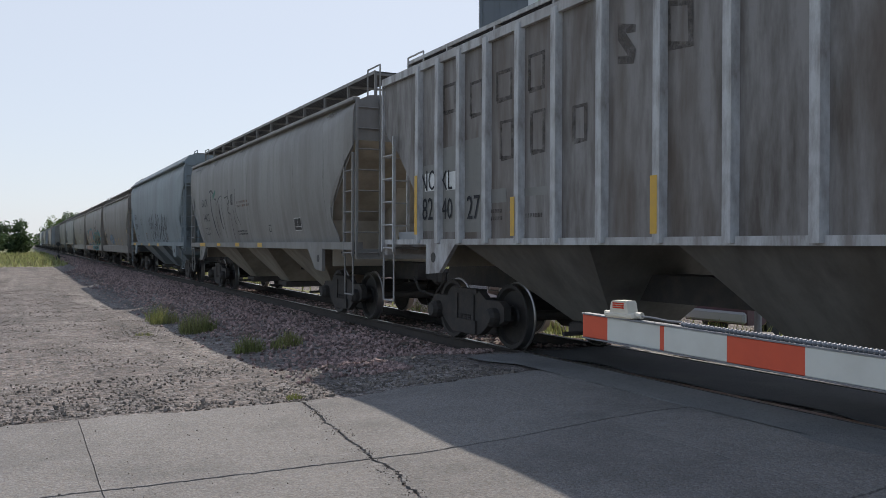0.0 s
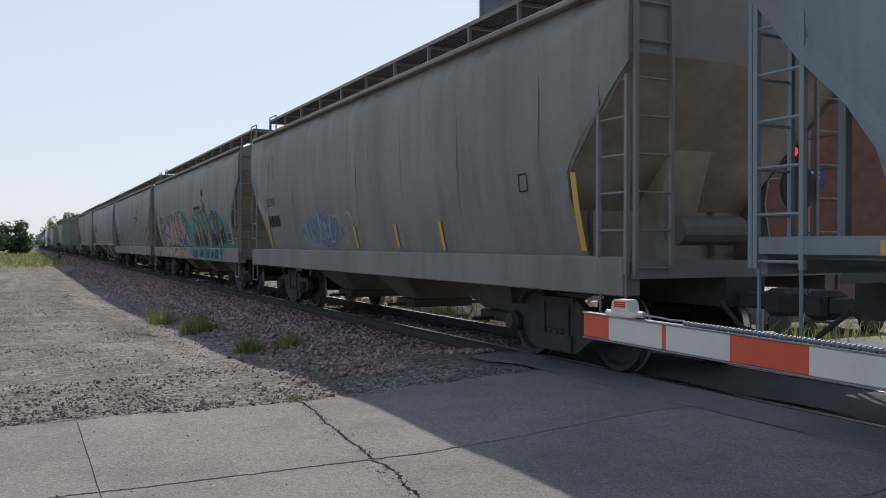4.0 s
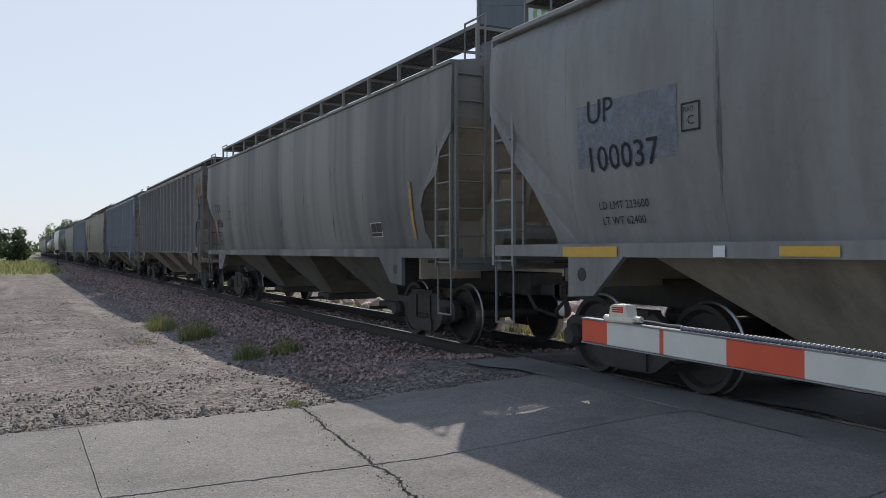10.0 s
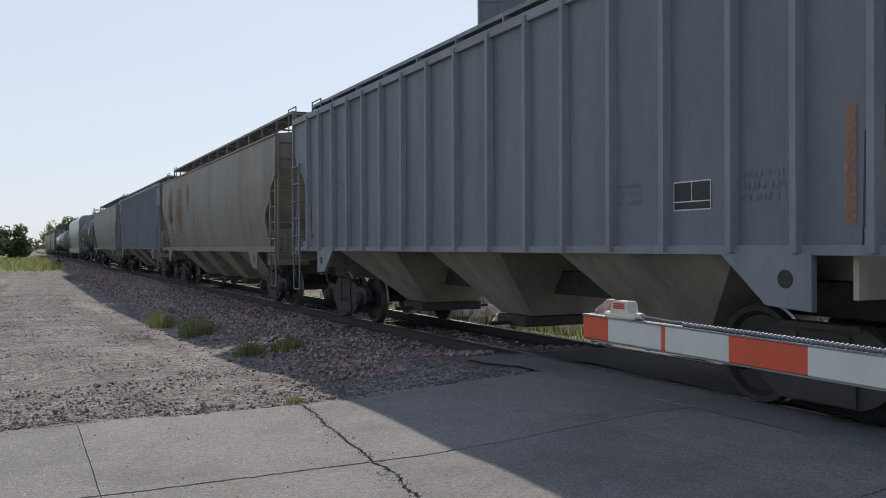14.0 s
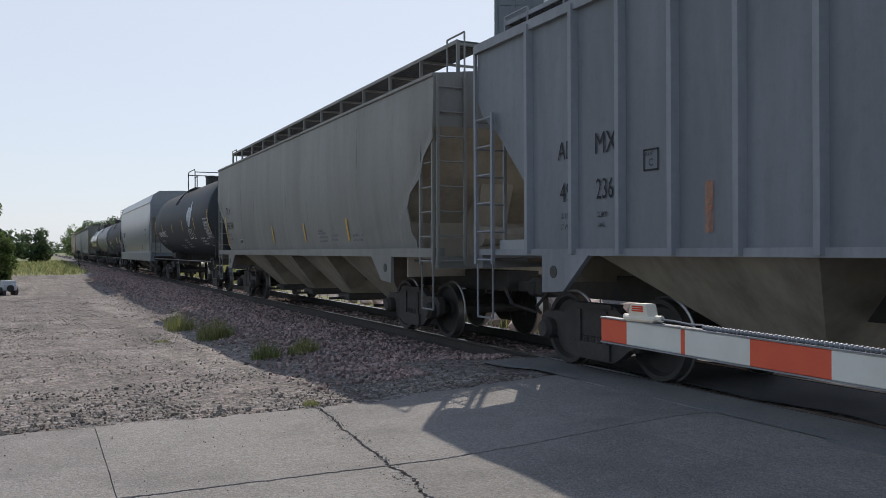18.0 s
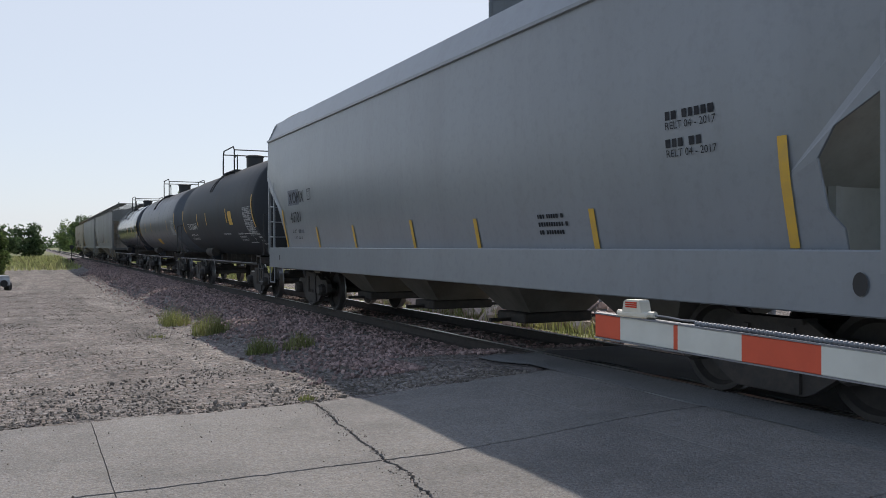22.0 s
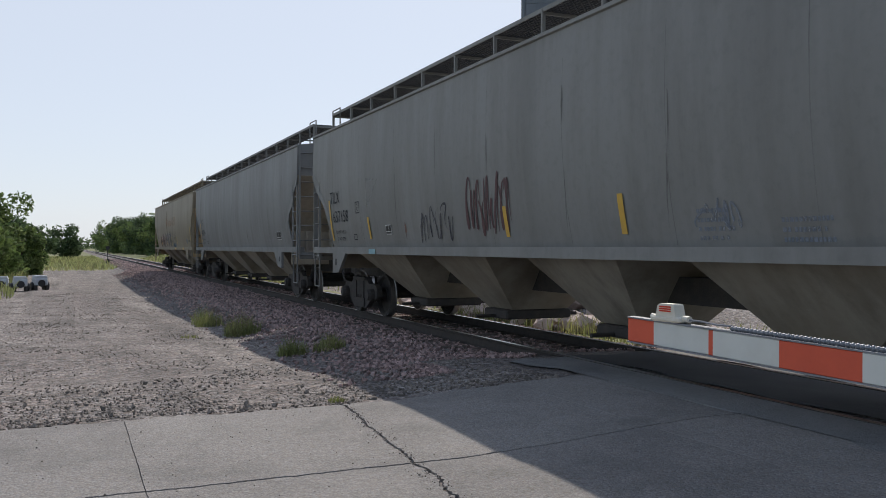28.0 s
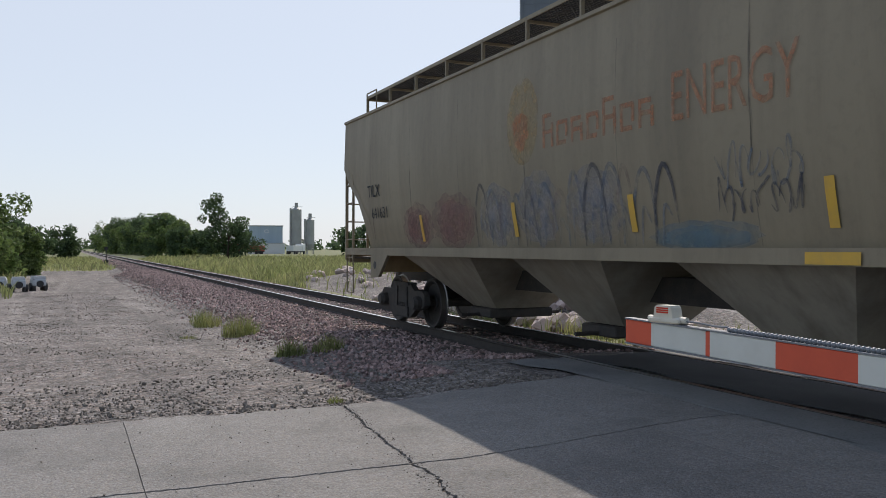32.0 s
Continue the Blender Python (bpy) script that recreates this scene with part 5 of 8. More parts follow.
def p(k, name, polys, m, lift=0.006, label="", skin=None, upright=False):
    """Shapes on a car's side; shapes that share corners are one part."""
    car, L, sk = H[k]
    groups = []
    for q in polys:
        keys = {(round(a, 4), round(z, 4)) for a, z in q}
        hit = None if name in JOINED else [g for g in groups if g[0] & keys]
        if name in JOINED:
            hit = groups[:1]
        if hit:
            hit[0][0].update(keys)
            hit[0][1].append(q)
        else:
            groups.append((keys, [q]))
    for _, qs in groups:
        tagged(on_side(car, L, skin or sk, name, qs, m, label, lift, upright), kind="stuff" if name in JOINED else "")


def strips(k, rows, m=M_YELLOW, lift=0.014):
    for r in rows:
        (a, z), (b, _), (_, t), _ = r
        a, b = ((a + b) / 2 - 0.05, (a + b) / 2 + 0.05) if b - a > 0.1 else (a, b)
        p(k, "reflector", [rect(a, z, b - a, t - z)], m, lift, upright=True)


def sill_strips(k, rows, m=M_YELLOW):
    for r in rows:
        p(k, "reflector", [r], m, 0.004, skin=SILL)


def small_print(k, a, z, wd, n, h=0.05, m=M_DARKLET, seed=1):
    p(k, "small_print", bars(a, z, wd, n, h, 0.045, seed), m, 0.008, upright=True)


def panel(k, r, m=M_BLACK, edge=M_WHITE):
    """A dark label panel with a pale frame and divisions."""
    (a, z), (b, _), (_, t), _ = r
    p(k, "label_panel", [r], edge, 0.006, upright=True)
    mid, low, g = a + (b - a) * 0.5, z + (t - z) * 0.28, 0.012
    p(k, "label_print", [rect(a + g, low + g, mid - a - 1.5 * g, t - low - 2 * g), rect(mid + g / 2, low + g, b - mid - 1.5 * g, t - low - 2 * g), rect(a + g, z + g, b - a - 2 * g, low - z - g)], m, 0.009)


def frame_box(k, r, m=M_DARKLET, line=0.018):
    (a, z), (b, _), (_, t), _ = r
    p(k, "stencil_frame", [rect(a, z, b - a, line), rect(a, t - line, b - a, line), rect(a, z, line, t - z), rect(b - line, z, line, t - z)], m, 0.008)


def plate_c(k, r, m=M_DARKLET):
    frame_box(k, r, m)
    (a, z), (b, _), (_, t), _ = r
    w(k, "C", a + (b - a) * 0.35, z + (t - z) * 0.22, (t - z) * 0.32, m)
    w(k, "PLATE", a + (b - a) * 0.15, z + (t - z) * 0.68, (t - z) * 0.17, m, 0.75)


def outline(poly, wd=0.05):
    return ribbon(list(poly) + [poly[0]], wd, wd, False)


def drips(k, n, seed, top=3.75):
    """Sheet seams, and grime that has run down beside some of them."""
    rnd = random.Random(seed)
    car, L, sk = H[k]
    a0, a1 = 1.7, L - 1.7
    for i in range(n):
        a = a0 + (a1 - a0) * i / (n - 1) + rnd.uniform(-0.08, 0.08)
        p(k, "weld_seam", [rect(a, 1.5, 0.012, top - 1.5)], G_SEAM, 0.003, upright=True)
        for _ in range(rnd.choice((0, 1, 1, 2))):
            z1 = rnd.uniform(2.3, top)
            z0 = max(1.55, z1 - rnd.uniform(0.4, 1.5))
            wd, s = rnd.uniform(0.02, 0.055), rnd.uniform(-0.02, 0.05)
            zs = [z1 + (z0 - z1) * u / 6 for u in range(7)]
            edge = [wd * q * rnd.uniform(0.8, 1.2) for q in (0.4, 0.8, 1.0, 0.95, 0.8, 0.5, 0.15)]
            p(k, "grime_run", [[(a + s, z) for z in zs] + [(a + s + e, z) for z, e in zip(zs[::-1], edge[::-1])]], G_DRIP, 0.004)


for i, k in enumerate("BCDEFGHKMTUV"):
    drips(k, 7 if k in "BCDEFG" else 9, 200 + i)

rr = random.Random(12)
for k in "BDEF":
    L = H[k][1]
    for i in range(7):
        a = rr.uniform(0.5, L - 1.5)
        p(k, "grime_patch", [blob(a, 3.86 + rr.uniform(0, 0.12), rr.uniform(0.3, 1.2), rr.uniform(0.08, 0.16), rr.randint(0, 99), 22, 0.6)], G_DRIP, 0.005)

# ribbed car at the head
for q in (rect(1.58, 2.27, 0.380, 0.27), rect(2.30, 2.25, 0.360, 0.26)):
    p("A", "stencil_patch", [q], M_WHITE, 0.004)
p("A", "number_patch", [rect(1.50, 1.67, 0.500, 0.99), rect(2.18, 1.65, 0.560, 1.22), rect(2.86, 1.64, 0.600, 1.27)], P_PALE, 0.003)
w("A", "NO", *(1.43, 2.28, 0.30), wide=0.8)
w("A", "KL", *(2.13, 2.26, 0.28), wide=0.8)
w("A", "82", *(1.50, 1.84, 0.33), wide=0.8)
w("A", "40", *(2.16, 1.84, 0.30), wide=0.8)
w("A", "27", *(2.93, 1.82, 0.32), wide=0.8)
for q in (rect(2.21, 3.37, 0.360, 0.38), rect(3.03, 3.22, 0.310, 0.44), rect(3.74, 3.32, 0.350, 0.35), rect(4.51, 3.33, 0.310, 0.41), rect(3.84, 2.57, 0.280, 0.46), rect(4.56, 2.58, 0.270, 0.48), rect(5.43, 2.62, 0.220, 0.38)):
    p("A", "faded_letter_block", outline(q, 0.07), G_WORN, 0.003, "worn letter-like block")
for q in ([(6.20, 3.75), (6.48, 3.68), (6.48, 3.60), (6.33, 3.62), (6.49, 3.43), (6.45, 3.29), (6.20, 3.33), (6.20, 3.41), (6.36, 3.39), (6.20, 3.58)],):
    p("A", "faded_letter_block", [q], G_WORN, 0.005)
p("A", "faded_letter_block", outline([(6.95, 3.36), (6.95, 3.76), (7.25, 3.71), (7.26, 3.32)], 0.09), G_WORN, 0.005)
for k, a, z, wd, h in (("K", 3.2, 1.6, 0.2, 1.3), ("H", 8.3, 1.8, 0.1, 0.45), ("H", 11.9, 1.7, 0.09, 0.55), ("U", 12.2, 1.6, 0.09, 0.5), ("T", 6.0, 1.6, 0.1, 0.4)):
    p(k, "rust_stain", [blob(a, z, wd, h, int(a * 10), 24, 0.45)], G_RUST, 0.003, "orange rust stain")
strips("A", [rect(1.37, 1.62, 0.130, 0.90), rect(4.20, 1.58, 0.130, 0.48), rect(6.79, 1.58, 0.130, 0.56)], lift=0.09)
small_print("A", *(3.58, 1.88), 0.3, 2, seed=3, m=G_WORN)
small_print("A", *(4.44, 1.80), 0.35, 1, seed=4, m=G_WORN)
p("A", "white_bar", [rect(4.38, 2.06, 0.520, 0.10), rect(3.58, 2.01, 0.400, 0.18)], P_PALE, 0.004)

# grey car with outlined graffiti
w("B", "GACX", *(2.04, 2.67, 0.24), wide=0.92)
w("B", "14612", *(2.18, 2.19, 0.24), wide=1.08)
w("B", "LD LMT 223700", *(2.27, 1.91, 0.08))
w("B", "LT WT 62300", *(2.29, 1.75, 0.08))
G_FAINT = mat("faded_black_spray", (0.03, 0.03, 0.045), 0.6, second=(0.07, 0.06, 0.08), scale=5, amount=0.5, thin=(0.25, 0.9))
for wd, line in ((0.09, [(3.45, 3.08), (3.51, 2.55), (3.80, 2.03), (4.12, 1.67)]), (0.06, [(3.17, 3.08), (3.51, 3.13), (3.85, 3.00)]), (0.035, [(3.92, 2.84), (4.18, 2.84), (4.31, 2.65)]),
                 (0.035, [(4.31, 2.65), (4.66, 2.85), (5.03, 2.91)]), (0.035, [(5.03, 2.91), (4.98, 2.54), (5.15, 2.09), (5.26, 1.60)]), (0.03, [(4.12, 2.35), (4.18, 2.14), (4.43, 1.70)]),
                 (0.11, [(4.67, 2.68), (4.65, 2.46), (4.79, 2.11), (4.96, 1.91)]), (0.04, [(5.42, 2.82), (5.84, 2.85)]), (0.04, [(5.88, 3.03), (5.84, 2.82), (6.07, 2.65)]),
                 (0.04, [(6.07, 2.65), (5.80, 2.62), (5.80, 2.39), (6.08, 2.35)]), (0.04, [(6.08, 2.35), (6.18, 1.94), (6.26, 1.59)]), (0.035, [(6.73, 3.02), (6.73, 2.39)]), (0.035, [(6.73, 2.39), (6.94, 2.16), (7.09, 2.08), (7.20, 1.90)]),
                 (0.03, [(6.40, 2.46), (6.50, 2.36), (6.55, 2.14), (6.74, 2.01)])):
    p("B", "graffiti_stroke", ribbon(line, wd, wd * 0.8), G_FAINT, 0.006, "black spray-painted stroke")
p("B", "graffiti_fill", [rect(6.22, 2.58, 0.250, 0.30)], G_FAINT, 0.006)
p("B", "graffiti_fill", [[(3.71, 2.97), (4.14, 3.15), (4.14, 3.01), (3.78, 2.82)]], mat("green_spray_paint", (0.03, 0.13, 0.09), 0.6), 0.006)
small_print("B", *(6.95, 2.59), 1.5, 2, 0.06, G_RUST, 5)
small_print("B", *(6.77, 1.81), 1.2, 2, 0.035, M_DARKLET, 6)
sill_strips("B", [rect(4.39, 1.41, 0.470, 0.08), rect(6.83, 1.40, 0.460, 0.10), rect(9.28, 1.39, 0.440, 0.11), rect(1.69, 1.39, 0.890, 0.11)])
frame_box("B", rect(10.07, 1.77, 0.180, 0.17))
panel("B", rect(12.24, 1.77, 0.500, 0.28))

# pale blue car with tags
w("C", "CAEX", *(1.56, 2.67, 0.28), wide=0.84)
w("C", "581989", *(1.62, 2.19, 0.28), wide=0.86)
w("C", "LD LMT 223600", *(2.02, 1.83, 0.08))
w("C", "LT WT 62400", *(2.06, 1.68, 0.08))
plate_c("C", rect(3.95, 2.40, 0.250, 0.26))
small_print("C", *(5.25, 1.91), 0.62, 4, 0.06, G_RUST, 7)
w("C", "WARNING", *(11.34, 1.88, 0.05), G_RUST)
frame_box("C", rect(11.31, 1.66, 0.410, 0.26), G_RUST)
small_print("C", *(11.38, 1.82), 0.5, 3, 0.045, G_RUST, 8)
for line in ([(7.34, 2.69), (7.62, 2.45), (7.90, 2.08), (8.13, 1.76), (8.32, 1.59), (8.48, 1.85), (8.52, 2.37), (8.47, 2.77)], [(7.53, 2.10), (7.74, 2.30), (7.89, 2.67), (8.00, 2.42), (8.19, 2.13), (8.32, 2.46), (8.47, 2.77), (8.67, 2.36), (8.85, 1.97), (8.96, 1.68), (9.09, 2.14), (8.95, 2.53), (8.81, 2.80)],
             [(9.09, 1.71), (9.27, 2.07), (9.49, 2.23), (9.69, 1.99), (9.62, 1.69), (9.43, 1.58), (9.22, 1.80), (9.33, 2.00), (9.43, 1.82)], [(9.38, 2.30), (9.62, 2.34), (9.86, 2.26), (9.93, 2.54), (9.87, 2.77), (9.84, 2.50), (9.95, 2.09), (9.90, 1.55)],
             [(9.95, 2.03), (10.21, 2.40), (10.44, 2.70), (10.65, 2.52), (10.61, 2.10), (10.38, 1.68), (10.17, 1.79), (10.11, 2.08)], [(10.46, 1.68), (10.65, 1.99), (10.80, 2.34)],
             [(10.77, 1.64), (10.95, 1.92), (11.19, 2.21), (11.46, 2.61), (11.57, 2.69), (11.46, 2.33), (11.13, 2.01), (10.93, 1.77), (11.13, 1.56), (11.39, 1.75), (11.64, 2.26), (11.79, 2.57), (11.64, 2.49), (11.52, 2.31)],
             [(10.86, 2.03), (11.19, 2.21), (11.46, 1.99), (11.71, 1.70), (11.97, 1.53), (12.16, 1.68), (12.05, 2.04), (11.76, 2.16), (11.52, 1.89), (11.33, 1.58)], [(12.02, 2.58), (12.10, 2.35), (12.18, 2.03), (12.26, 2.33), (12.40, 2.61), (12.42, 2.35), (12.46, 2.05), (12.60, 2.25), (12.83, 2.58)]):
    p("C", "graffiti_stroke", ribbon([(a - 0.8, z) for a, z in line], 0.065, 0.05), G_DARK, 0.006, "black spray-painted tag")
sill_strips("C", [rect(1.21, 1.39, 0.860, 0.11), rect(4.22, 1.39, 0.400, 0.09), rect(6.80, 1.38, 0.510, 0.10), rect(9.54, 1.36, 0.470, 0.12)])

# three like cars of one owner
for k in "DEF":
    frame_box(k, rect(13.2, 2.1, 0.2, 0.22))
w("D", "SDPX", *(1.56, 2.36, 0.20))
p("D", "number_bars", bars(*(1.67, 1.88), 0.9, 1, 0.26, 0.1, 4), M_DARKLET, 0.008)
strips("D", [rect(1.48, 1.38, 0.160, 0.90)])
p("D", "graffiti_fill", [blob(*(4.07, 1.38), 2.9, 0.75, 5), ], G_BLUE, 0.006, "faded blue and yellow graffiti")
p("D", "graffiti_stroke", scrawl(*(4.40, 1.41), 3.0, 0.75, 8, 8, 0.05), G_WHITE, 0.008)
strips("D", [rect(7.30, 1.39, 0.250, 0.41), rect(9.19, 1.40, 0.250, 0.40), rect(10.86, 1.38, 0.210, 0.43), rect(14.14, 1.39, 0.490, 0.87)])
G_GHOST = mat("faint_grey_spray", (0.13, 0.13, 0.13), 0.7, second=(0.17, 0.165, 0.16), scale=5, amount=0.6, thin=(0.0, 0.55))
p("D", "graffiti_stroke", scrawl(1.15, 2.95, 1.1, 0.9, 18, 4, 0.045), G_GHOST, 0.008, "faint grey spray loops")
w("E", "SDPX", *(1.76, 2.32, 0.25))
w("E", "96245", *(1.87, 1.84, 0.25))
w("E", "LD LMT 222700", *(1.95, 1.64, 0.06))
w("E", "LT WT 63300", *(1.96, 1.46, 0.08))
small_print("E", *(0.07, 3.35), 0.25, 4, 0.045, G_RUST, 101)
small_print("F", *(14.21, 2.22), 0.62, 3, 0.05, M_DARKLET, 102)
frame_box("F", rect(13.57, 1.43, 0.260, 0.11))
p("E", "graffiti_fill", [[(2.85, 1.18), (2.80, 2.01), (3.18, 2.43), (3.60, 2.66), (4.24, 2.57), (4.81, 2.67), (5.43, 2.55), (6.06, 2.70), (6.47, 2.74), (6.91, 2.73), (7.50, 2.60), (7.73, 2.65), (7.90, 2.44), (8.41, 2.18), (8.68, 2.11), (8.71, 1.33), (7.90, 1.36)]], G_TEAL, 0.010, "teal graffiti background")
G_FADE = mat("pink_to_peach_spray", (0.43, 0.32, 0.24), 0.6, second=(0.36, 0.25, 0.19), scale=3, amount=0.6, dust=(1.95, 2.6, (0.46, 0.17, 0.21)), thin=(0.8, 1))
G_SMOKE = mat("smoky_dark_spray", (0.06, 0.062, 0.055), 0.6, second=(0.12, 0.12, 0.09), scale=4, amount=0.8, thin=(0.15, 0.8))
for poly in ([(2.77, 2.23), (2.99, 2.09), (3.27, 2.08), (3.22, 2.36), (3.36, 2.59), (3.59, 2.34), (3.94, 2.25), (4.02, 2.09), (3.98, 1.91), (3.94, 1.71), (3.59, 1.74), (3.22, 1.89), (2.88, 1.88)], [(2.93, 1.61), (3.27, 1.84), (3.94, 1.71), (4.15, 1.38), (2.84, 1.34)], [(4.22, 2.42), (4.49, 2.57), (4.68, 2.64), (4.79, 2.42), (4.97, 2.24), (5.00, 1.87), (4.80, 1.43), (4.34, 1.40), (4.02, 1.64), (4.02, 2.04), (4.30, 2.07), (4.38, 2.33)], [(4.90, 2.45), (5.14, 2.63), (5.27, 2.41), (5.53, 2.22), (5.65, 2.34), (5.71, 2.11), (5.53, 2.01), (5.77, 1.96), (5.65, 1.77), (5.65, 1.58), (5.89, 1.43), (5.00, 1.39), (5.04, 1.87), (4.97, 2.20)], [(5.53, 2.39), (5.71, 2.62), (5.94, 2.65), (6.17, 2.48), (6.38, 2.21), (6.48, 2.03), (6.59, 1.85), (6.78, 1.66), (6.54, 1.54), (6.28, 1.65), (6.03, 1.91), (5.77, 2.03), (5.59, 1.96), (5.58, 2.23)], [(5.65, 1.81), (6.03, 1.91), (5.95, 1.58), (6.33, 1.57), (6.63, 1.37), (5.89, 1.37), (5.65, 1.58)], [(6.58, 2.64), (6.82, 2.62), (6.98, 2.73), (7.27, 2.50), (7.33, 2.22), (7.55, 2.14), (7.63, 1.96), (7.67, 1.83), (7.40, 1.72), (7.14, 1.60), (7.01, 1.57), (6.82, 1.77), (6.78, 1.91), (6.53, 2.02), (6.53, 2.33)], [(7.39, 2.28), (7.70, 2.28), (7.93, 2.46), (7.82, 2.30), (7.67, 2.10), (7.63, 1.96), (7.55, 2.13)], [(7.05, 1.50), (7.40, 1.66), (7.75, 1.83), (8.03, 1.80), (8.20, 1.58), (8.46, 1.37), (8.00, 1.36), (7.67, 1.62), (7.40, 1.56), (7.10, 1.41)]):
    p("E", "graffiti_fill", [poly], G_FADE, 0.014, "pink and peach graffiti letter")
    p("E", "graffiti_stroke", outline(poly, 0.045), G_DARK, 0.018)
p("E", "graffiti_fill", [[(6.96, 2.09), (7.07, 2.12), (7.14, 1.76), (7.19, 1.60), (7.03, 1.70)], [(7.93, 2.43), (7.94, 2.04), (7.71, 1.86), (7.65, 1.98), (7.82, 2.21)], [(3.45, 2.03), (3.59, 2.04), (3.81, 1.83), (3.64, 1.86)], [(3.27, 1.42), (3.45, 1.60), (3.98, 1.47), (4.11, 1.35)], [(5.88, 2.17), (6.08, 2.12), (6.19, 1.93), (6.03, 1.98)], [(6.00, 1.80), (6.33, 1.61), (6.06, 1.50), (5.95, 1.62)], [(6.53, 1.92), (6.65, 1.84), (6.66, 1.71)], [(7.43, 1.56), (7.69, 1.62), (7.82, 1.44), (8.00, 1.36), (7.60, 1.41)]], G_PURPLE, 0.022, "violet graffiti shade")
p("E", "graffiti_fill", [rect(2.44, 0.97, 3.590, 0.30), rect(6.03, 0.98, 2.690, 0.32)], G_PEACH, 0.008, skin=SILL)
p("E", "graffiti_fill", [[(4.11, 0.99), (4.46, 1.15), (4.80, 0.99)], [(5.00, 0.98), (5.21, 1.07), (5.41, 1.00)], [(5.47, 1.08), (5.59, 1.13), (5.84, 1.01)], [(5.95, 0.95), (6.23, 1.04), (6.54, 0.95)], [(7.06, 0.97), (7.29, 1.11), (7.44, 1.04), (7.44, 0.98)], [(7.60, 0.99), (7.62, 1.14), (7.78, 1.08), (7.93, 0.98)]], G_PURPLE, 0.013, skin=SILL)
for line in ([(3.12, 0.99), (3.51, 1.24), (3.69, 1.15)], [(5.34, 1.27), (5.28, 1.12), (5.47, 1.02)], [(5.72, 0.98), (5.95, 1.21), (6.33, 1.26), (6.59, 1.13)], [(6.64, 0.96), (6.88, 1.07), (7.01, 1.31)], [(7.19, 1.30), (7.40, 1.21), (7.44, 0.98)], [(8.33, 1.10), (8.46, 1.20), (8.50, 1.31)], [(7.86, 1.32), (7.95, 1.21), (7.82, 1.18)], [(8.03, 1.33), (8.20, 1.25), (8.24, 1.19)]):
    p("E", "graffiti_stroke", ribbon(line, 0.05, 0.04), G_DARK, 0.017, skin=SILL)
p("E", "graffiti_fill", [blob(*(1.59, 0.90), 1.3, 0.3, 41, 26, 0.3)], G_TEAL, 0.004, skin=SILL)
p("E", "graffiti_stroke", scrawl(*(1.73, 0.94), 1.1, 0.32, 42, 8, 0.03), G_DARK, 0.010, skin=SILL)
p("E", "graffiti_stroke", scrawl(*(1.13, 0.96), 0.3, 0.3, 43, 3, 0.025), G_DARK, 0.010, skin=SILL)
p("E", "graffiti_fill", [[(9.02, 1.20), (8.90, 2.05), (9.43, 2.36), (10.26, 2.36), (10.78, 2.32), (11.24, 2.44), (12.06, 2.31), (12.49, 2.54), (12.94, 2.53), (13.45, 2.44), (14.15, 2.15), (14.15, 1.32)]], G_TEAL, 0.004)
p("E", "graffiti_fill", [[(13.20, 1.37), (13.19, 2.26), (14.47, 2.15), (14.93, 1.68), (14.87, 1.38)]], G_TEAL, 0.004)
for poly in ([(9.30, 2.50), (9.62, 2.31), (10.01, 2.18), (10.26, 1.91), (10.42, 1.70), (10.26, 1.43), (10.01, 1.62), (9.80, 1.87), (9.58, 2.08)], [(10.26, 2.45), (10.42, 2.25), (10.68, 2.12), (10.80, 1.89), (11.07, 1.69), (11.29, 1.44), (10.97, 1.36), (10.71, 1.61), (10.48, 1.92), (10.19, 2.24)], [(11.06, 2.47), (11.12, 2.25), (11.36, 2.06), (11.63, 1.91), (11.68, 1.80), (11.50, 1.68), (11.20, 1.68), (10.97, 1.94), (10.83, 2.14), (10.94, 2.33)], [(11.70, 2.48), (11.83, 2.27), (12.01, 2.16), (12.13, 1.99), (12.10, 1.89), (12.22, 1.71), (12.27, 1.53), (12.06, 1.37), (11.83, 1.44), (11.68, 1.69), (11.72, 1.90), (11.62, 2.11), (11.57, 2.30)], [(12.28, 1.97), (12.41, 2.13), (12.66, 2.27), (12.89, 2.32), (13.02, 2.28), (13.03, 2.10), (12.95, 1.93), (12.98, 1.76), (12.74, 1.65), (12.54, 1.59), (12.33, 1.75)], [(12.33, 2.20), (12.37, 2.37), (12.54, 2.48), (12.78, 2.48), (13.00, 2.35), (12.89, 2.38), (12.70, 2.43), (12.54, 2.39), (12.43, 2.28)], [(13.40, 2.46), (13.28, 2.32), (13.23, 2.14), (13.28, 1.91), (13.39, 1.77), (13.25, 1.64), (13.11, 1.81), (13.06, 2.03), (13.04, 2.23), (13.15, 2.37)], [(13.79, 2.25), (13.76, 2.14), (13.91, 2.06), (14.15, 2.02), (14.01, 1.91), (13.79, 1.86), (13.55, 1.74), (13.45, 1.50), (13.25, 1.55), (13.20, 1.67), (13.42, 1.77), (13.64, 1.89), (13.50, 1.98), (13.55, 2.13)]):
    p("E", "graffiti_fill", [poly], G_OLIVE, 0.014, "olive graffiti letter")
    p("E", "graffiti_stroke", outline(poly, 0.055), G_DARK, 0.018)
rr = random.Random(8)
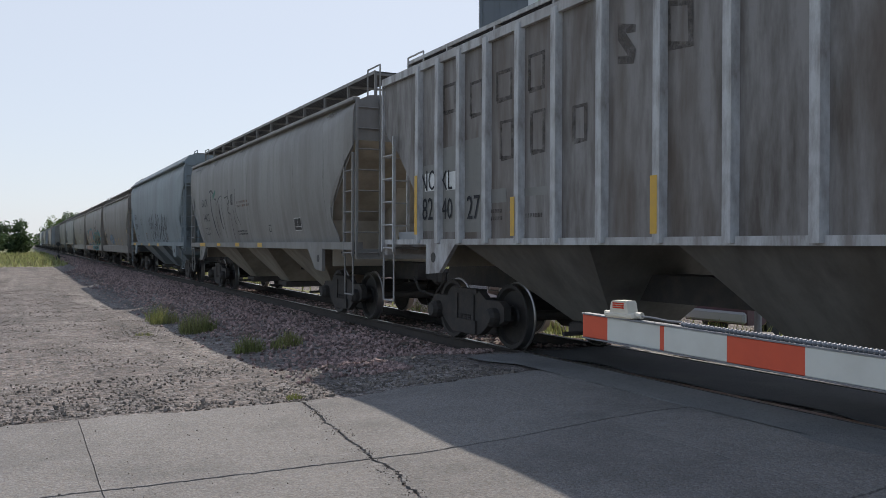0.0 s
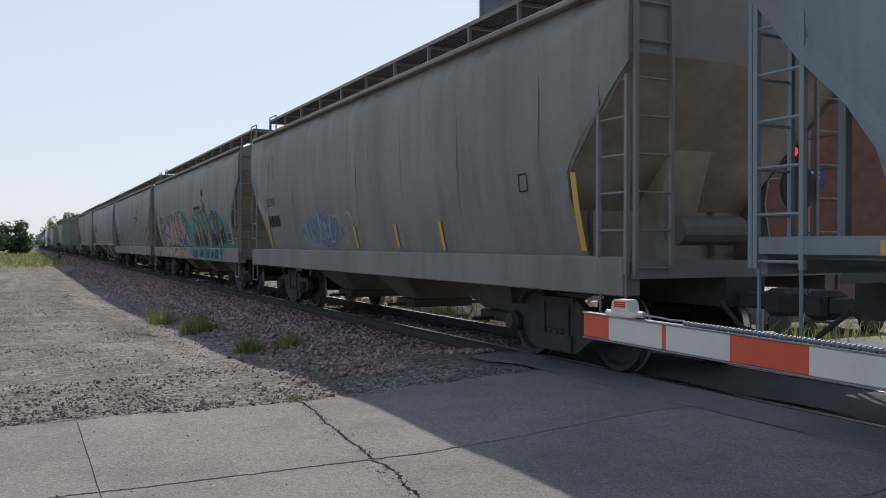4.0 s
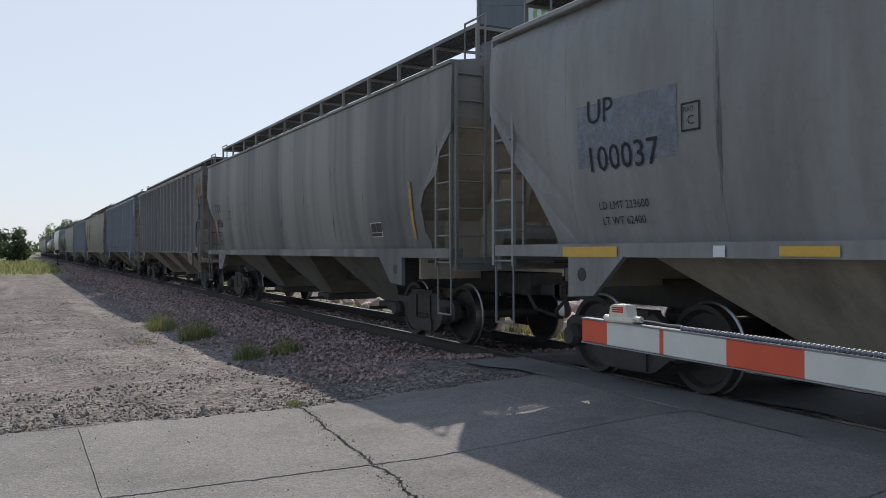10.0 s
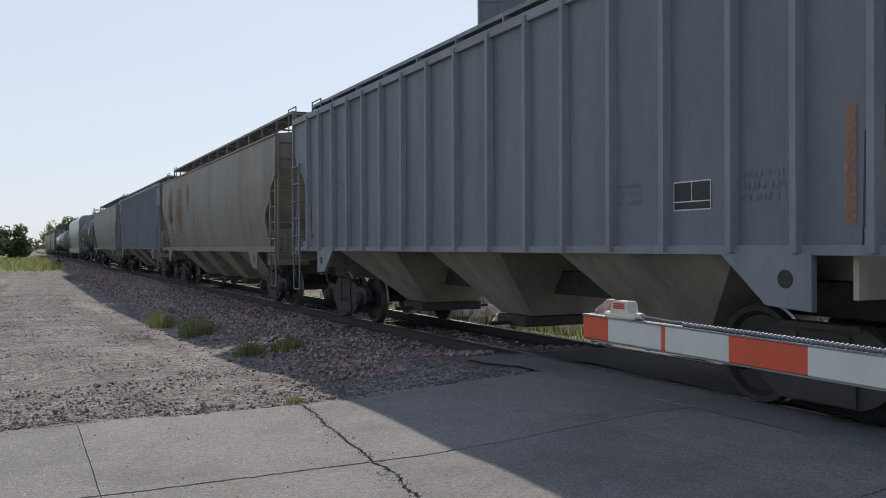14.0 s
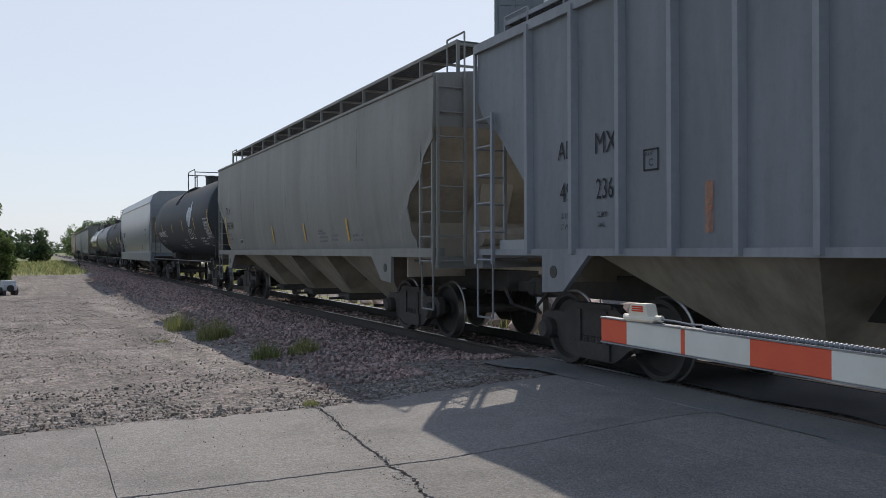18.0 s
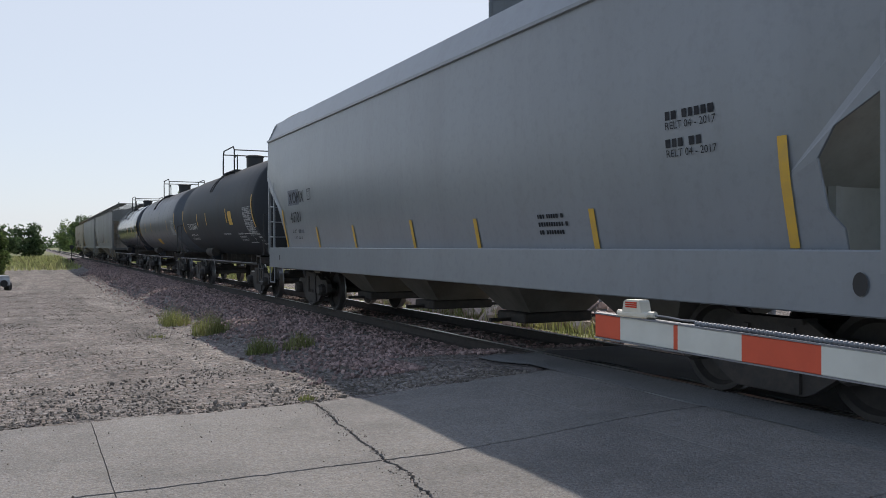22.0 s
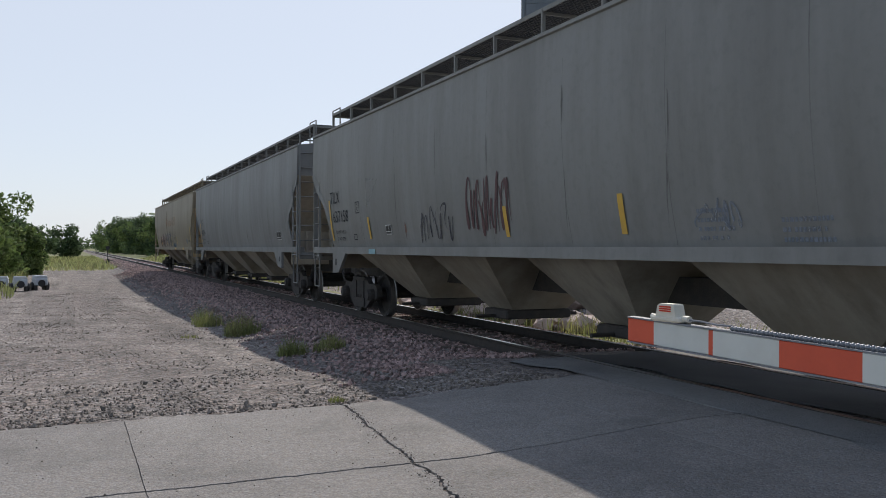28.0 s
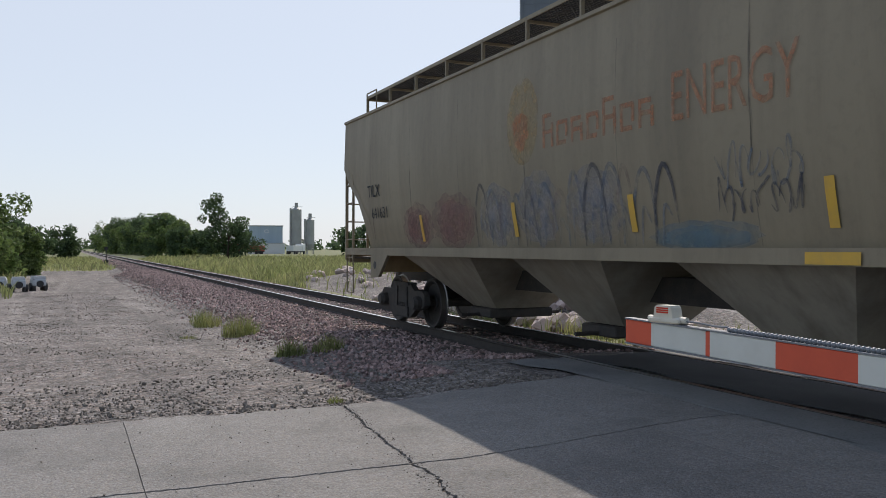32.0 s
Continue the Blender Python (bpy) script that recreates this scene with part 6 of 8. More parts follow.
for (a0, z0), (a1, z1), n in (((8.99, 1.35), (10.47, 1.61), 7), ((10.73, 1.35), (11.47, 1.57), 6), ((12.29, 1.36), (13.09, 1.76), 12), ((13.09, 1.37), (13.51, 1.55), 6), ((13.66, 1.44), (14.15, 1.52), 6)):
    for _ in range(n):
        wd = rr.uniform(0.3, 0.6)
        p("E", "graffiti_fill", [blob(rr.uniform(a0, max(a0, a1 - wd)), rr.uniform(z0, max(z0, z1 - wd * 0.9)), wd, wd * rr.uniform(0.8, 1.2), rr.randint(0, 999), 14, 0.35)], G_SMOKE, rr.uniform(0.0155, 0.0175), "dark smoky graffiti bubble")
p("E", "graffiti_fill", [[(12.73, 2.21), (12.87, 2.27), (12.96, 2.13), (12.91, 1.96), (12.78, 1.95), (12.70, 2.06)]], G_TEAL, 0.022)
for line in ([(9.34, 2.45), (10.05, 2.14), (10.42, 1.74)], [(10.29, 2.41), (10.71, 2.10), (11.26, 1.51)], [(11.09, 2.42), (11.15, 2.25), (11.63, 1.94)], [(11.70, 2.47), (11.83, 2.26), (12.10, 2.01)], [(12.33, 2.00), (12.70, 2.27), (13.00, 2.30)], [(13.32, 2.40), (13.16, 2.22), (13.11, 2.03)], [(13.78, 2.23), (13.72, 2.14), (13.76, 2.08), (14.00, 2.00)]):
    p("E", "graffiti_stroke", ribbon(line, 0.025, 0.02), G_WHITE, 0.022, "pale edge line")
p("E", "graffiti_fill", [rect(8.98, 1.06, 2.450, 0.22), rect(11.43, 0.95, 2.720, 0.35)], G_TEAL, 0.004, skin=SILL)
for (a0, z0), (a1, z1), n in (((9.47, 0.96), (10.62, 1.29), 7), ((10.74, 0.99), (11.48, 1.27), 6), ((11.53, 0.99), (12.51, 1.27), 9), ((12.51, 1.00), (13.09, 1.28), 7), ((13.09, 1.00), (13.81, 1.28), 9), ((14.00, 1.06), (14.15, 1.28), 3)):
    for _ in range(n):
        wd = rr.uniform(0.22, 0.4)
        p("E", "graffiti_fill", [blob(rr.uniform(a0, max(a0, a1 - wd)), rr.uniform(max(z0, 0.97), max(z0, z1 - wd * 0.9)), wd, wd * rr.uniform(0.8, 1.1), rr.randint(0, 999), 14, 0.35)], G_SMOKE, rr.uniform(0.011, 0.014), skin=SILL)
for k, t in (("E", 0), ("F", 1)):
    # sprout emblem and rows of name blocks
    (a, z), (b, c) = (((9.59, 2.63), (10.95, 2.62)), ((9.93, 2.76), (10.93, 2.77)))[t]
    p(k, "name_bars", bars(a, z, (1.3, 1.0)[t], 1, 0.11, 0.05, 9), M_DARKLET, 0.008, upright=True)
    for r, word in enumerate(("SOYBEAN", "PROCESSORS")[:1 + t]):
        reach = max(x for x, _ in letters(word, 0.16)[0])
        w(k, word, a + 0.02, z - 0.2 - r * 0.2, 0.16, M_DARKLET, wide=(1.5, 1.2)[t] / reach)
p("E", "sprout_emblem", [[(11.11, 2.95), (11.24, 2.90), (11.55, 2.72), (11.57, 2.55), (11.38, 2.46), (11.11, 2.55)]], G_MAROON, 0.008)
p("E", "sprout_emblem", [[(11.09, 2.99), (10.89, 3.13), (10.92, 3.29), (11.10, 3.27), (11.13, 3.01)], [(11.13, 3.01), (11.11, 3.26), (11.24, 3.31), (11.28, 3.07)], [(11.06, 2.98), (10.81, 2.92), (10.93, 2.88)]], M_DARKLET, 0.008)
p("F", "sprout_emblem", [[(11.04, 2.93), (11.21, 2.91), (11.39, 2.76), (11.38, 2.64), (11.13, 2.63)], [(10.95, 2.98), (10.88, 3.18), (11.02, 3.19), (11.04, 2.96)], [(11.04, 2.96), (11.04, 3.22), (11.15, 3.25), (11.15, 2.98)]], M_DARKLET, 0.008)
strips("E", [rect(10.06, 1.37, 0.200, 0.44), rect(11.80, 1.35, 0.160, 0.44), rect(13.53, 1.36, 0.140, 0.45), rect(5.16, 1.37, 0.160, 0.46), rect(6.77, 1.36, 0.170, 0.43), rect(8.51, 1.36, 0.160, 0.45), rect(15.03, 1.42, 0.280, 0.68)], lift=0.026)
strips("E", [rect(1.47, 1.40, 0.240, 0.82)], lift=0.026)
panel("E", rect(14.48, 1.48, 0.490, 0.32))
w("F", "SDPX", *(1.52, 2.32, 0.24))
w("F", "96021", *(1.63, 1.86, 0.24))
w("F", "LD LMT 222700", *(1.68, 1.62, 0.07))
w("F", "LT WT 63300", *(1.73, 1.47, 0.07))
plate_c("F", rect(4.01, 2.07, 0.260, 0.23))
strips("F", [rect(1.42, 1.40, 0.230, 0.88), rect(8.31, 1.36, 0.320, 0.49), rect(9.99, 1.35, 0.290, 0.50), rect(11.71, 1.34, 0.240, 0.50), rect(15.11, 1.52, 0.130, 0.72)])
strips("F", [rect(6.52, 1.37, 0.270, 0.48)], G_WHITE)
panel("F", rect(14.57, 1.48, 0.560, 0.28), M_DARKLET, G_PLATEG)
w("F", "EXW 10-8 H 8-9", *(14.43, 2.20, 0.05))
w("F", "EW 6-6 H 15-0", *(14.45, 2.09, 0.05))
w("F", "CU FT 5400", *(14.47, 2.00, 0.05))
w("F", "CAUTION", *(6.00, 1.46, 0.07))
p("F", "repaint_patch", [rect(8.34, 1.35, 0.360, 0.50), rect(6.64, 1.37, 0.330, 0.48)], P_LGREY, 0.004)
rr = random.Random(3)
dots = []
for _ in range(110):
    a, z = (8.60, 1.78)
    a, z, q = a + rr.gauss(0.05, 0.3), z + rr.gauss(0, 0.13), rr.uniform(0.004, 0.014)
    dots.append([(a - q, z), (a, z - q * 1.3), (a + q, z), (a, z + q * 1.1)])
p("F", "splatter", dots, M_DARKLET, 0.005, "dark mud splatter")
p("F", "repair_patch", [rect(14.25, 0.95, 0.390, 0.34)], P_LGREY, 0.003, skin=SILL)
frame_box("F", rect(13.66, 1.45, 0.230, 0.08))

# light grey car
p("G", "number_patch", [rect(1.90, 2.34, 1.550, 0.66)], G_PLATEG, 0.005)
w("G", "UP", *(2.07, 2.79, 0.25))
w("G", "100037", *(2.04, 2.29, 0.26))
w("G", "LD LMT 223600", *(2.22, 1.89, 0.08))
w("G", "LT WT 62400", *(2.26, 1.73, 0.08))
plate_c("G", rect(3.51, 2.54, 0.240, 0.26))
panel("G", rect(12.48, 1.72, 0.570, 0.33))
small_print("G", *(13.11, 2.77), 1.7, 2, 0.035, G_NAVY, 15)
small_print("G", *(13.26, 1.86), 0.6, 3, 0.04, G_PLATEG, 16)
p("G", "cyan_patch", [rect(13.92, 1.68, 0.200, 0.09)], mat("cyan_paint", (0.2, 0.42, 0.5), 0.6), 0.006)
sill_strips("G", [rect(14.21, 1.39, 0.950, 0.09), rect(11.40, 1.40, 0.410, 0.09), rect(9.25, 1.40, 0.440, 0.08), rect(6.98, 1.40, 0.470, 0.07), rect(4.62, 1.41, 0.560, 0.08), rect(1.62, 1.39, 0.950, 0.11)])
sill_strips("G", [rect(3.90, 1.40, 0.140, 0.10)], M_WHITE)

# streaked grey car
w("H", "TILX", *(1.22, 2.61, 0.25))
w("H", "55926", *(1.32, 2.17, 0.23))
frame_box("H", rect(3.03, 2.36, 0.250, 0.23))
frame_box("H", rect(1.59, 1.64, 0.270, 0.13))
small_print("H", *(1.37, 1.99), 0.7, 2, 0.045, M_DARKLET, 17)
panel("H", rect(13.85, 1.69, 0.490, 0.25))
G_WORNY = mat("worn_yellow_reflector", (0.50, 0.29, 0.08), 0.65, second=(0.32, 0.2, 0.1), scale=6, amount=0.7, thin=(0.5, 1.0))
strips("H", [rect(1.24, 1.63, 0.240, 0.90), rect(15.55, 1.63, 0.12, 0.90)], G_WORNY)

# ribbed cars
w("I", "AD", *(2.03, 2.52, 0.24), wide=0.8)
w("I", "MX", *(2.79, 2.49, 0.25), wide=0.8)
w("I", "71", *(2.09, 2.03, 0.25), wide=0.8)
w("I", "9", *(2.85, 2.02, 0.23), wide=0.8)
small_print("I", *(2.05, 1.86), 0.3, 2, 0.04, M_DARKLET, 18)
panel("I", rect(12.77, 1.70, 0.380, 0.31))
strips("I", [rect(4.97, 1.50, 0.140, 0.50), rect(7.64, 1.81, 0.130, 0.52)], G_ORANGE)
strips("I", [rect(14.59, 1.50, 0.180, 0.88)], G_ORANGE)
for word, a, z in (("AD", 2.12, 2.50), ("MX", 2.92, 2.50), ("23", 2.95, 2.03)):
    w("J", word, a, z, 0.21, G_NAVY, wide=0.72)
plate_c("J", rect(3.72, 2.24, 0.22, 0.22), G_NAVY)
panel("J", rect(12.20, 1.79, 0.480, 0.27))
small_print("J", *(11.37, 2.05), 0.45, 3, 0.04, G_NAVY, 19)
small_print("J", *(13.03, 2.04), 0.45, 3, 0.05, G_NAVY, 20)
strips("J", [rect(14.04, 1.62, 0.110, 0.89)], G_ORANGE)
G_STAIN = mat("soft_rust_stain", (0.36, 0.19, 0.09), 0.8, second=(0.27, 0.145, 0.075), scale=2.0, amount=0.8, stretch=(1, 1, 0.35), thin=(0.0, 0.34))
for q, (a, z, wd, h) in enumerate(((1.55, 2.05, 1.35, 2.0), (3.35, 1.85, 1.7, 2.15), (5.6, 2.6, 0.8, 1.3))):
    for r in range(3):
        f = 1 - 0.24 * r
        p("K", "rust_stain", [blob(a + wd * (1 - f) / 2, z + h * (1 - f) / 2, wd * f, h * f, 31 + 7 * q + r, 40, 0.22)], G_STAIN, 0.003 + 0.0006 * r, "orange-brown rust stain")
for q, (a, z, wd, h) in enumerate(((0.25, 2.6, 1.2, 1.5), (15.1, 2.7, 1.3, 1.45), (9.2, 1.7, 0.5, 1.6))):
    for r in range(3):
        f = 1 - 0.22 * r
        p("I", "rust_stain", [blob(a + wd * (1 - f) / 2, z + h * (1 - f) / 2, wd * f, h * f, 61 + 7 * q + r, 36, 0.25)], G_STAIN, 0.003 + 0.0006 * r, "orange-brown rust stain")
w("K", "5977", *(1.98, 1.95, 0.22))
p("K", "name_bars", bars(*(1.85, 2.44), 0.9, 1, 0.26, 0.1, 33), M_DARKLET, 0.008)
w("K", "LD LMT 224500", *(2.05, 1.73, 0.08))
w("K", "LT WT 61500", *(2.12, 1.60, 0.07))
strips("K", [rect(1.61, 1.74, 0.390, 0.18)])
plate_c("K", rect(4.54, 2.24, 0.260, 0.24))
panel("K", rect(1.70, 1.57, 0.270, 0.14))
sill_strips("K", [rect(3.79, 1.32, 0.430, 0.09)])
w("L", "AD", *(2.01, 2.50, 0.21), wide=0.8)
w("L", "MX", *(2.73, 2.50, 0.23), wide=0.8)
w("L", "49", *(2.05, 2.01, 0.22), wide=0.8)
w("L", "236", *(2.76, 2.01, 0.22), wide=0.66)
w("L", "LD LMT", *(2.07, 1.82, 0.06), wide=0.7)
w("L", "LT WT", *(2.07, 1.69, 0.06), wide=0.7)
w("L", "223800", *(2.78, 1.81, 0.06), wide=0.7)
w("L", "64400", *(2.80, 1.70, 0.05), wide=0.7)
plate_c("L", rect(3.56, 2.24, 0.230, 0.22))
panel("L", rect(12.79, 1.80, 0.450, 0.27))
small_print("L", *(13.59, 2.05), 0.35, 3, 0.045, M_DARKLET, 21)
strips("L", [rect(14.63, 1.64, 0.120, 0.93), rect(4.42, 1.61, 0.140, 0.47)], G_ORANGE)

# pale grey car
w("M", "TILX", *(1.38, 2.61, 0.22))
w("M", "540346", *(1.42, 2.15, 0.21))
w("M", "LD LMT 221700", *(1.47, 1.95, 0.06))
w("M", "LT WT 64300", *(1.52, 1.80, 0.07))
strips("M", [rect(1.16, 1.63, 0.250, 0.91), rect(9.92, 1.66, 0.190, 0.42), rect(7.02, 1.66, 0.210, 0.43), rect(12.91, 1.65, 0.170, 0.44)])
w("M", "WARNING", *(11.02, 1.86, 0.05), M_DARKLET)
small_print("M", *(11.04, 1.81), 0.6, 3, 0.04, G_PLATEG, 22)
small_print("M", *(11.93, 1.75), 0.4, 2, 0.04, G_PLATEG, 23)
small_print("M", *(13.25, 1.73), 0.6, 2, 0.05, G_PLATEG, 24)
panel("M", rect(3.08, 1.64, 0.400, 0.16))

# black tank with the leaf
LEAF = [(11.43, 2.44), (11.31, 2.72), (11.26, 2.95), (11.58, 3.26), (12.03, 3.48), (12.50, 3.09), (12.37, 2.83), (11.81, 2.45)]
p("N", "leaf_emblem", [LEAF[0:4] + [(12.07, 3.17)], [LEAF[0], (12.07, 3.17), LEAF[4], LEAF[5], LEAF[6], LEAF[7]]], mat("leaf_white", (0.55, 0.58, 0.62), 0.5, second=(0.3, 0.35, 0.42), scale=1.0, amount=0.6), 0.006, "white leaf emblem")
p("N", "leaf_emblem", ribbon([LEAF[0], (11.72, 2.80), (12.02, 3.21)], 0.05, 0.03) + ribbon([(11.62, 2.50), (11.92, 2.80), (12.05, 3.17)], 0.03, 0.02), M_BLACK, 0.012)
for a in ([(10.89, 1.97), (11.33, 2.37), (11.47, 2.37), (11.37, 1.98)], [(11.43, 1.98), (11.67, 2.36), (11.93, 2.29), (11.78, 2.03)], [(11.84, 1.98), (12.08, 2.37), (12.14, 2.16), (12.38, 2.37), (12.26, 1.97)]):
    p("N", "emblem_block", outline(a, 0.035), M_WHITE, 0.008)
w("N", "ADMX 28770", *(2.12, 2.18, 0.235), M_WHITE, wide=1.06)
w("N", "LD LMT 208800 LB  94700 KG", *(2.07, 1.94, 0.06), M_WHITE)
w("N", "LT WT  77200 LB  35000 KG", *(2.04, 1.82, 0.06), M_WHITE)
strips("N", [rect(15.80, 2.10, 0.477, 0.87), rect(12.84, 2.31, 0.204, 0.46), rect(9.81, 2.31, 0.261, 0.44)])
strips("N", [rect(6.72, 2.30, 0.308, 0.43), rect(3.43, 2.31, 0.376, 0.44)])
plate_c("N", rect(4.22, 2.16, 0.483, 0.25), M_WHITE)
strips("N", [rect(0.93, 2.10, 0.375, 0.90)])
frame_box("N", rect(14.49, 1.67, 0.583, 0.28), M_WHITE)
p("N", "table_print", bars(*(15.01, 2.62), 1.0, 1, 0.055, 0.02, 40), M_FAINTW, 0.008)
(ta, tz) = (14.98, 2.62)
p("N", "table_print", [rect(ta, tz - 0.08 - 0.1 * r, 1.0, 0.012) for r in range(7)] + [rect(ta + 0.17 * c, tz - 0.68, 0.012, 0.6) for c in range(7)], M_FAINTW, 0.008)
p("N", "table_print", bars(ta + 0.04, tz - 0.15, 0.9, 6, 0.05, 0.05, 44), M_FAINTW, 0.007)
small_print("N", *(13.19, 1.92), 0.9, 3, 0.06, M_FAINTW, 45)
small_print("N", *(9.16, 1.91), 0.9, 4, 0.05, M_FAINTW, 46)
small_print("N", *(7.00, 1.68), 1.3, 2, 0.045, M_FAINTW, 47)

# clean white car
p("O", "number_patch", [rect(1.87, 2.40, 0.880, 0.35)], G_NAVY, 0.005)
w("O", "XOMX", *(1.97, 2.44, 0.26))
w("O", "40701", *(2.00, 2.00, 0.24))
w("O", "LD LMT       LB", *(2.04, 1.77, 0.07))
w("O", "LT WT  67600 LB", *(2.11, 1.62, 0.06))
p("O", "blot", [rect(2.51, 1.75, 0.440, 0.08)], G_NAVY, 0.009)
plate_c("O", rect(3.41, 2.47, 0.240, 0.24))
strips("O", [rect(1.28, 1.43, 0.240, 0.90), rect(3.84, 1.42, 0.170, 0.44), rect(6.14, 1.41, 0.120, 0.44), rect(8.80, 1.41, 0.330, 0.46), rect(11.04, 1.41, 0.250, 0.42), rect(13.78, 1.42, 0.210, 0.44), rect(16.43, 1.43, 0.220, 0.91)])
w("O", "RELT 04 - 2017", *(15.10, 2.55, 0.07))
w("O", "RELT 04 - 2017", *(15.11, 2.29, 0.07))
small_print("O", *(15.10, 2.64), 0.62, 1, 0.08, M_DARKLET, 50)
small_print("O", *(15.10, 2.38), 0.62, 1, 0.08, M_DARKLET, 51)
small_print("O", *(12.76, 1.78), 0.6, 3, 0.05, M_DARKLET, 52)
p("O", "oval_hole", [blob(*(17.14, 1.08), 0.13, 0.18, 3, 16, 0.02)], M_BLACK, 0.005, skin=SILL)
p("O", "oval_hole", [blob(*(1.11, 1.11), 0.07, 0.14, 3, 16, 0.02)], M_BLACK, 0.005, skin=SILL)

car, L, _ = H["O"]
for e in (-1, 1):
    for x in (-1.56, 1.56):
        g = Geo().pipe([(x, e * (L / 2 - 0.03), 1.3), (x, e * (L / 2 - 0.03), 4.12), (x * 0.9, e * (L / 2 - 0.10), 4.5), (x * 0.72, e * (L / 2 - 0.32), 4.7)], 0.024, 6)
        part("corner_handrail", g, P_LGREY, car)
    g = Geo().box(-1.1, 1.1, *sorted((e * (L / 2 - 0.1), e * (L / 2 - 1.3))), 4.68, 4.74)
    part("roof_platform", g, P_DUST, car)

# tanks
w("P", "TILX 200643", *(1.95, 2.09, 0.23), M_WHITE)
w("P", "LD LMT 223100 LB  101150 KG", *(1.95, 1.85, 0.07), M_WHITE)
w("P", "LT WT  62900 LB  28550 KG", *(1.92, 1.71, 0.07), M_WHITE)
strips("P", [rect(12.71, 1.99, 0.323, 0.91), rect(9.22, 2.19, 0.250, 0.45), rect(0.84, 1.98, 0.327, 0.90), rect(4.10, 2.19, 0.152, 0.45)])
(a, z) = (9.60, 2.12)
p("P", "yellow_square", [rect(a, z, 0.5, 0.42)], M_YELLOW, 0.006)
strips("P", [rect(5.74, 2.19, 0.336, 0.44)])
(ta, tz) = (11.70, 2.57)
p("P", "table_print", [rect(ta, tz - 0.1 * r, 1.05, 0.012) for r in range(9)] + [rect(ta + 0.15 * c, tz - 0.8, 0.012, 0.8) for c in range(8)], M_FAINTW, 0.008)
p("P", "table_print", bars(ta + 0.03, tz - 0.07, 0.98, 8, 0.045, 0.055, 60), M_FAINTW, 0.007)
frame_box("P", rect(11.01, 1.56, 0.922, 0.28), M_WHITE)
small_print("P", *(8.11, 1.83), 1.2, 1, 0.05, M_FAINTW, 61)
small_print("P", *(10.20, 1.81), 0.8, 3, 0.05, M_FAINTW, 62)
small_print("P", *(12.09, 1.93), 0.45, 2, 0.06, M_FAINTW, 63)
small_print("P", *(12.48, 1.78), 0.4, 4, 0.05, M_FAINTW, 64)
w("Q", "SHQX 215323", *(1.82, 1.77, 0.20), G_PLATEG)
strips("Q", [rect(3.29, 2.21, 0.207, 0.45), rect(5.75, 2.19, 0.186, 0.45), rect(13.55, 2.02, 0.260, 0.88), rect(11.26, 2.19, 0.179, 0.44), rect(0.71, 2.01, 0.415, 0.88)])
p("Q", "yellow_patch", [rect(6.78, 1.56, 0.958, 0.28)], M_YELLOW, 0.006, "worn yellow patch")
(ta, tz) = (12.50, 2.60)
p("Q", "table_print", [rect(ta, tz - 0.09 * r, 1.1, 0.012) for r in range(8)] + [rect(ta + 0.157 * c, tz - 0.63, 0.012, 0.63) for c in range(8)], M_FAINTW, 0.006)
p("Q", "table_print", bars(ta + 0.03, tz - 0.07, 1.0, 7, 0.04, 0.05, 70), M_FAINTW, 0.007)
small_print("Q", *(10.92, 1.99), 0.4, 2, 0.05, G_PLATEG, 71)
p("R", "name_bars", bars(*(0.69, 2.10), 1.5, 1, 0.22, 0.1, 72), G_PLATEG, 0.006)
p("R", "table_print", bars(*(12.26, 2.33), 0.8, 6, 0.06, 0.05, 73), G_PLATEG, 0.006)
strips("R", [rect(13.26, 1.94, 0.591, 1.02), rect(10.59, 2.28, 0.354, 0.39), rect(8.19, 2.35, 0.313, 0.37)])

# last three cars
w("T", "TILX", *(1.50, 2.45, 0.26), wide=0.9)
w("T", "637158", *(1.65, 2.03, 0.25))
w("T", "LD LMT 218200", *(1.79, 1.78, 0.07))
w("T", "LT WT 67800", *(1.83, 1.63, 0.07))
plate_c("T", rect(3.28, 2.18, 0.260, 0.24))
strips("T", [rect(1.33, 1.63, 0.260, 0.90), rect(4.02, 1.64, 0.140, 0.44), rect(9.79, 1.62, 0.190, 0.42), rect(12.45, 1.62, 0.220, 0.44)])
p("T", "graffiti_stroke", scrawl(*(6.75, 1.56), 1.35, 0.62, 81, 7, 0.035), G_DARK, 0.008, "thin black spray tag")
p("T", "graffiti_stroke", scrawl(*(8.61, 1.57), 1.4, 0.95, 82, 9, 0.05), G_MAROON, 0.008, "dark red spray tag")
p("T", "graffiti_stroke", scrawl(*(13.72, 1.65), 0.6, 0.3, 83, 5, 0.03), G_PLATEG, 0.008)
p("T", "faded_mark", outline([(4.00, 2.29), (4.03, 2.83), (4.70, 2.79)], 0.07), mat("ghost_white_spray", (0.4, 0.4, 0.39), 0.65, thin=(0.0, 0.35)), 0.004)
p("T", "cyan_patch", [rect(4.23, 1.35, 0.380, 0.09)], mat("faded_cyan_paint", (0.25, 0.42, 0.46), 0.6), 0.004, skin=SILL)
small_print("T", *(13.76, 1.80), 0.5, 4, 0.04, G_PLATEG, 84)
small_print("T", *(14.81, 1.69), 0.6, 3, 0.04, G_PLATEG, 85)
frame_box("T", rect(3.02, 1.63, 0.220, 0.12))
panel("T", rect(5.04, 1.72, 0.290, 0.18))
w("U", "TILX", *(1.66, 2.45, 0.26), wide=0.84)
w("U", "648386", *(1.73, 2.00, 0.25), wide=0.99)
w("U", "LD LMT 217300", *(1.86, 1.78, 0.07))
w("U", "LT WT 68700", *(1.91, 1.63, 0.07))
strips("U", [rect(1.48, 1.64, 0.220, 0.89)])
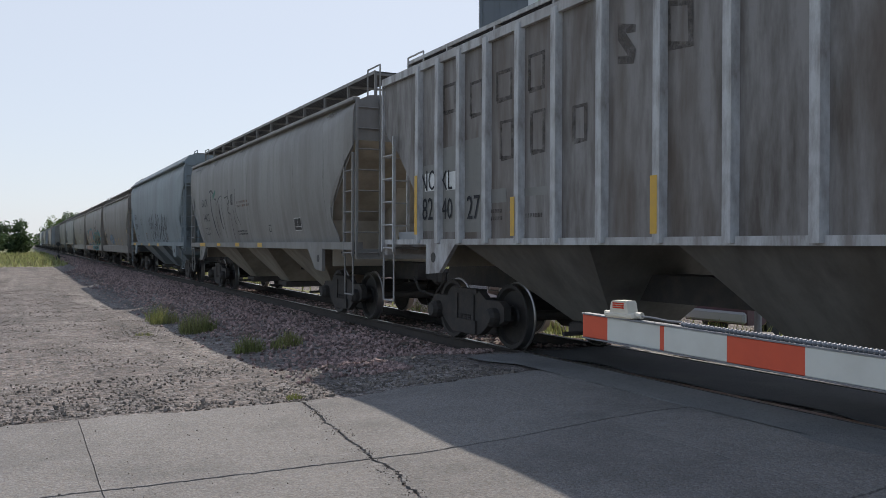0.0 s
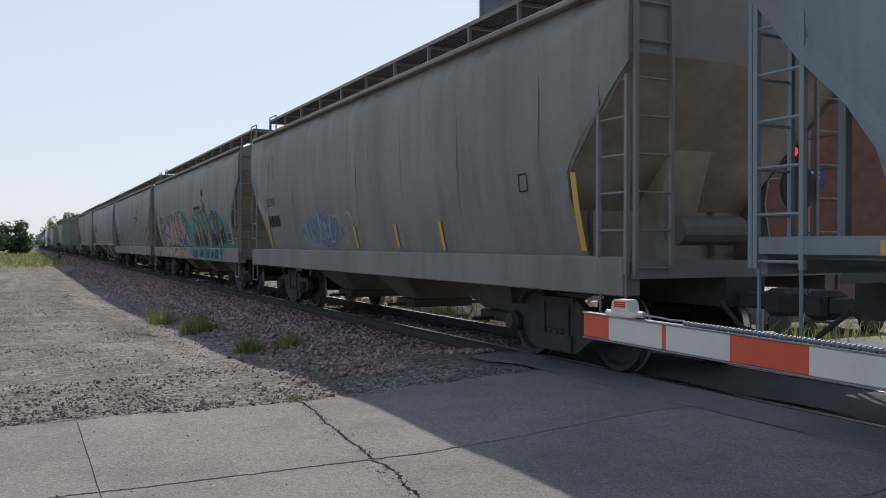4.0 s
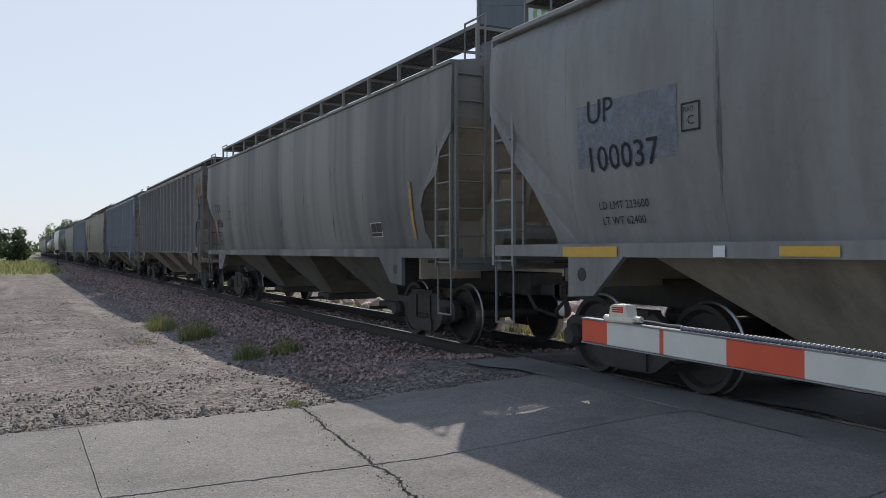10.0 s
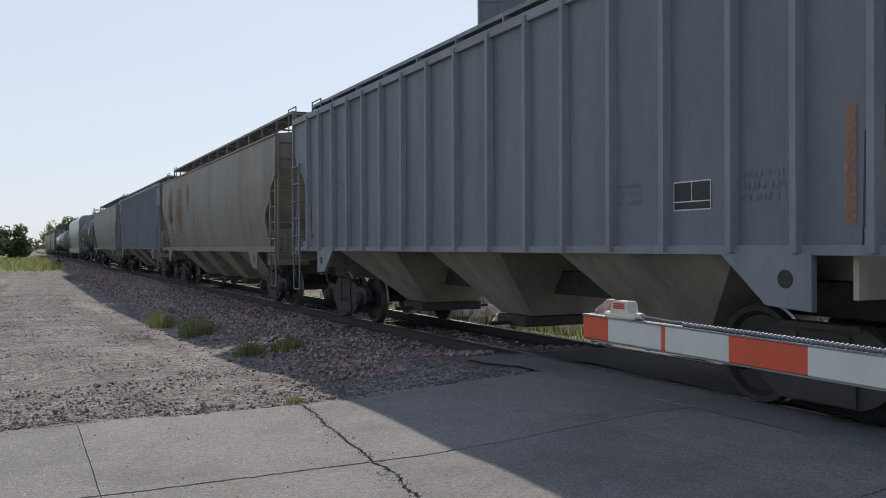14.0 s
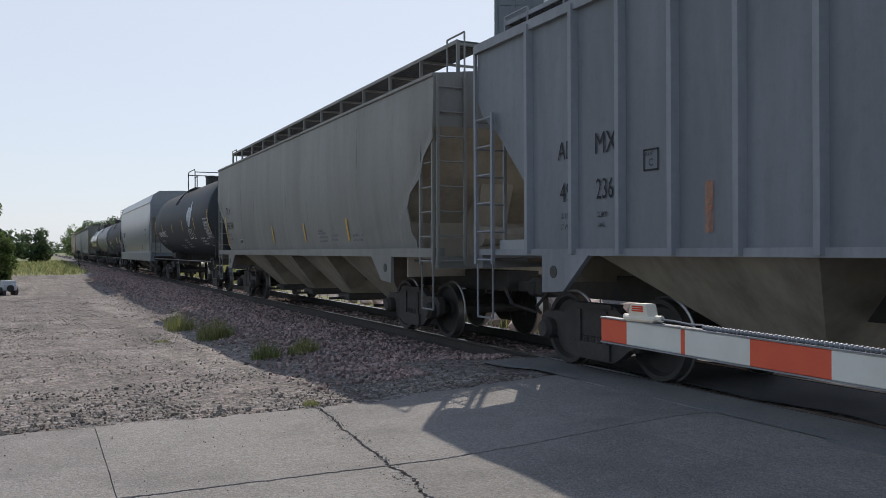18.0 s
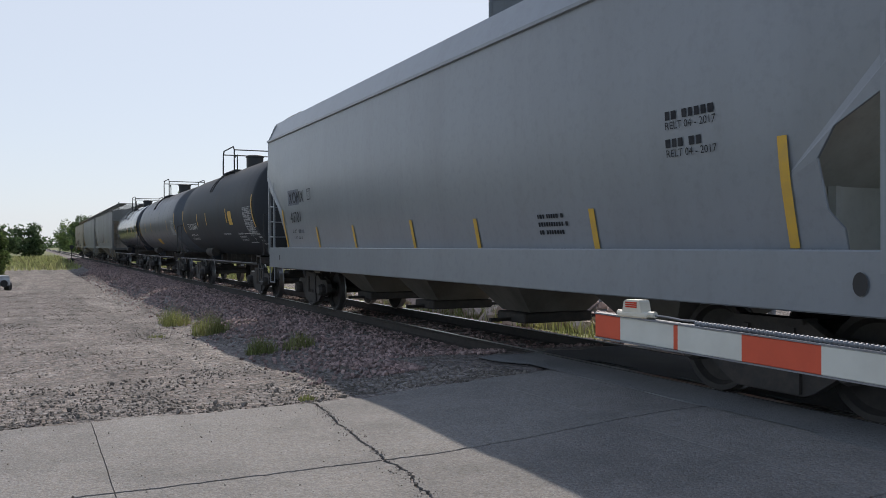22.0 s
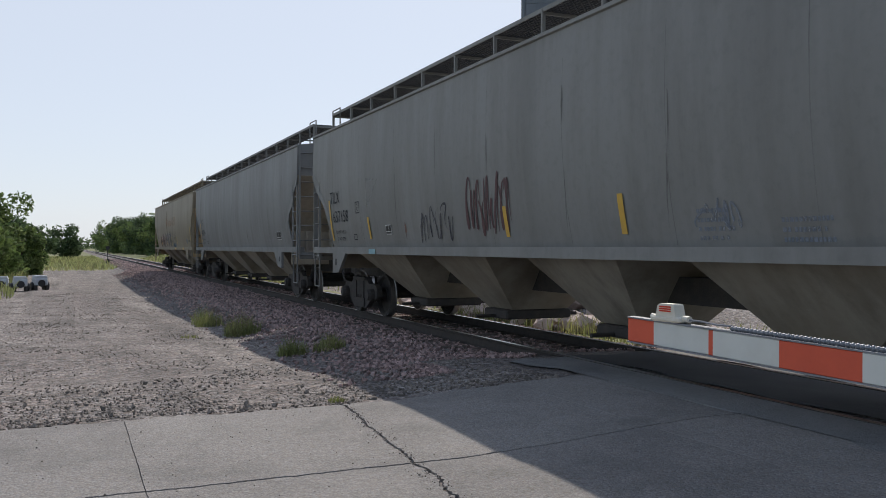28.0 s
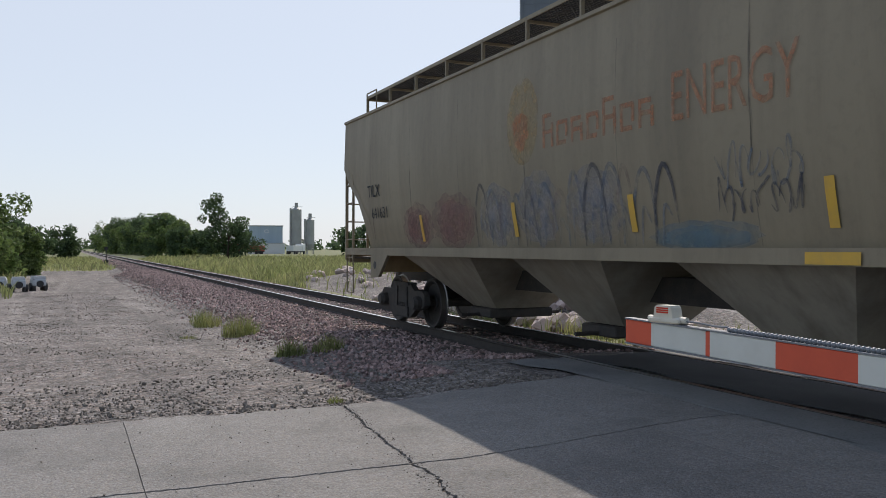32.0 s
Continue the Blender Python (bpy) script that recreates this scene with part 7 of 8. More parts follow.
panel("U", rect(16.65, 1.69, 0.510, 0.23))
frame_box("U", rect(3.10, 1.63, 0.240, 0.12))
w("V", "TILX", *(1.53, 2.47, 0.23))
w("V", "641631", *(1.71, 2.05, 0.21))
strips("V", [rect(7.38, 1.63, 0.220, 0.46), rect(10.00, 1.65, 0.170, 0.40), rect(12.60, 1.64, 0.120, 0.41), rect(18.36, 1.64, 0.170, 0.89), rect(4.10, 1.59, 0.250, 0.45)])
sill_strips("V", [rect(12.40, 1.35, 0.530, 0.10), rect(15.78, 1.35, 0.510, 0.11)])
panel("V", rect(16.64, 1.66, 0.460, 0.25), G_NAVY, G_PLATEG)
w("V", "EXW 10-8 H 9-3", *(17.45, 1.96, 0.06))
w("V", "CW 5-10 H 15-0", *(17.48, 1.87, 0.05))
small_print("V", *(17.50, 1.76), 0.5, 1, 0.08, M_DARKLET, 90)
p("V", "sun_emblem", [blob(*(7.34, 2.55), 0.85, 1.15, 4, 28, 0.05)], mat("faded_yellow_print", (0.50, 0.34, 0.12), 0.65, second=(0.4, 0.3, 0.18), scale=5, amount=0.8, thin=(0.0, 0.6)), 0.004, "faded yellow sun emblem")
p("V", "sun_emblem", [blob(*(7.47, 2.71), 0.5, 0.6, 6, 18, 0.3)], G_ORANGE, 0.007)
(a0, z0), (a1, _) = (8.29, 2.72), (10.55, 2.67)
(b0, c0), (b1, _) = (10.83, 2.72), (12.41, 2.72)
for i in range(7):
    x, st = a0 + i * (a1 - a0) / 7, (a1 - a0) / 7
    tall = 0.42 if i in (0, 4) else 0.30
    p("V", "name_block", [rect(x, z0, 0.055, tall), rect(x + 0.04, z0 + tall - 0.055, st * 0.55, 0.055), rect(x + st * 0.62, z0 + tall * 0.3 * (i % 2), 0.055, tall * 0.7), rect(x + 0.04, z0 + tall * 0.4 * ((i + 1) % 2), st * 0.55, 0.055)], G_ORANGE, 0.006, "faded orange lettering block")
reach = max(x for x, _ in letters("ENERGY", 0.48)[0])
w("V", "ENERGY", b0 - 0.1, c0, 0.48, G_ORANGE, wide=(b1 - b0 + 0.05) / reach)
def veil(k, a, z, wd, h, m, seed, layers=3):
    """A soft-edged cloud of thin spray: sheets that shrink towards its middle."""
    for r in range(layers):
        f = 1 - 0.24 * r
        p(k, "spray_cloud", [blob(a + wd * (1 - f) / 2, z + h * (1 - f) * 0.4, wd * f, h * f, seed + r, 34, 0.2)], m, 0.003 + 0.0005 * r, "faded spray-paint cloud")


G_VRED = mat("thin_red_veil", (0.34, 0.17, 0.15), 0.75, second=(0.32, 0.22, 0.19), scale=2.5, amount=0.7, thin=(0.1, 0.45))
G_VPALE = mat("thin_pale_veil", (0.40, 0.37, 0.36), 0.75, second=(0.27, 0.29, 0.34), scale=2.5, amount=0.7, thin=(0.05, 0.4))
G_VCYAN = mat("thin_cyan_veil", (0.16, 0.27, 0.34), 0.7, second=(0.24, 0.3, 0.34), scale=3, amount=0.6, thin=(0.1, 0.4))
for a, wd, h in ((3.3, 1.5, 0.85), (4.6, 1.8, 0.95)):
    veil("V", a, 1.44, wd, h, G_VRED, int(a * 10))
for a, wd, h in ((6.4, 1.2, 0.95), (7.5, 1.2, 1.05), (8.7, 1.3, 1.0)):
    veil("V", a, 1.46, wd, h, G_VPALE, int(a * 10))
veil("V", 10.3, 1.42, 1.7, 0.34, G_VCYAN, 7)
# tall arched letters, each a pair of legs under a bent top
rr = random.Random(19)
for i, a in enumerate((6.3, 6.62, 7.05, 7.4, 7.75, 8.1, 8.45, 8.8, 9.15, 9.5, 9.8, 10.1, 10.45)):
    h, wd = rr.uniform(0.65, 1.0), rr.uniform(0.3, 0.5)
    line = [(a, 1.5), (a + 0.03, 1.5 + h * 0.6), (a + wd * 0.4, 1.5 + h), (a + wd * 0.8, 1.5 + h * 0.75), (a + wd, 1.5 + rr.uniform(0.0, 0.25))]
    p("V", "graffiti_stroke", ribbon(line, 0.055, 0.035), (G_VDARK, G_VBLUE, G_CLOUD, G_VBLUE)[i % 4], 0.008, "worn blue and black graffiti letter")
    line = [(a + wd * 0.3, 1.52), (a + wd * 0.45, 1.5 + h * 0.5), (a + wd * 0.75, 1.5 + h * rr.uniform(0.2, 0.4))]
    p("V", "graffiti_stroke", ribbon(line, 0.04, 0.025), G_VBLUE, 0.008)
for i, (z, seed) in enumerate(((2.02, 94), (1.72, 97))):
    p("V", "graffiti_stroke", scrawl(11.35, z, 1.05, 0.42, seed, 8, 0.03), (G_VBLUE, G_VDARK)[i], 0.009, "small dark blue scrawl")
p("V", "graffiti_stroke", scrawl(3.5, 1.55, 2.4, 0.6, 95, 9, 0.03), G_CLOUD, 0.008)


# ---- crossing gate ----
def build_gate():
    gate = thing("crossing_gate", "red and white striped crossing gate arm with lamp", "crossing gate")
    X, H0 = 2.60, 0.122

    def lim(y):
        """Middle height and half depth of the arm at y, measured along the arm from the mast side."""
        return 1.21 - 0.033 * (3.54 - y), H0 / 2
    marks = [(3.545, 3.373, "r"), (3.373, 3.04, "w"), (3.04, 3.011, "r"), (3.011, 2.67, "w"), (2.67, 2.31, "r")]
    y = 2.31
    for k in range(13):
        marks.append((y, y - 0.365, "wr"[k % 2]))
        y -= 0.365
    for a, b, c in marks:
        (za, ha), (zb, hb) = lim(a), lim(b)
        t = 0.016 if a > 3.02 else 0.021
        e = 0.007
        v = []
        for y, z, h in ((a, za, ha), (b, zb, hb)):
            v += [(X - t, y, z - h + e), (X - t + e, y, z - h), (X + t, y, z - h), (X + t, y, z + h), (X - t + e, y, z + h), (X - t, y, z + h - e)]
        f = [(i, (i + 1) % 6, 6 + (i + 1) % 6, 6 + i) for i in range(6)] + [(5, 4, 3, 2, 1, 0), (6, 7, 8, 9, 10, 11)]
        part("stripe", Geo().add(v, f), M_ARMR if c == "r" else M_ARMW, gate, "red stripe" if c == "r" else "white stripe")
    (za, ha), (zb, hb) = lim(3.545), lim(-2.4)
    for s, nm in ((1, "upper_edge"), (-1, "lower_edge")):
        g = Geo()
        t = 0.024
        v = []
        for y, z, h in ((3.545, za, ha), (-2.4, zb, hb)):
            z = z + s * h
            v += [(X - t, y, z - 0.003), (X + t, y, z - 0.003), (X + t, y, z + 0.004), (X - t, y, z + 0.004)]
        g.add(v, [(i, (i + 1) % 4, 4 + (i + 1) % 4, 4 + i) for i in range(4)] + [(3, 2, 1, 0), (4, 5, 6, 7)])
        part(nm, g, M_GALV, gate)
    # lamp at the tip
    zt = lim(3.28)[0] + lim(3.28)[1] + 0.004
    lamp = part("lamp", Geo().box(X - 0.035, X + 0.035, 3.19, 3.38, zt, zt + 0.028, bevel=0.008), M_LAMPW, gate, "cream plastic gate lamp")
    g = Geo().prism([(3.22, zt + 0.02), (3.345, zt + 0.02), (3.335, zt + 0.075), (3.32, zt + 0.085), (3.24, zt + 0.085), (3.232, zt + 0.075)], X - 0.03, X + 0.03, "x")
    part("lamp_cap", g, M_LAMPW, lamp)
    g = Geo()
    for k in range(3):
        g.box(X - 0.034, X - 0.028, 3.25, 3.32, zt + 0.048 + k * 0.010, zt + 0.055 + k * 0.010)
    part("lamp_lens", g, M_LENSR, lamp)
    g = Geo().tube((X, 3.40, zt + 0.018), (X, 3.36, zt + 0.018), 0.014, 8).tube((X, 3.21, zt + 0.018), (X, 3.165, zt + 0.018), 0.016, 8)
    part("lamp_gland", g, M_LAMPW, lamp)
    part("cable", Geo().pipe([(X, 3.17, zt + 0.016), (X + 0.005, 3.10, zt + 0.014), (X, 3.0, zt + 0.006), (X, 2.93, zt + 0.008)], 0.005, 6), M_GALV, gate)
    # corrugated conduit along the top
    prof = []
    y = 2.93
    while y > -2.4:
        prof += [(y, 0.0075), (y - 0.004, 0.0115), (y - 0.011, 0.0115), (y - 0.015, 0.0075)]
        y -= 0.02
    g = Geo().lathe(prof, "y", (X, 0, 0), 8)
    g.v = [(x, yy, z + lim(yy)[0] + lim(yy)[1] + 0.014) for x, yy, z in g.v]
    part("conduit", g, M_GALV, gate, "grey corrugated conduit")
    # mast and drive beside the road
    part("mast", Geo().tube((X, -2.9, -0.05), (X, -2.9, 3.6), 0.06, 12), M_GALV, gate)
    part("drive_box", Geo().box(X - 0.25, X + 0.25, -3.1, -2.35, 0.85, 1.5, bevel=0.03), M_GALV, gate)
    part("mast_base", Geo().box(X - 0.3, X + 0.3, -3.2, -2.6, -0.1, 0.12, bevel=0.03), M_CONC, gate)
    # the arm closes the road at a slight slant
    for o in gate.children_recursive:
        if o.parent == gate:
            for q in o.data.vertices:
                q.co.x += 0.13 * (3.5 - q.co.y)
            for c in o.children:
                for q in c.data.vertices:
                    q.co.x += 0.13 * (3.5 - q.co.y)


build_gate()


# ---- plants ----
def leaves(centres, count, size, seed):
    """Leaf quads round many centres. centres: x, y, z, radius."""
    rnd = np.random.RandomState(seed)
    c = np.array(centres)
    pick = rnd.choice(len(c), count, p=c[:, 3] ** 2 / (c[:, 3] ** 2).sum())
    d = rnd.normal(size=(count, 3))
    d /= np.linalg.norm(d, axis=1)[:, None]
    pos = c[pick, :3] + d * c[pick, 3][:, None] * (0.55 + 0.5 * rnd.rand(count, 1))
    a = rnd.normal(size=(count, 3))
    a /= np.linalg.norm(a, axis=1)[:, None]
    b = np.cross(a, rnd.normal(size=(count, 3)))
    b /= np.linalg.norm(b, axis=1)[:, None]
    s = size * (0.6 + 0.8 * rnd.rand(count, 1))
    v = np.stack([pos - a * s, pos + b * s * 0.5, pos + a * s, pos - b * s * 0.5], 1).reshape(-1, 3)
    f = np.arange(count * 4).reshape(-1, 4)
    return raw_mesh("crown", v.tolist(), f.tolist())


def tree(x, y, height, width, label, seed, material=None, count=2600, leaf=0.2, base=None, low=0.12, name="tree"):
    rnd = random.Random(seed)
    z = ground_z(x, y)
    t = thing(name, label, name, "trees and bushes beside the line", pose(x, y, z - 0.05))
    g = Geo()
    th = height * 0.42
    r0 = 0.035 * height * 0.6
    p = Vector((0, 0, 0))
    for k in range(4):
        q = p + Vector((rnd.uniform(-0.06, 0.06) * height * 0.5, rnd.uniform(-0.06, 0.06) * height * 0.5, th / 4))
        g.tube(p, q, r0 * (1 - k * 0.15), 7, r2=r0 * (1 - (k + 1) * 0.15))
        p = q
    part("trunk", g, M_BARK, t)
    cs = []
    lim = Geo()
    for k in range(16):
        a = rnd.uniform(0, 6.283)
        hz = height * rnd.uniform(low + 0.1, 0.9)
        prof = math.sin(math.pi * min(0.93, max(0.12, (hz / height - low) / (1.02 - low)))) ** 0.6
        rr = width / 2 * prof * rnd.uniform(0.35, 0.8)
        c = Vector((rr * math.cos(a), rr * math.sin(a), hz))
        if k < 9:
            lim.tube(Vector((0, 0, min(hz * 0.6, th))), c, r0 * 0.35, 5, r2=r0 * 0.1)
        for _ in range(4):
            cs.append((c.x + rnd.gauss(0, width * 0.09), c.y + rnd.gauss(0, width * 0.09), c.z + rnd.gauss(0, height * 0.06), width * rnd.uniform(0.06, 0.15)))
    part("limbs", lim, M_BARK, t)
    me = leaves(cs, count, leaf, seed)
    part("crown", me, material or M_LEAF, t)
    return t


def build_trees():
    rnd = random.Random(21)
    # bush and trees on the lot's far side
    for k, (x, y, h, w) in enumerate([(-4.9, 57, 5.9, 5.6), (-6.8, 51, 5.0, 4.6), (-8.2, 60, 6.6, 6.2), (-3.4, 72, 3.6, 4.4), (-10.5, 54, 6.0, 6.0), (-5.2, 66, 5.0, 5.0)]):
        tree(x, y, h, w, "broad green bush at the edge of the gravel lot", 40 + k, M_LEAF, 8000, 0.14, low=0.0, name="bush")
    for k, (x, y, h, w) in enumerate([(-4.8, 118, 5.6, 7.0), (-8.5, 124, 5.6, 7), (-1.0, 150, 5.0, 7), (-12, 112, 6.0, 8)]):
        tree(x, y, h, w, "round green tree beyond the dry meadow", 50 + k, M_LEAFD, 4200, 0.22, low=0.02)
    # the wood on the track's far side
    for k in range(22):
        u = k / 21
        x, y = 12.2 + 8.5 * u + rnd.uniform(-1.2, 1.2), 330 - 185 * u ** 0.7 + rnd.uniform(-8, 8)
        h = (8.4 if u > 0.35 else 9.4) * rnd.uniform(0.82, 1.1) * (1 - 0.5 * smooth_step(u, 0.72, 1.0))
        tree(x, y, h, h * rnd.uniform(0.9, 1.2), "dense green tree in a row beside the railway", 60 + k, M_LEAF if k % 3 else M_LEAFD, 4200, 0.25, low=0.0)
    tree(21.8, 128, 9.2, 8.4, "dark round tree standing alone in the grass", 90, M_LEAFD, 9000, 0.19, low=0.05)
    for k in range(5):
        tree(54 + k * 6, 170 + k * 4, 7.0 * rnd.uniform(0.8, 1.1), 7.0, "distant dark tree behind the stone heap", 95 + k, M_LEAFD, 1200, 0.4, low=0.0)
    # far wood along the horizon
    cs = []
    for k in range(520):
        a = radians(rnd.uniform(-38, 85))
        d = rnd.uniform(900, 1150)
        cs.append((d * math.sin(a), d * math.cos(a), rnd.uniform(0, 7), rnd.uniform(5, 9)))
    ob = new("far_woods", leaves(cs, 15000, 2.4, 77))
    ob.data.materials.append(M_LEAFD)
    tagged(ob, "low dark line of distant trees", "woods", kind="stuff")


build_trees()


def blades(name, spots, label, material, seed, lean=0.35, category="grass"):
    """Grass blades. spots: x, y, height, width."""
    rnd = np.random.RandomState(seed)
    v, f = [], []
    for x, y, h, w in spots:
        z = ground_z(x, y) - 0.02
        a = rnd.rand() * 6.283
        dx, dy = math.cos(a) * w / 2, math.sin(a) * w / 2
        lx, ly = rnd.normal(0, lean * h), rnd.normal(0, lean * h)
        k = len(v)
        v += [(x - dx, y - dy, z), (x + dx, y + dy, z), (x + dx * 0.8 + lx * 0.35, y + dy * 0.8 + ly * 0.35, z + h * 0.6), (x - dx * 0.8 + lx * 0.35, y - dy * 0.8 + ly * 0.35, z + h * 0.6), (x + lx, y + ly, z + h)]
        f += [(k, k + 1, k + 2, k + 3), (k + 3, k + 2, k + 4)]
    ob = new(name, raw_mesh(name, v, f))
    ob.data.materials.append(material)
    return tagged(ob, label, category, kind="stuff")


def build_grass():
    rnd = random.Random(31)
    sp = []
    while len(sp) < 26000:
        y = 26 + 120 * rnd.random() ** 1.5
        x = 10.4 + rnd.random() * (7 + y * 0.32)
        if math.hypot((x - 15.5) / 5.5, (y - 33) / 16) < 1 and rnd.random() < 0.93:
            continue
        n = noise.noise(Vector((x * 0.25, y * 0.12, 7)))
        h = (0.75 + 0.5 * n) * rnd.uniform(0.6, 1.2) * (0.5 + 0.5 * smooth_step(x, 10.2, 12.5))
        sp.append((x, y, max(0.15, h), 0.02 + y * 0.0011))
    blades("tall_grass", sp, "tall yellow-green meadow grass beside the railway", M_GRASS, 8)
    sp = []
    while len(sp) < 12000:
        y = 38 + 120 * rnd.random()
        x = -2.2 - 0.018 * (y - 40) - 14 * rnd.random() if y < 82 else rnd.uniform(-16, 4.0)
        h = rnd.uniform(0.3, 0.9) * (0.6 + 0.8 * abs(noise.noise(Vector((x * 0.3, y * 0.15, 3)))))
        if y >= 82:
            h *= 0.8
        sp.append((x, y, h, 0.02 + y * 0.001))
    blades("meadow_grass", sp, "dry green grass at the end of the lot", M_GRASS, 9)
    for k, (x, y, r, h, n) in enumerate([(3.10, 20.9, 0.34, 0.46, 300), (3.42, 18.5, 0.40, 0.52, 420), (2.98, 21.6, 0.22, 0.55, 110), (3.46, 14.1, 0.28, 0.34, 300), (4.06, 14.0, 0.28, 0.32, 280),
                                         (2.62, 8.72, 0.10, 0.10, 110), (2.35, 18.6, 0.2, 0.12, 90)]):
        rr = random.Random(60 + k)
        sp = []
        for _ in range(n):
            a, d = rr.uniform(0, 6.283), r * math.sqrt(rr.random())
            sp.append((x + d * math.cos(a), y + d * math.sin(a), h * 1.05 * rr.uniform(0.5, 1.15) * (1.15 - 0.6 * d / r), 0.010))
        blades("weed_clump", sp, "small green weed clump in gravel", M_WEED, 70 + k, 0.28, "weeds")
    sp = []
    rr = random.Random(5)
    for _ in range(2600):
        y = rr.uniform(9.5, 26)
        x = 10.6 + abs(rr.gauss(0, 1.6))
        if noise.noise(Vector((x * 0.5, y * 0.4, 1))) < -0.05:
            continue
        sp.append((x, y, rr.uniform(0.2, 0.62), 0.02))
    blades("verge_weeds", sp, "yellow flowering weeds behind the track", M_WEED, 71)


build_grass()


def boulder(seed, s):
    rnd = random.Random(seed)
    bm = bmesh.new()
    bmesh.ops.create_icosphere(bm, subdivisions=1, radius=1)
    ax = Vector((rnd.uniform(0.8, 1.3), rnd.uniform(0.7, 1.1), rnd.uniform(0.5, 0.85)))
    for v in bm.verts:
        k = rnd.uniform(0.75, 1.12)
        v.co = Vector((v.co.x * ax.x, v.co.y * ax.y, v.co.z * ax.z)) * k
    me = bpy.data.meshes.new("stone")
    bm.to_mesh(me)
    bm.free()
    me.materials.append(M_ROCK)
    return me


def build_rocks():
    rnd = random.Random(14)
    heap = thing("riprap_heap", "heap of pale broken quarry stones behind the track", "stone heap")
    kinds = [boulder(k, 1) for k in range(10)]
    n = 0
    spots = []
    for _ in range(190):
        y = rnd.uniform(14.5, 31)
        spots.append((rnd.uniform(10.9, 13.4), y, rnd.uniform(0.16, 0.48)))
    for _ in range(105):
        y = rnd.uniform(27, 52)
        spots.append((rnd.uniform(12.0, 20.5), y, rnd.uniform(0.14, 0.36)))
    for x, y, s in spots:
        rise = 0.75 * smooth_step(x, 11.0, 14.5) * smooth_step(y, 13, 18)
        o = part("stone", kinds[n % 10], M_ROCK, heap)
        o.location = (x, y, ground_z(x, y) + s * 0.35 + rise * rnd.uniform(0.2, 1.0))
        o.rotation_euler = (rnd.uniform(-0.6, 0.6), rnd.uniform(-0.6, 0.6), rnd.uniform(0, 6.28))
        o.scale = (s, s, s)
        n += 1
    g = Geo()
    nx, ny = 12, 24
    v = []
    for j in range(ny + 1):
        for i in range(nx + 1):
            x, y = 10.8 + 11 * i / nx, 13.5 + 40 * j / ny
            e = smooth_step(x, 10.8, 14.5) * (1 - smooth_step(x, 19, 21.8)) * smooth_step(y, 13.5, 18) * (1 - smooth_step(y, 46, 53.5))
            v.append((x, y, ground_z(x, y) - 0.06 + 0.65 * e + 0.1 * e * noise.noise(Vector((x, y, 0)))))
    f = [(j * (nx + 1) + i, j * (nx + 1) + i + 1, (j + 1) * (nx + 1) + i + 1, (j + 1) * (nx + 1) + i) for j in range(ny) for i in range(nx)]
    part("rubble_bed", raw_mesh("rubble_bed", v, f), M_DIRT, heap)


build_rocks()


# ---- buildings ----
def at_angle(deg, dist):
    return dist * math.sin(radians(deg)), dist * math.cos(radians(deg))


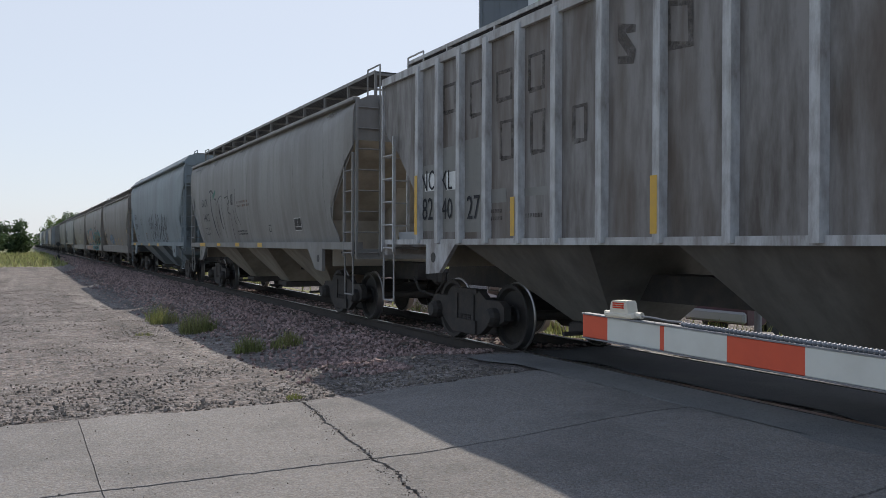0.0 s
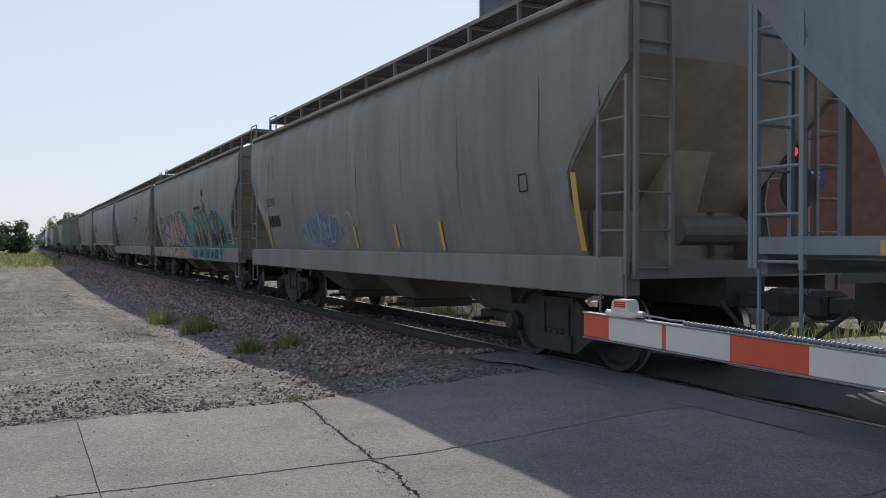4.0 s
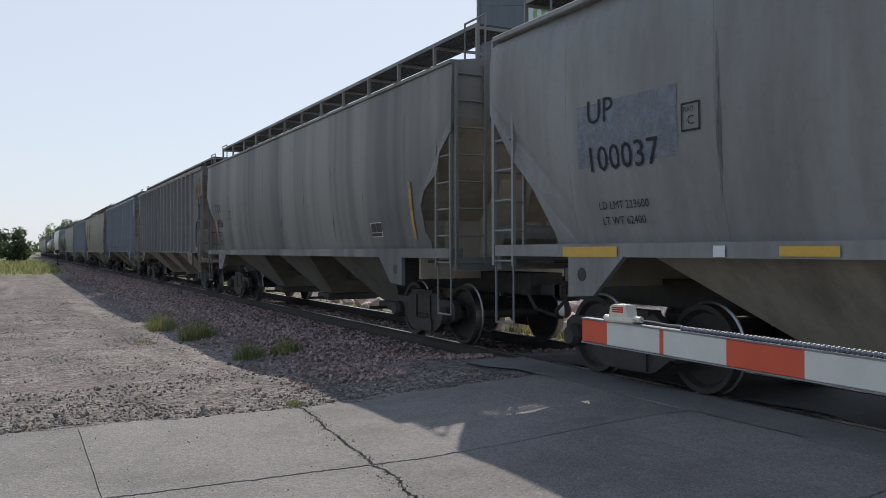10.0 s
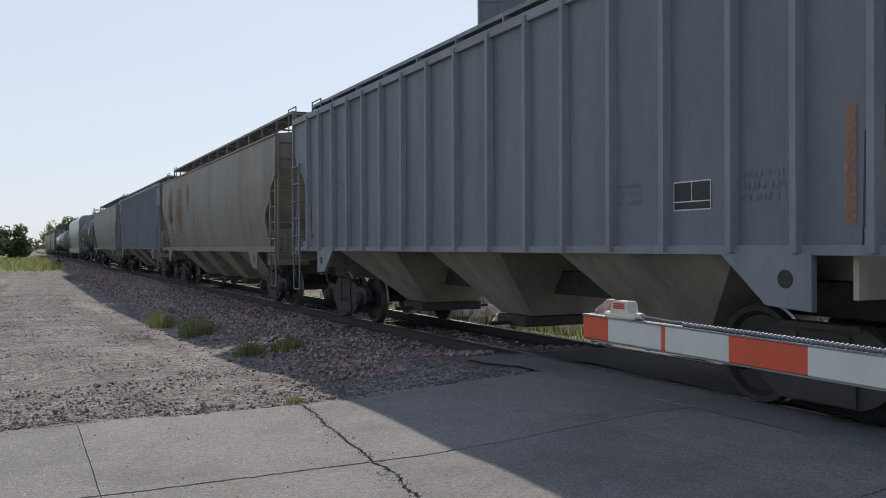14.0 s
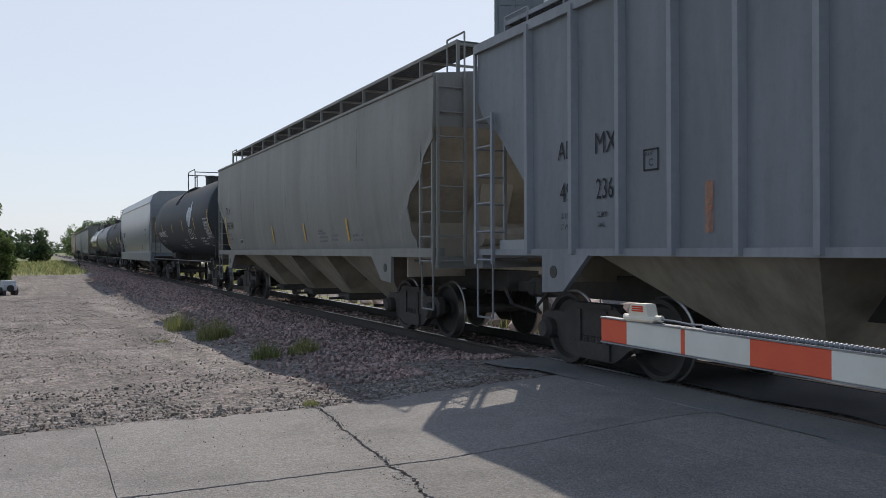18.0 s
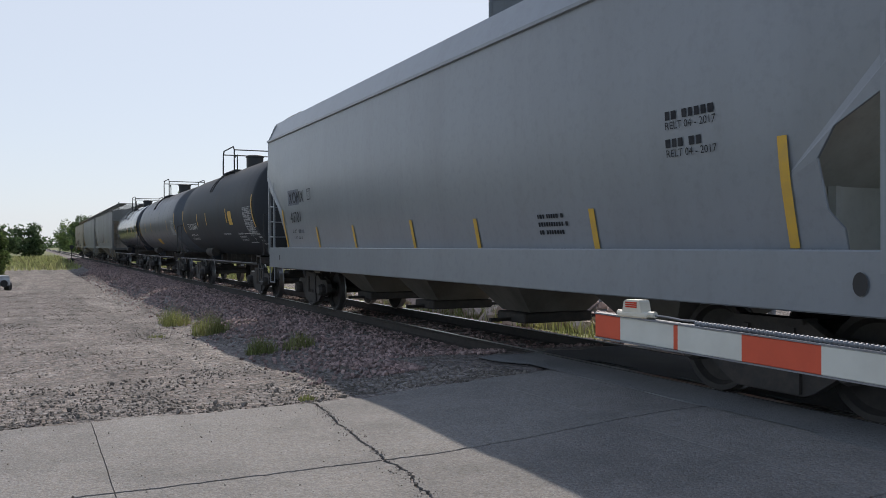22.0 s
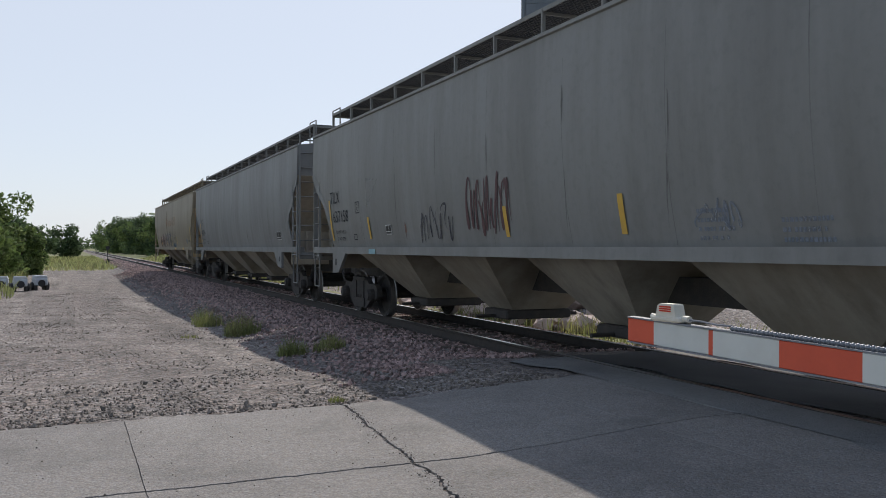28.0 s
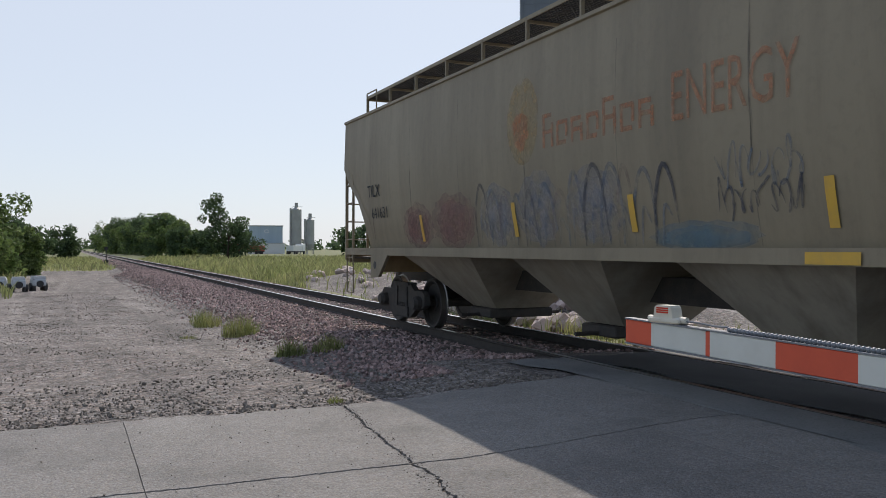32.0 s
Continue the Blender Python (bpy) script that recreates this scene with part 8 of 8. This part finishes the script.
def build_elevator():
    """A tall panelled mill tower with a banner, and a brick block beside it."""
    x0, y0 = 23.6, 42.4
    tower = thing("mill_tower", "tall blue-grey panelled mill tower with hanging banner", "tower")
    d = radians(-28.5)
    m = Matrix.Translation((x0, y0, -0.3)) @ Matrix.Rotation(d, 4, "Z")
    tower.matrix_basis = m
    W, D, HT = 8.05, 10.0, 27.0
    part("wall", Geo().box(0, W, 0, D, 0, HT), M_PANELC, tower)
    g = Geo()
    pm = Geo().box(0.02, 0.93, -0.03, 0.0, 0.02, 2.2, bevel=0.006).mesh("panel")
    pm.materials.append(M_PANELC)
    for i in range(8):
        for j in range(12):
            o = part("panel", pm, M_PANELC, tower)
            o.location = (0.14 + i * 0.97, 0, 0.3 + j * 2.22)
    part("roof_parapet", Geo().box(-0.15, W + 0.15, -0.15, D + 0.15, HT, HT + 0.5), M_PANELC, tower)
    part("corner_trim", Geo().box(-0.04, 0.1, -0.06, 0.1, 0, HT), M_PANELC, tower)
    b = part("banner", Geo().box(2.72, 4.98, -0.09, -0.05, 11.35, 21.0, bevel=0.01), M_BANNER, tower, "white hanging banner with a green emblem")
    arc = np.linspace(0.5, 5.6, 22)
    ring = [(3.85 + 0.74 * math.cos(q), 15.35 + 0.74 * math.sin(q)) for q in arc] + [(3.85 + 0.5 * math.cos(q), 15.35 + 0.5 * math.sin(q)) for q in arc[::-1]]
    part("emblem", Geo().prism(ring, -0.11, -0.09, "y"), M_GREENP, b)
    g = Geo()
    g.box(3.6, 4.35, -0.12, -0.09, 15.45, 15.65).box(3.6, 3.8, -0.12, -0.09, 14.9, 15.65)
    part("emblem_stroke", g, M_GREENP, b)
    g = Geo()
    for k in range(5):
        g.box(3.2 + k * 0.28, 3.42 + k * 0.28, -0.1, -0.09, 13.55, 13.95)
    part("print", g, M_GREENP, b)
    g = Geo()
    for k in range(4):
        g.box(3.05 + k * 0.42, 3.35 + k * 0.42, -0.1, -0.09, 11.75, 12.3)
    part("print", g, M_GREYP, b)
    brick = thing("brick_block", "old dark red brick mill block", "building")
    brick.matrix_basis = m
    bx0, bx1 = 8.6, 26.0
    part("wall", Geo().box(bx0, bx1, 2.5, 12, 0, 23.0), M_MORTAR, brick)
    part("link_wall", Geo().box(W + 0.02, bx0 - 0.02, 1.2, 9, 0, 24.0), M_PANELC, brick)
    # brick courses as bands of separate bricks where they show above the train
    bm = Geo().box(0, 0.60, -0.02, 0.0, 0, 0.20).mesh("brick")
    bm.materials.append(M_BRICK)
    for j in range(30):
        for i in range(20):
            o = part("brick", bm, M_BRICK, brick)
            o.location = (bx0 + 0.02 + i * 0.62 + (0.31 if j % 2 else 0), 2.5, 11.2 + j * 0.225)
    rest = Geo()
    for z0, z1 in ((0.0, 11.18), (17.96, 23.0)):
        rest.box(bx0, bx1, 2.475, 2.5, z0, z1)
    rest.box(bx0 + 12.8, bx1, 2.475, 2.5, 11.18, 17.96)
    part("brick_facing", rest, M_BRICK, brick)
    g = Geo().box(bx0 + 5.2, bx0 + 6.6, 2.44, 2.47, 15.6, 17.3)
    part("window", g, M_BLACK, brick)
    part("window_sill", Geo().box(bx0 + 5.1, bx0 + 6.7, 2.36, 2.5, 15.42, 15.58), M_CONC, brick)


build_elevator()


def build_plant():
    """A concrete plant in the distance: shed, two silos, a lorry."""
    M_SHED = mat("pale_blue_sheet", (0.42, 0.50, 0.56), 0.6, second=(0.34, 0.42, 0.48), scale=0.4, amount=0.5, stretch=(4, 4, 0.2))
    M_SILO = mat("grey_silo_steel", (0.36, 0.36, 0.34), 0.6, second=(0.26, 0.26, 0.25), scale=0.3, amount=0.6)
    M_REDT = mat("red_cab_paint", (0.4, 0.05, 0.04), 0.5)
    d = 280
    shed = thing("plant_shed", "pale blue sheet-metal shed with white lower annex", "shed")
    x, y = at_angle(12.05, d)
    shed.matrix_basis = pose(x, y, -0.2, rz=-12)
    part("wall", Geo().box(-5.4, 5.4, 0, 8, 0.0, 9.0), M_SHED, shed)
    part("roof", Geo().box(-5.6, 5.6, -0.2, 8.2, 9.0, 9.25), M_SILO, shed)
    g = Geo()
    for k in range(18):
        g.box(-5.35 + k * 0.6, -5.25 + k * 0.6, -0.08, 0, 3.6, 9.0)
    part("sheet_seams", g, M_SHED, shed)
    ring = [(0.3 + 0.7 * math.cos(q), 7.3 + 0.5 * math.sin(q)) for q in np.linspace(0.6, 6.2, 14)]
    g = Geo()
    for (xa, za), (xb, zb) in zip(ring, ring[1:]):
        g.tube((xa, -0.12, za), (xb, -0.12, zb), 0.12, 5)
    part("emblem", g, M_WHITE, shed)
    part("annex", Geo().box(-4.2, 6.0, -3, -0.02, 0.0, 3.4), M_WHITE, shed)
    part("annex_roof", Geo().box(-4.4, 6.2, -3.2, 0, 3.4, 3.6), M_SILO, shed)
    for k, (ang, hh, rr) in enumerate(((14.05, 15.2, 1.65), (14.95, 11.8, 1.4))):
        silo = thing("silo", "tall grey cement silo with a filter on top", "silo", "silos of the plant")
        x, y = at_angle(ang, d - 4)
        silo.matrix_basis = pose(x, y, -0.2)
        part("silo_body", Geo().lathe([(3.2, rr), (hh - 0.9, rr), (hh - 0.2, rr * 0.35)], "z", n=18), M_SILO, silo, smooth=40)
        part("cone", Geo().lathe([(1.2, 0.5), (3.2, rr)], "z", n=18), M_SILO, silo, smooth=40)
        part("filter", Geo().lathe([(hh - 0.3, 0.55), (hh + 1.2, 0.55), (hh + 1.3, 0.4)], "z", n=12), M_SILO, silo, smooth=40)
        for sx in (-1, 1):
            for sy in (-1, 1):
                part("leg", Geo().box(sx * rr * 0.7 - 0.12, sx * rr * 0.7 + 0.12, sy * rr * 0.7 - 0.12, sy * rr * 0.7 + 0.12, 0, 3.6), M_SILO, silo)
        part("ladder_cage", Geo().box(-rr - 0.5, -rr, -0.3, 0.3, 2.0, hh - 0.5), M_SILO, silo)
        part("top_rail", Geo().box(-rr, rr, -rr, -rr + 0.06, hh - 0.1, hh + 0.0).box(-rr, -rr + 0.06, -rr, -rr + 0.06, hh - 0.9, hh), M_SILO, silo)
    x, y = at_angle(14.5, d - 2)
    cv = thing("conveyor", "grey inclined conveyor bridge between silos", "conveyor")
    cv.matrix_basis = pose(x, y, -0.2, rz=-14)
    part("belt", Geo().prism([(-2.2, 5.0), (2.2, 3.4), (2.2, 3.9), (-2.2, 5.6)], -0.4, 0.4, "y"), M_SILO, cv)
    part("support", Geo().box(-0.15, 0.15, -0.3, 0.3, 0, 4.6), M_SILO, cv)
    for k, (ang, dd) in enumerate(((11.15, 262), (14.0, 255))):
        x, y = at_angle(ang, dd)
        tk = thing("lorry", ("red lorry parked at the plant", "white mixer lorry parked at the plant")[k], "lorry")
        tk.matrix_basis = pose(x, y, -0.15, rz=-40 if k else 70)
        part("cab", Geo().box(-1.2, 1.2, 2.2, 4.4, 0.9, 3.1, bevel=0.15), M_REDT if k == 0 else M_WHITE, tk)
        part("windscreen", Geo().box(-1.05, 1.05, 4.38, 4.43, 2.0, 2.85), M_BLACK, tk)
        part("chassis", Geo().box(-1.0, 1.0, -3.8, 4.2, 0.7, 0.95), M_BLACK, tk)
        part("load_bed", Geo().box(-1.2, 1.2, -3.8, 1.9, 0.95, 2.6, bevel=0.1), M_REDT if k == 0 else M_WHITE, tk)
        for wy in (-2.8, -1.5, 3.3):
            for sx in (-1, 1):
                part("wheel", Geo().lathe([(sx * 1.2 - 0.15, 0.5), (sx * 1.2 + 0.15, 0.5)], "x", (0, wy, 0.5), 14), M_BLACK, tk)


build_plant()


# ---- small things beside the track ----
def build_switch_stand():
    s = thing("switch_stand", "black iron railway switch stand", "switch stand")
    x, y = 4.0, 104.0
    s.matrix_basis = pose(x, y, ground_z(x, y))
    part("base", Geo().box(-0.5, 0.5, -0.2, 0.2, 0, 0.12).box(-0.2, 0.2, -0.2, 0.2, 0.1, 0.5, bevel=0.04), M_BLACK, s)
    part("mast", Geo().tube((0, 0, 0.4), (0, 0, 1.7), 0.05, 8), M_BLACK, s)
    part("target", Geo().lathe([(-0.02, 0.22), (0.02, 0.22)], "y", (0, 0, 1.75), 14), M_BLACK, s)
    part("lever", Geo().tube((0.1, 0, 0.4), (0.75, 0, 0.22), 0.03, 6), M_BLACK, s)


def build_motor(x, y, k):
    M_MOT = mat("pale_grey_motor_paint", (0.48, 0.50, 0.52), 0.5, second=(0.36, 0.37, 0.38), scale=4, amount=0.6)
    m = thing("machine_unit", "pale grey engine block with dark wheels on dirt", "machine", "machines left in the lot", pose(x, y, ground_z(x, y), rz=8 * k) @ Matrix.Scale(1.0, 4))
    part("casing", Geo().box(-0.30, 0.30, -0.35, 0.35, 0.22, 0.58, bevel=0.05), M_MOT, m)
    part("hood", Geo().prism([(-0.30, 0.57), (0.30, 0.57), (0.24, 0.72), (-0.24, 0.72)], -0.3, 0.3, "y"), M_MOT, m)
    part("fan_grille", Geo().lathe([(-0.38, 0.17), (-0.36, 0.17)], "y", (0, 0, 0.34), 16), M_BLACK, m)
    for sx in (-1, 1):
        part("wheel", Geo().lathe([(sx * 0.36 - 0.06, 0.16), (sx * 0.36 - 0.04, 0.2), (sx * 0.36 + 0.04, 0.2), (sx * 0.36 + 0.06, 0.16)], "x", (0, 0.0, 0.2), 16), M_BLACK, m)
        part("foot", Geo().box(sx * 0.25 - 0.05, sx * 0.25 + 0.05, -0.4, 0.4, 0.0, 0.24), M_STEEL, m)


def build_signal():
    """Flashing-light signal on the far side of the crossing."""
    sg = thing("crossing_signal", "crossing signal mast with one red light glowing", "signal")
    x, y = 10.01, 9.32
    sg.matrix_basis = pose(x, y, ground_z(x, y), rz=-45)
    glow = bpy.data.materials.new("glowing_red_light")
    glow.use_nodes = True
    b = glow.node_tree.nodes["Principled BSDF"]
    b.inputs["Base Color"].default_value = (0.5, 0.02, 0.02, 1)
    b.inputs["Emission Color"].default_value, b.inputs["Emission Strength"].default_value = (1, 0.035, 0.03, 1), 1.3
    blue = mat("blue_sign", (0.03, 0.12, 0.4), 0.5)
    part("mast", Geo().tube((0, 0, -0.1), (0, 0, 4.4), 0.055, 10), M_GALV, sg)
    part("base", Geo().box(-0.25, 0.25, -0.25, 0.25, -0.1, 0.25, bevel=0.03), M_CONC, sg)
    part("crossarm", Geo().tube((-0.42, 0.0, 2.95), (0.42, 0, 2.95), 0.03, 8), M_GALV, sg)
    for s in (-1, 1):
        d = part("background_disc", Geo().lathe([(-0.10, 0.26), (-0.085, 0.26)], "y", (s * 0.42, 0, 2.95), 24), M_BLACK, sg)
        part("lens", Geo().lathe([(-0.13, 0.06), (-0.10, 0.10)], "y", (s * 0.42, 0, 2.95), 20), glow if s > 0 else M_LENSR, d)
        hood = [(s * 0.42 + 0.17 * math.cos(q), 2.95 + 0.17 * math.sin(q)) for q in np.linspace(0.1, math.pi - 0.1, 9)]
        g = Geo()
        for (xa, za), (xb, zb) in zip(hood, hood[1:]):
            g.add([(xa, -0.32, za), (xb, -0.32, zb), (xb, -0.1, zb), (xa, -0.1, za)], [(0, 1, 2, 3)])
        part("hood", g, M_BLACK, d)
    part("sign", Geo().box(0.5, 0.86, -0.08, -0.06, 2.38, 2.72), blue, sg, "small blue notice plate")
    part("sign_bracket", Geo().tube((0, 0, 2.55), (0.84, -0.05, 2.55), 0.018, 6), M_GALV, sg)
    part("sign_print", Geo().box(0.54, 0.82, -0.09, -0.082, 2.61, 2.65).box(0.54, 0.82, -0.09, -0.082, 2.53, 2.57).box(0.54, 0.76, -0.09, -0.082, 2.45, 2.49), M_WHITE, sg)


VAN = []


def build_van():
    """A maroon van that waits on the far side of the crossing."""
    pm = mat("maroon_car_paint", (0.10, 0.05, 0.075), 0.3, second=(0.08, 0.04, 0.06), scale=1, amount=0.4)
    van = thing("van", "dark maroon van waiting beyond the railway crossing", "van")
    van.matrix_basis = pose(15.9, 13.8, ground_z(15.9, 13.8) + 0.02, rz=90)
    part("body", Geo().prism([(-2.3, 0.35), (2.35, 0.35), (2.4, 0.95), (1.5, 1.12), (0.75, 1.85), (-2.2, 1.9), (-2.35, 1.0)], -0.92, 0.92, "x"), pm, van)
    part("windscreen", Geo().add([(-0.8, 1.47, 1.18), (0.8, 1.47, 1.18), (0.74, 0.82, 1.80), (-0.74, 0.82, 1.80)], [(0, 1, 2, 3)]), M_BLACK, van)
    for s in (-1, 1):
        part("side_window", Geo().box(*sorted((s * 0.925, s * 0.935)), -2.0, 0.6, 1.15, 1.72), M_BLACK, van)
        part("headlight", Geo().box(s * 0.62 - 0.18, s * 0.62 + 0.18, 2.37, 2.42, 0.72, 0.9), M_WHITE, van)
        for y in (-1.5, 1.5):
            part("wheel", Geo().lathe([(s * 0.85 - 0.1, 0.28), (s * 0.85 - 0.09, 0.34), (s * 0.85 + 0.09, 0.34), (s * 0.85 + 0.1, 0.28)], "x", (0, y, 0.34), 18), M_BLACK, van)
    VAN.append(van)
    part("bumper", Geo().box(-0.9, 0.9, 2.33, 2.46, 0.38, 0.62, bevel=0.04), M_GREYP, van)


build_signal()
build_van()
build_switch_stand()
for k, (x, y) in enumerate(((-2.95, 45.6), (-2.15, 45.3), (-1.33, 46.5))):
    build_motor(x, y, k)


def motions():
    """The train runs past towards the road; the waiting van backs away; the camera only pans."""
    z = ground_z(15.9, 13.8) + 0.02
    walk(VAN[0], [(t, pose(x, 13.8, z, rz=90)) for t, x in ((0, 15.9), (13, 15.9), (16, 18.5), (20, 27.0), (32, 27.0))])
    for car, u in TRAIN:
        walk(car, [(t, pose(TRACK, u - run(t), R)) for t in range(0, 33, 2)])


motions()
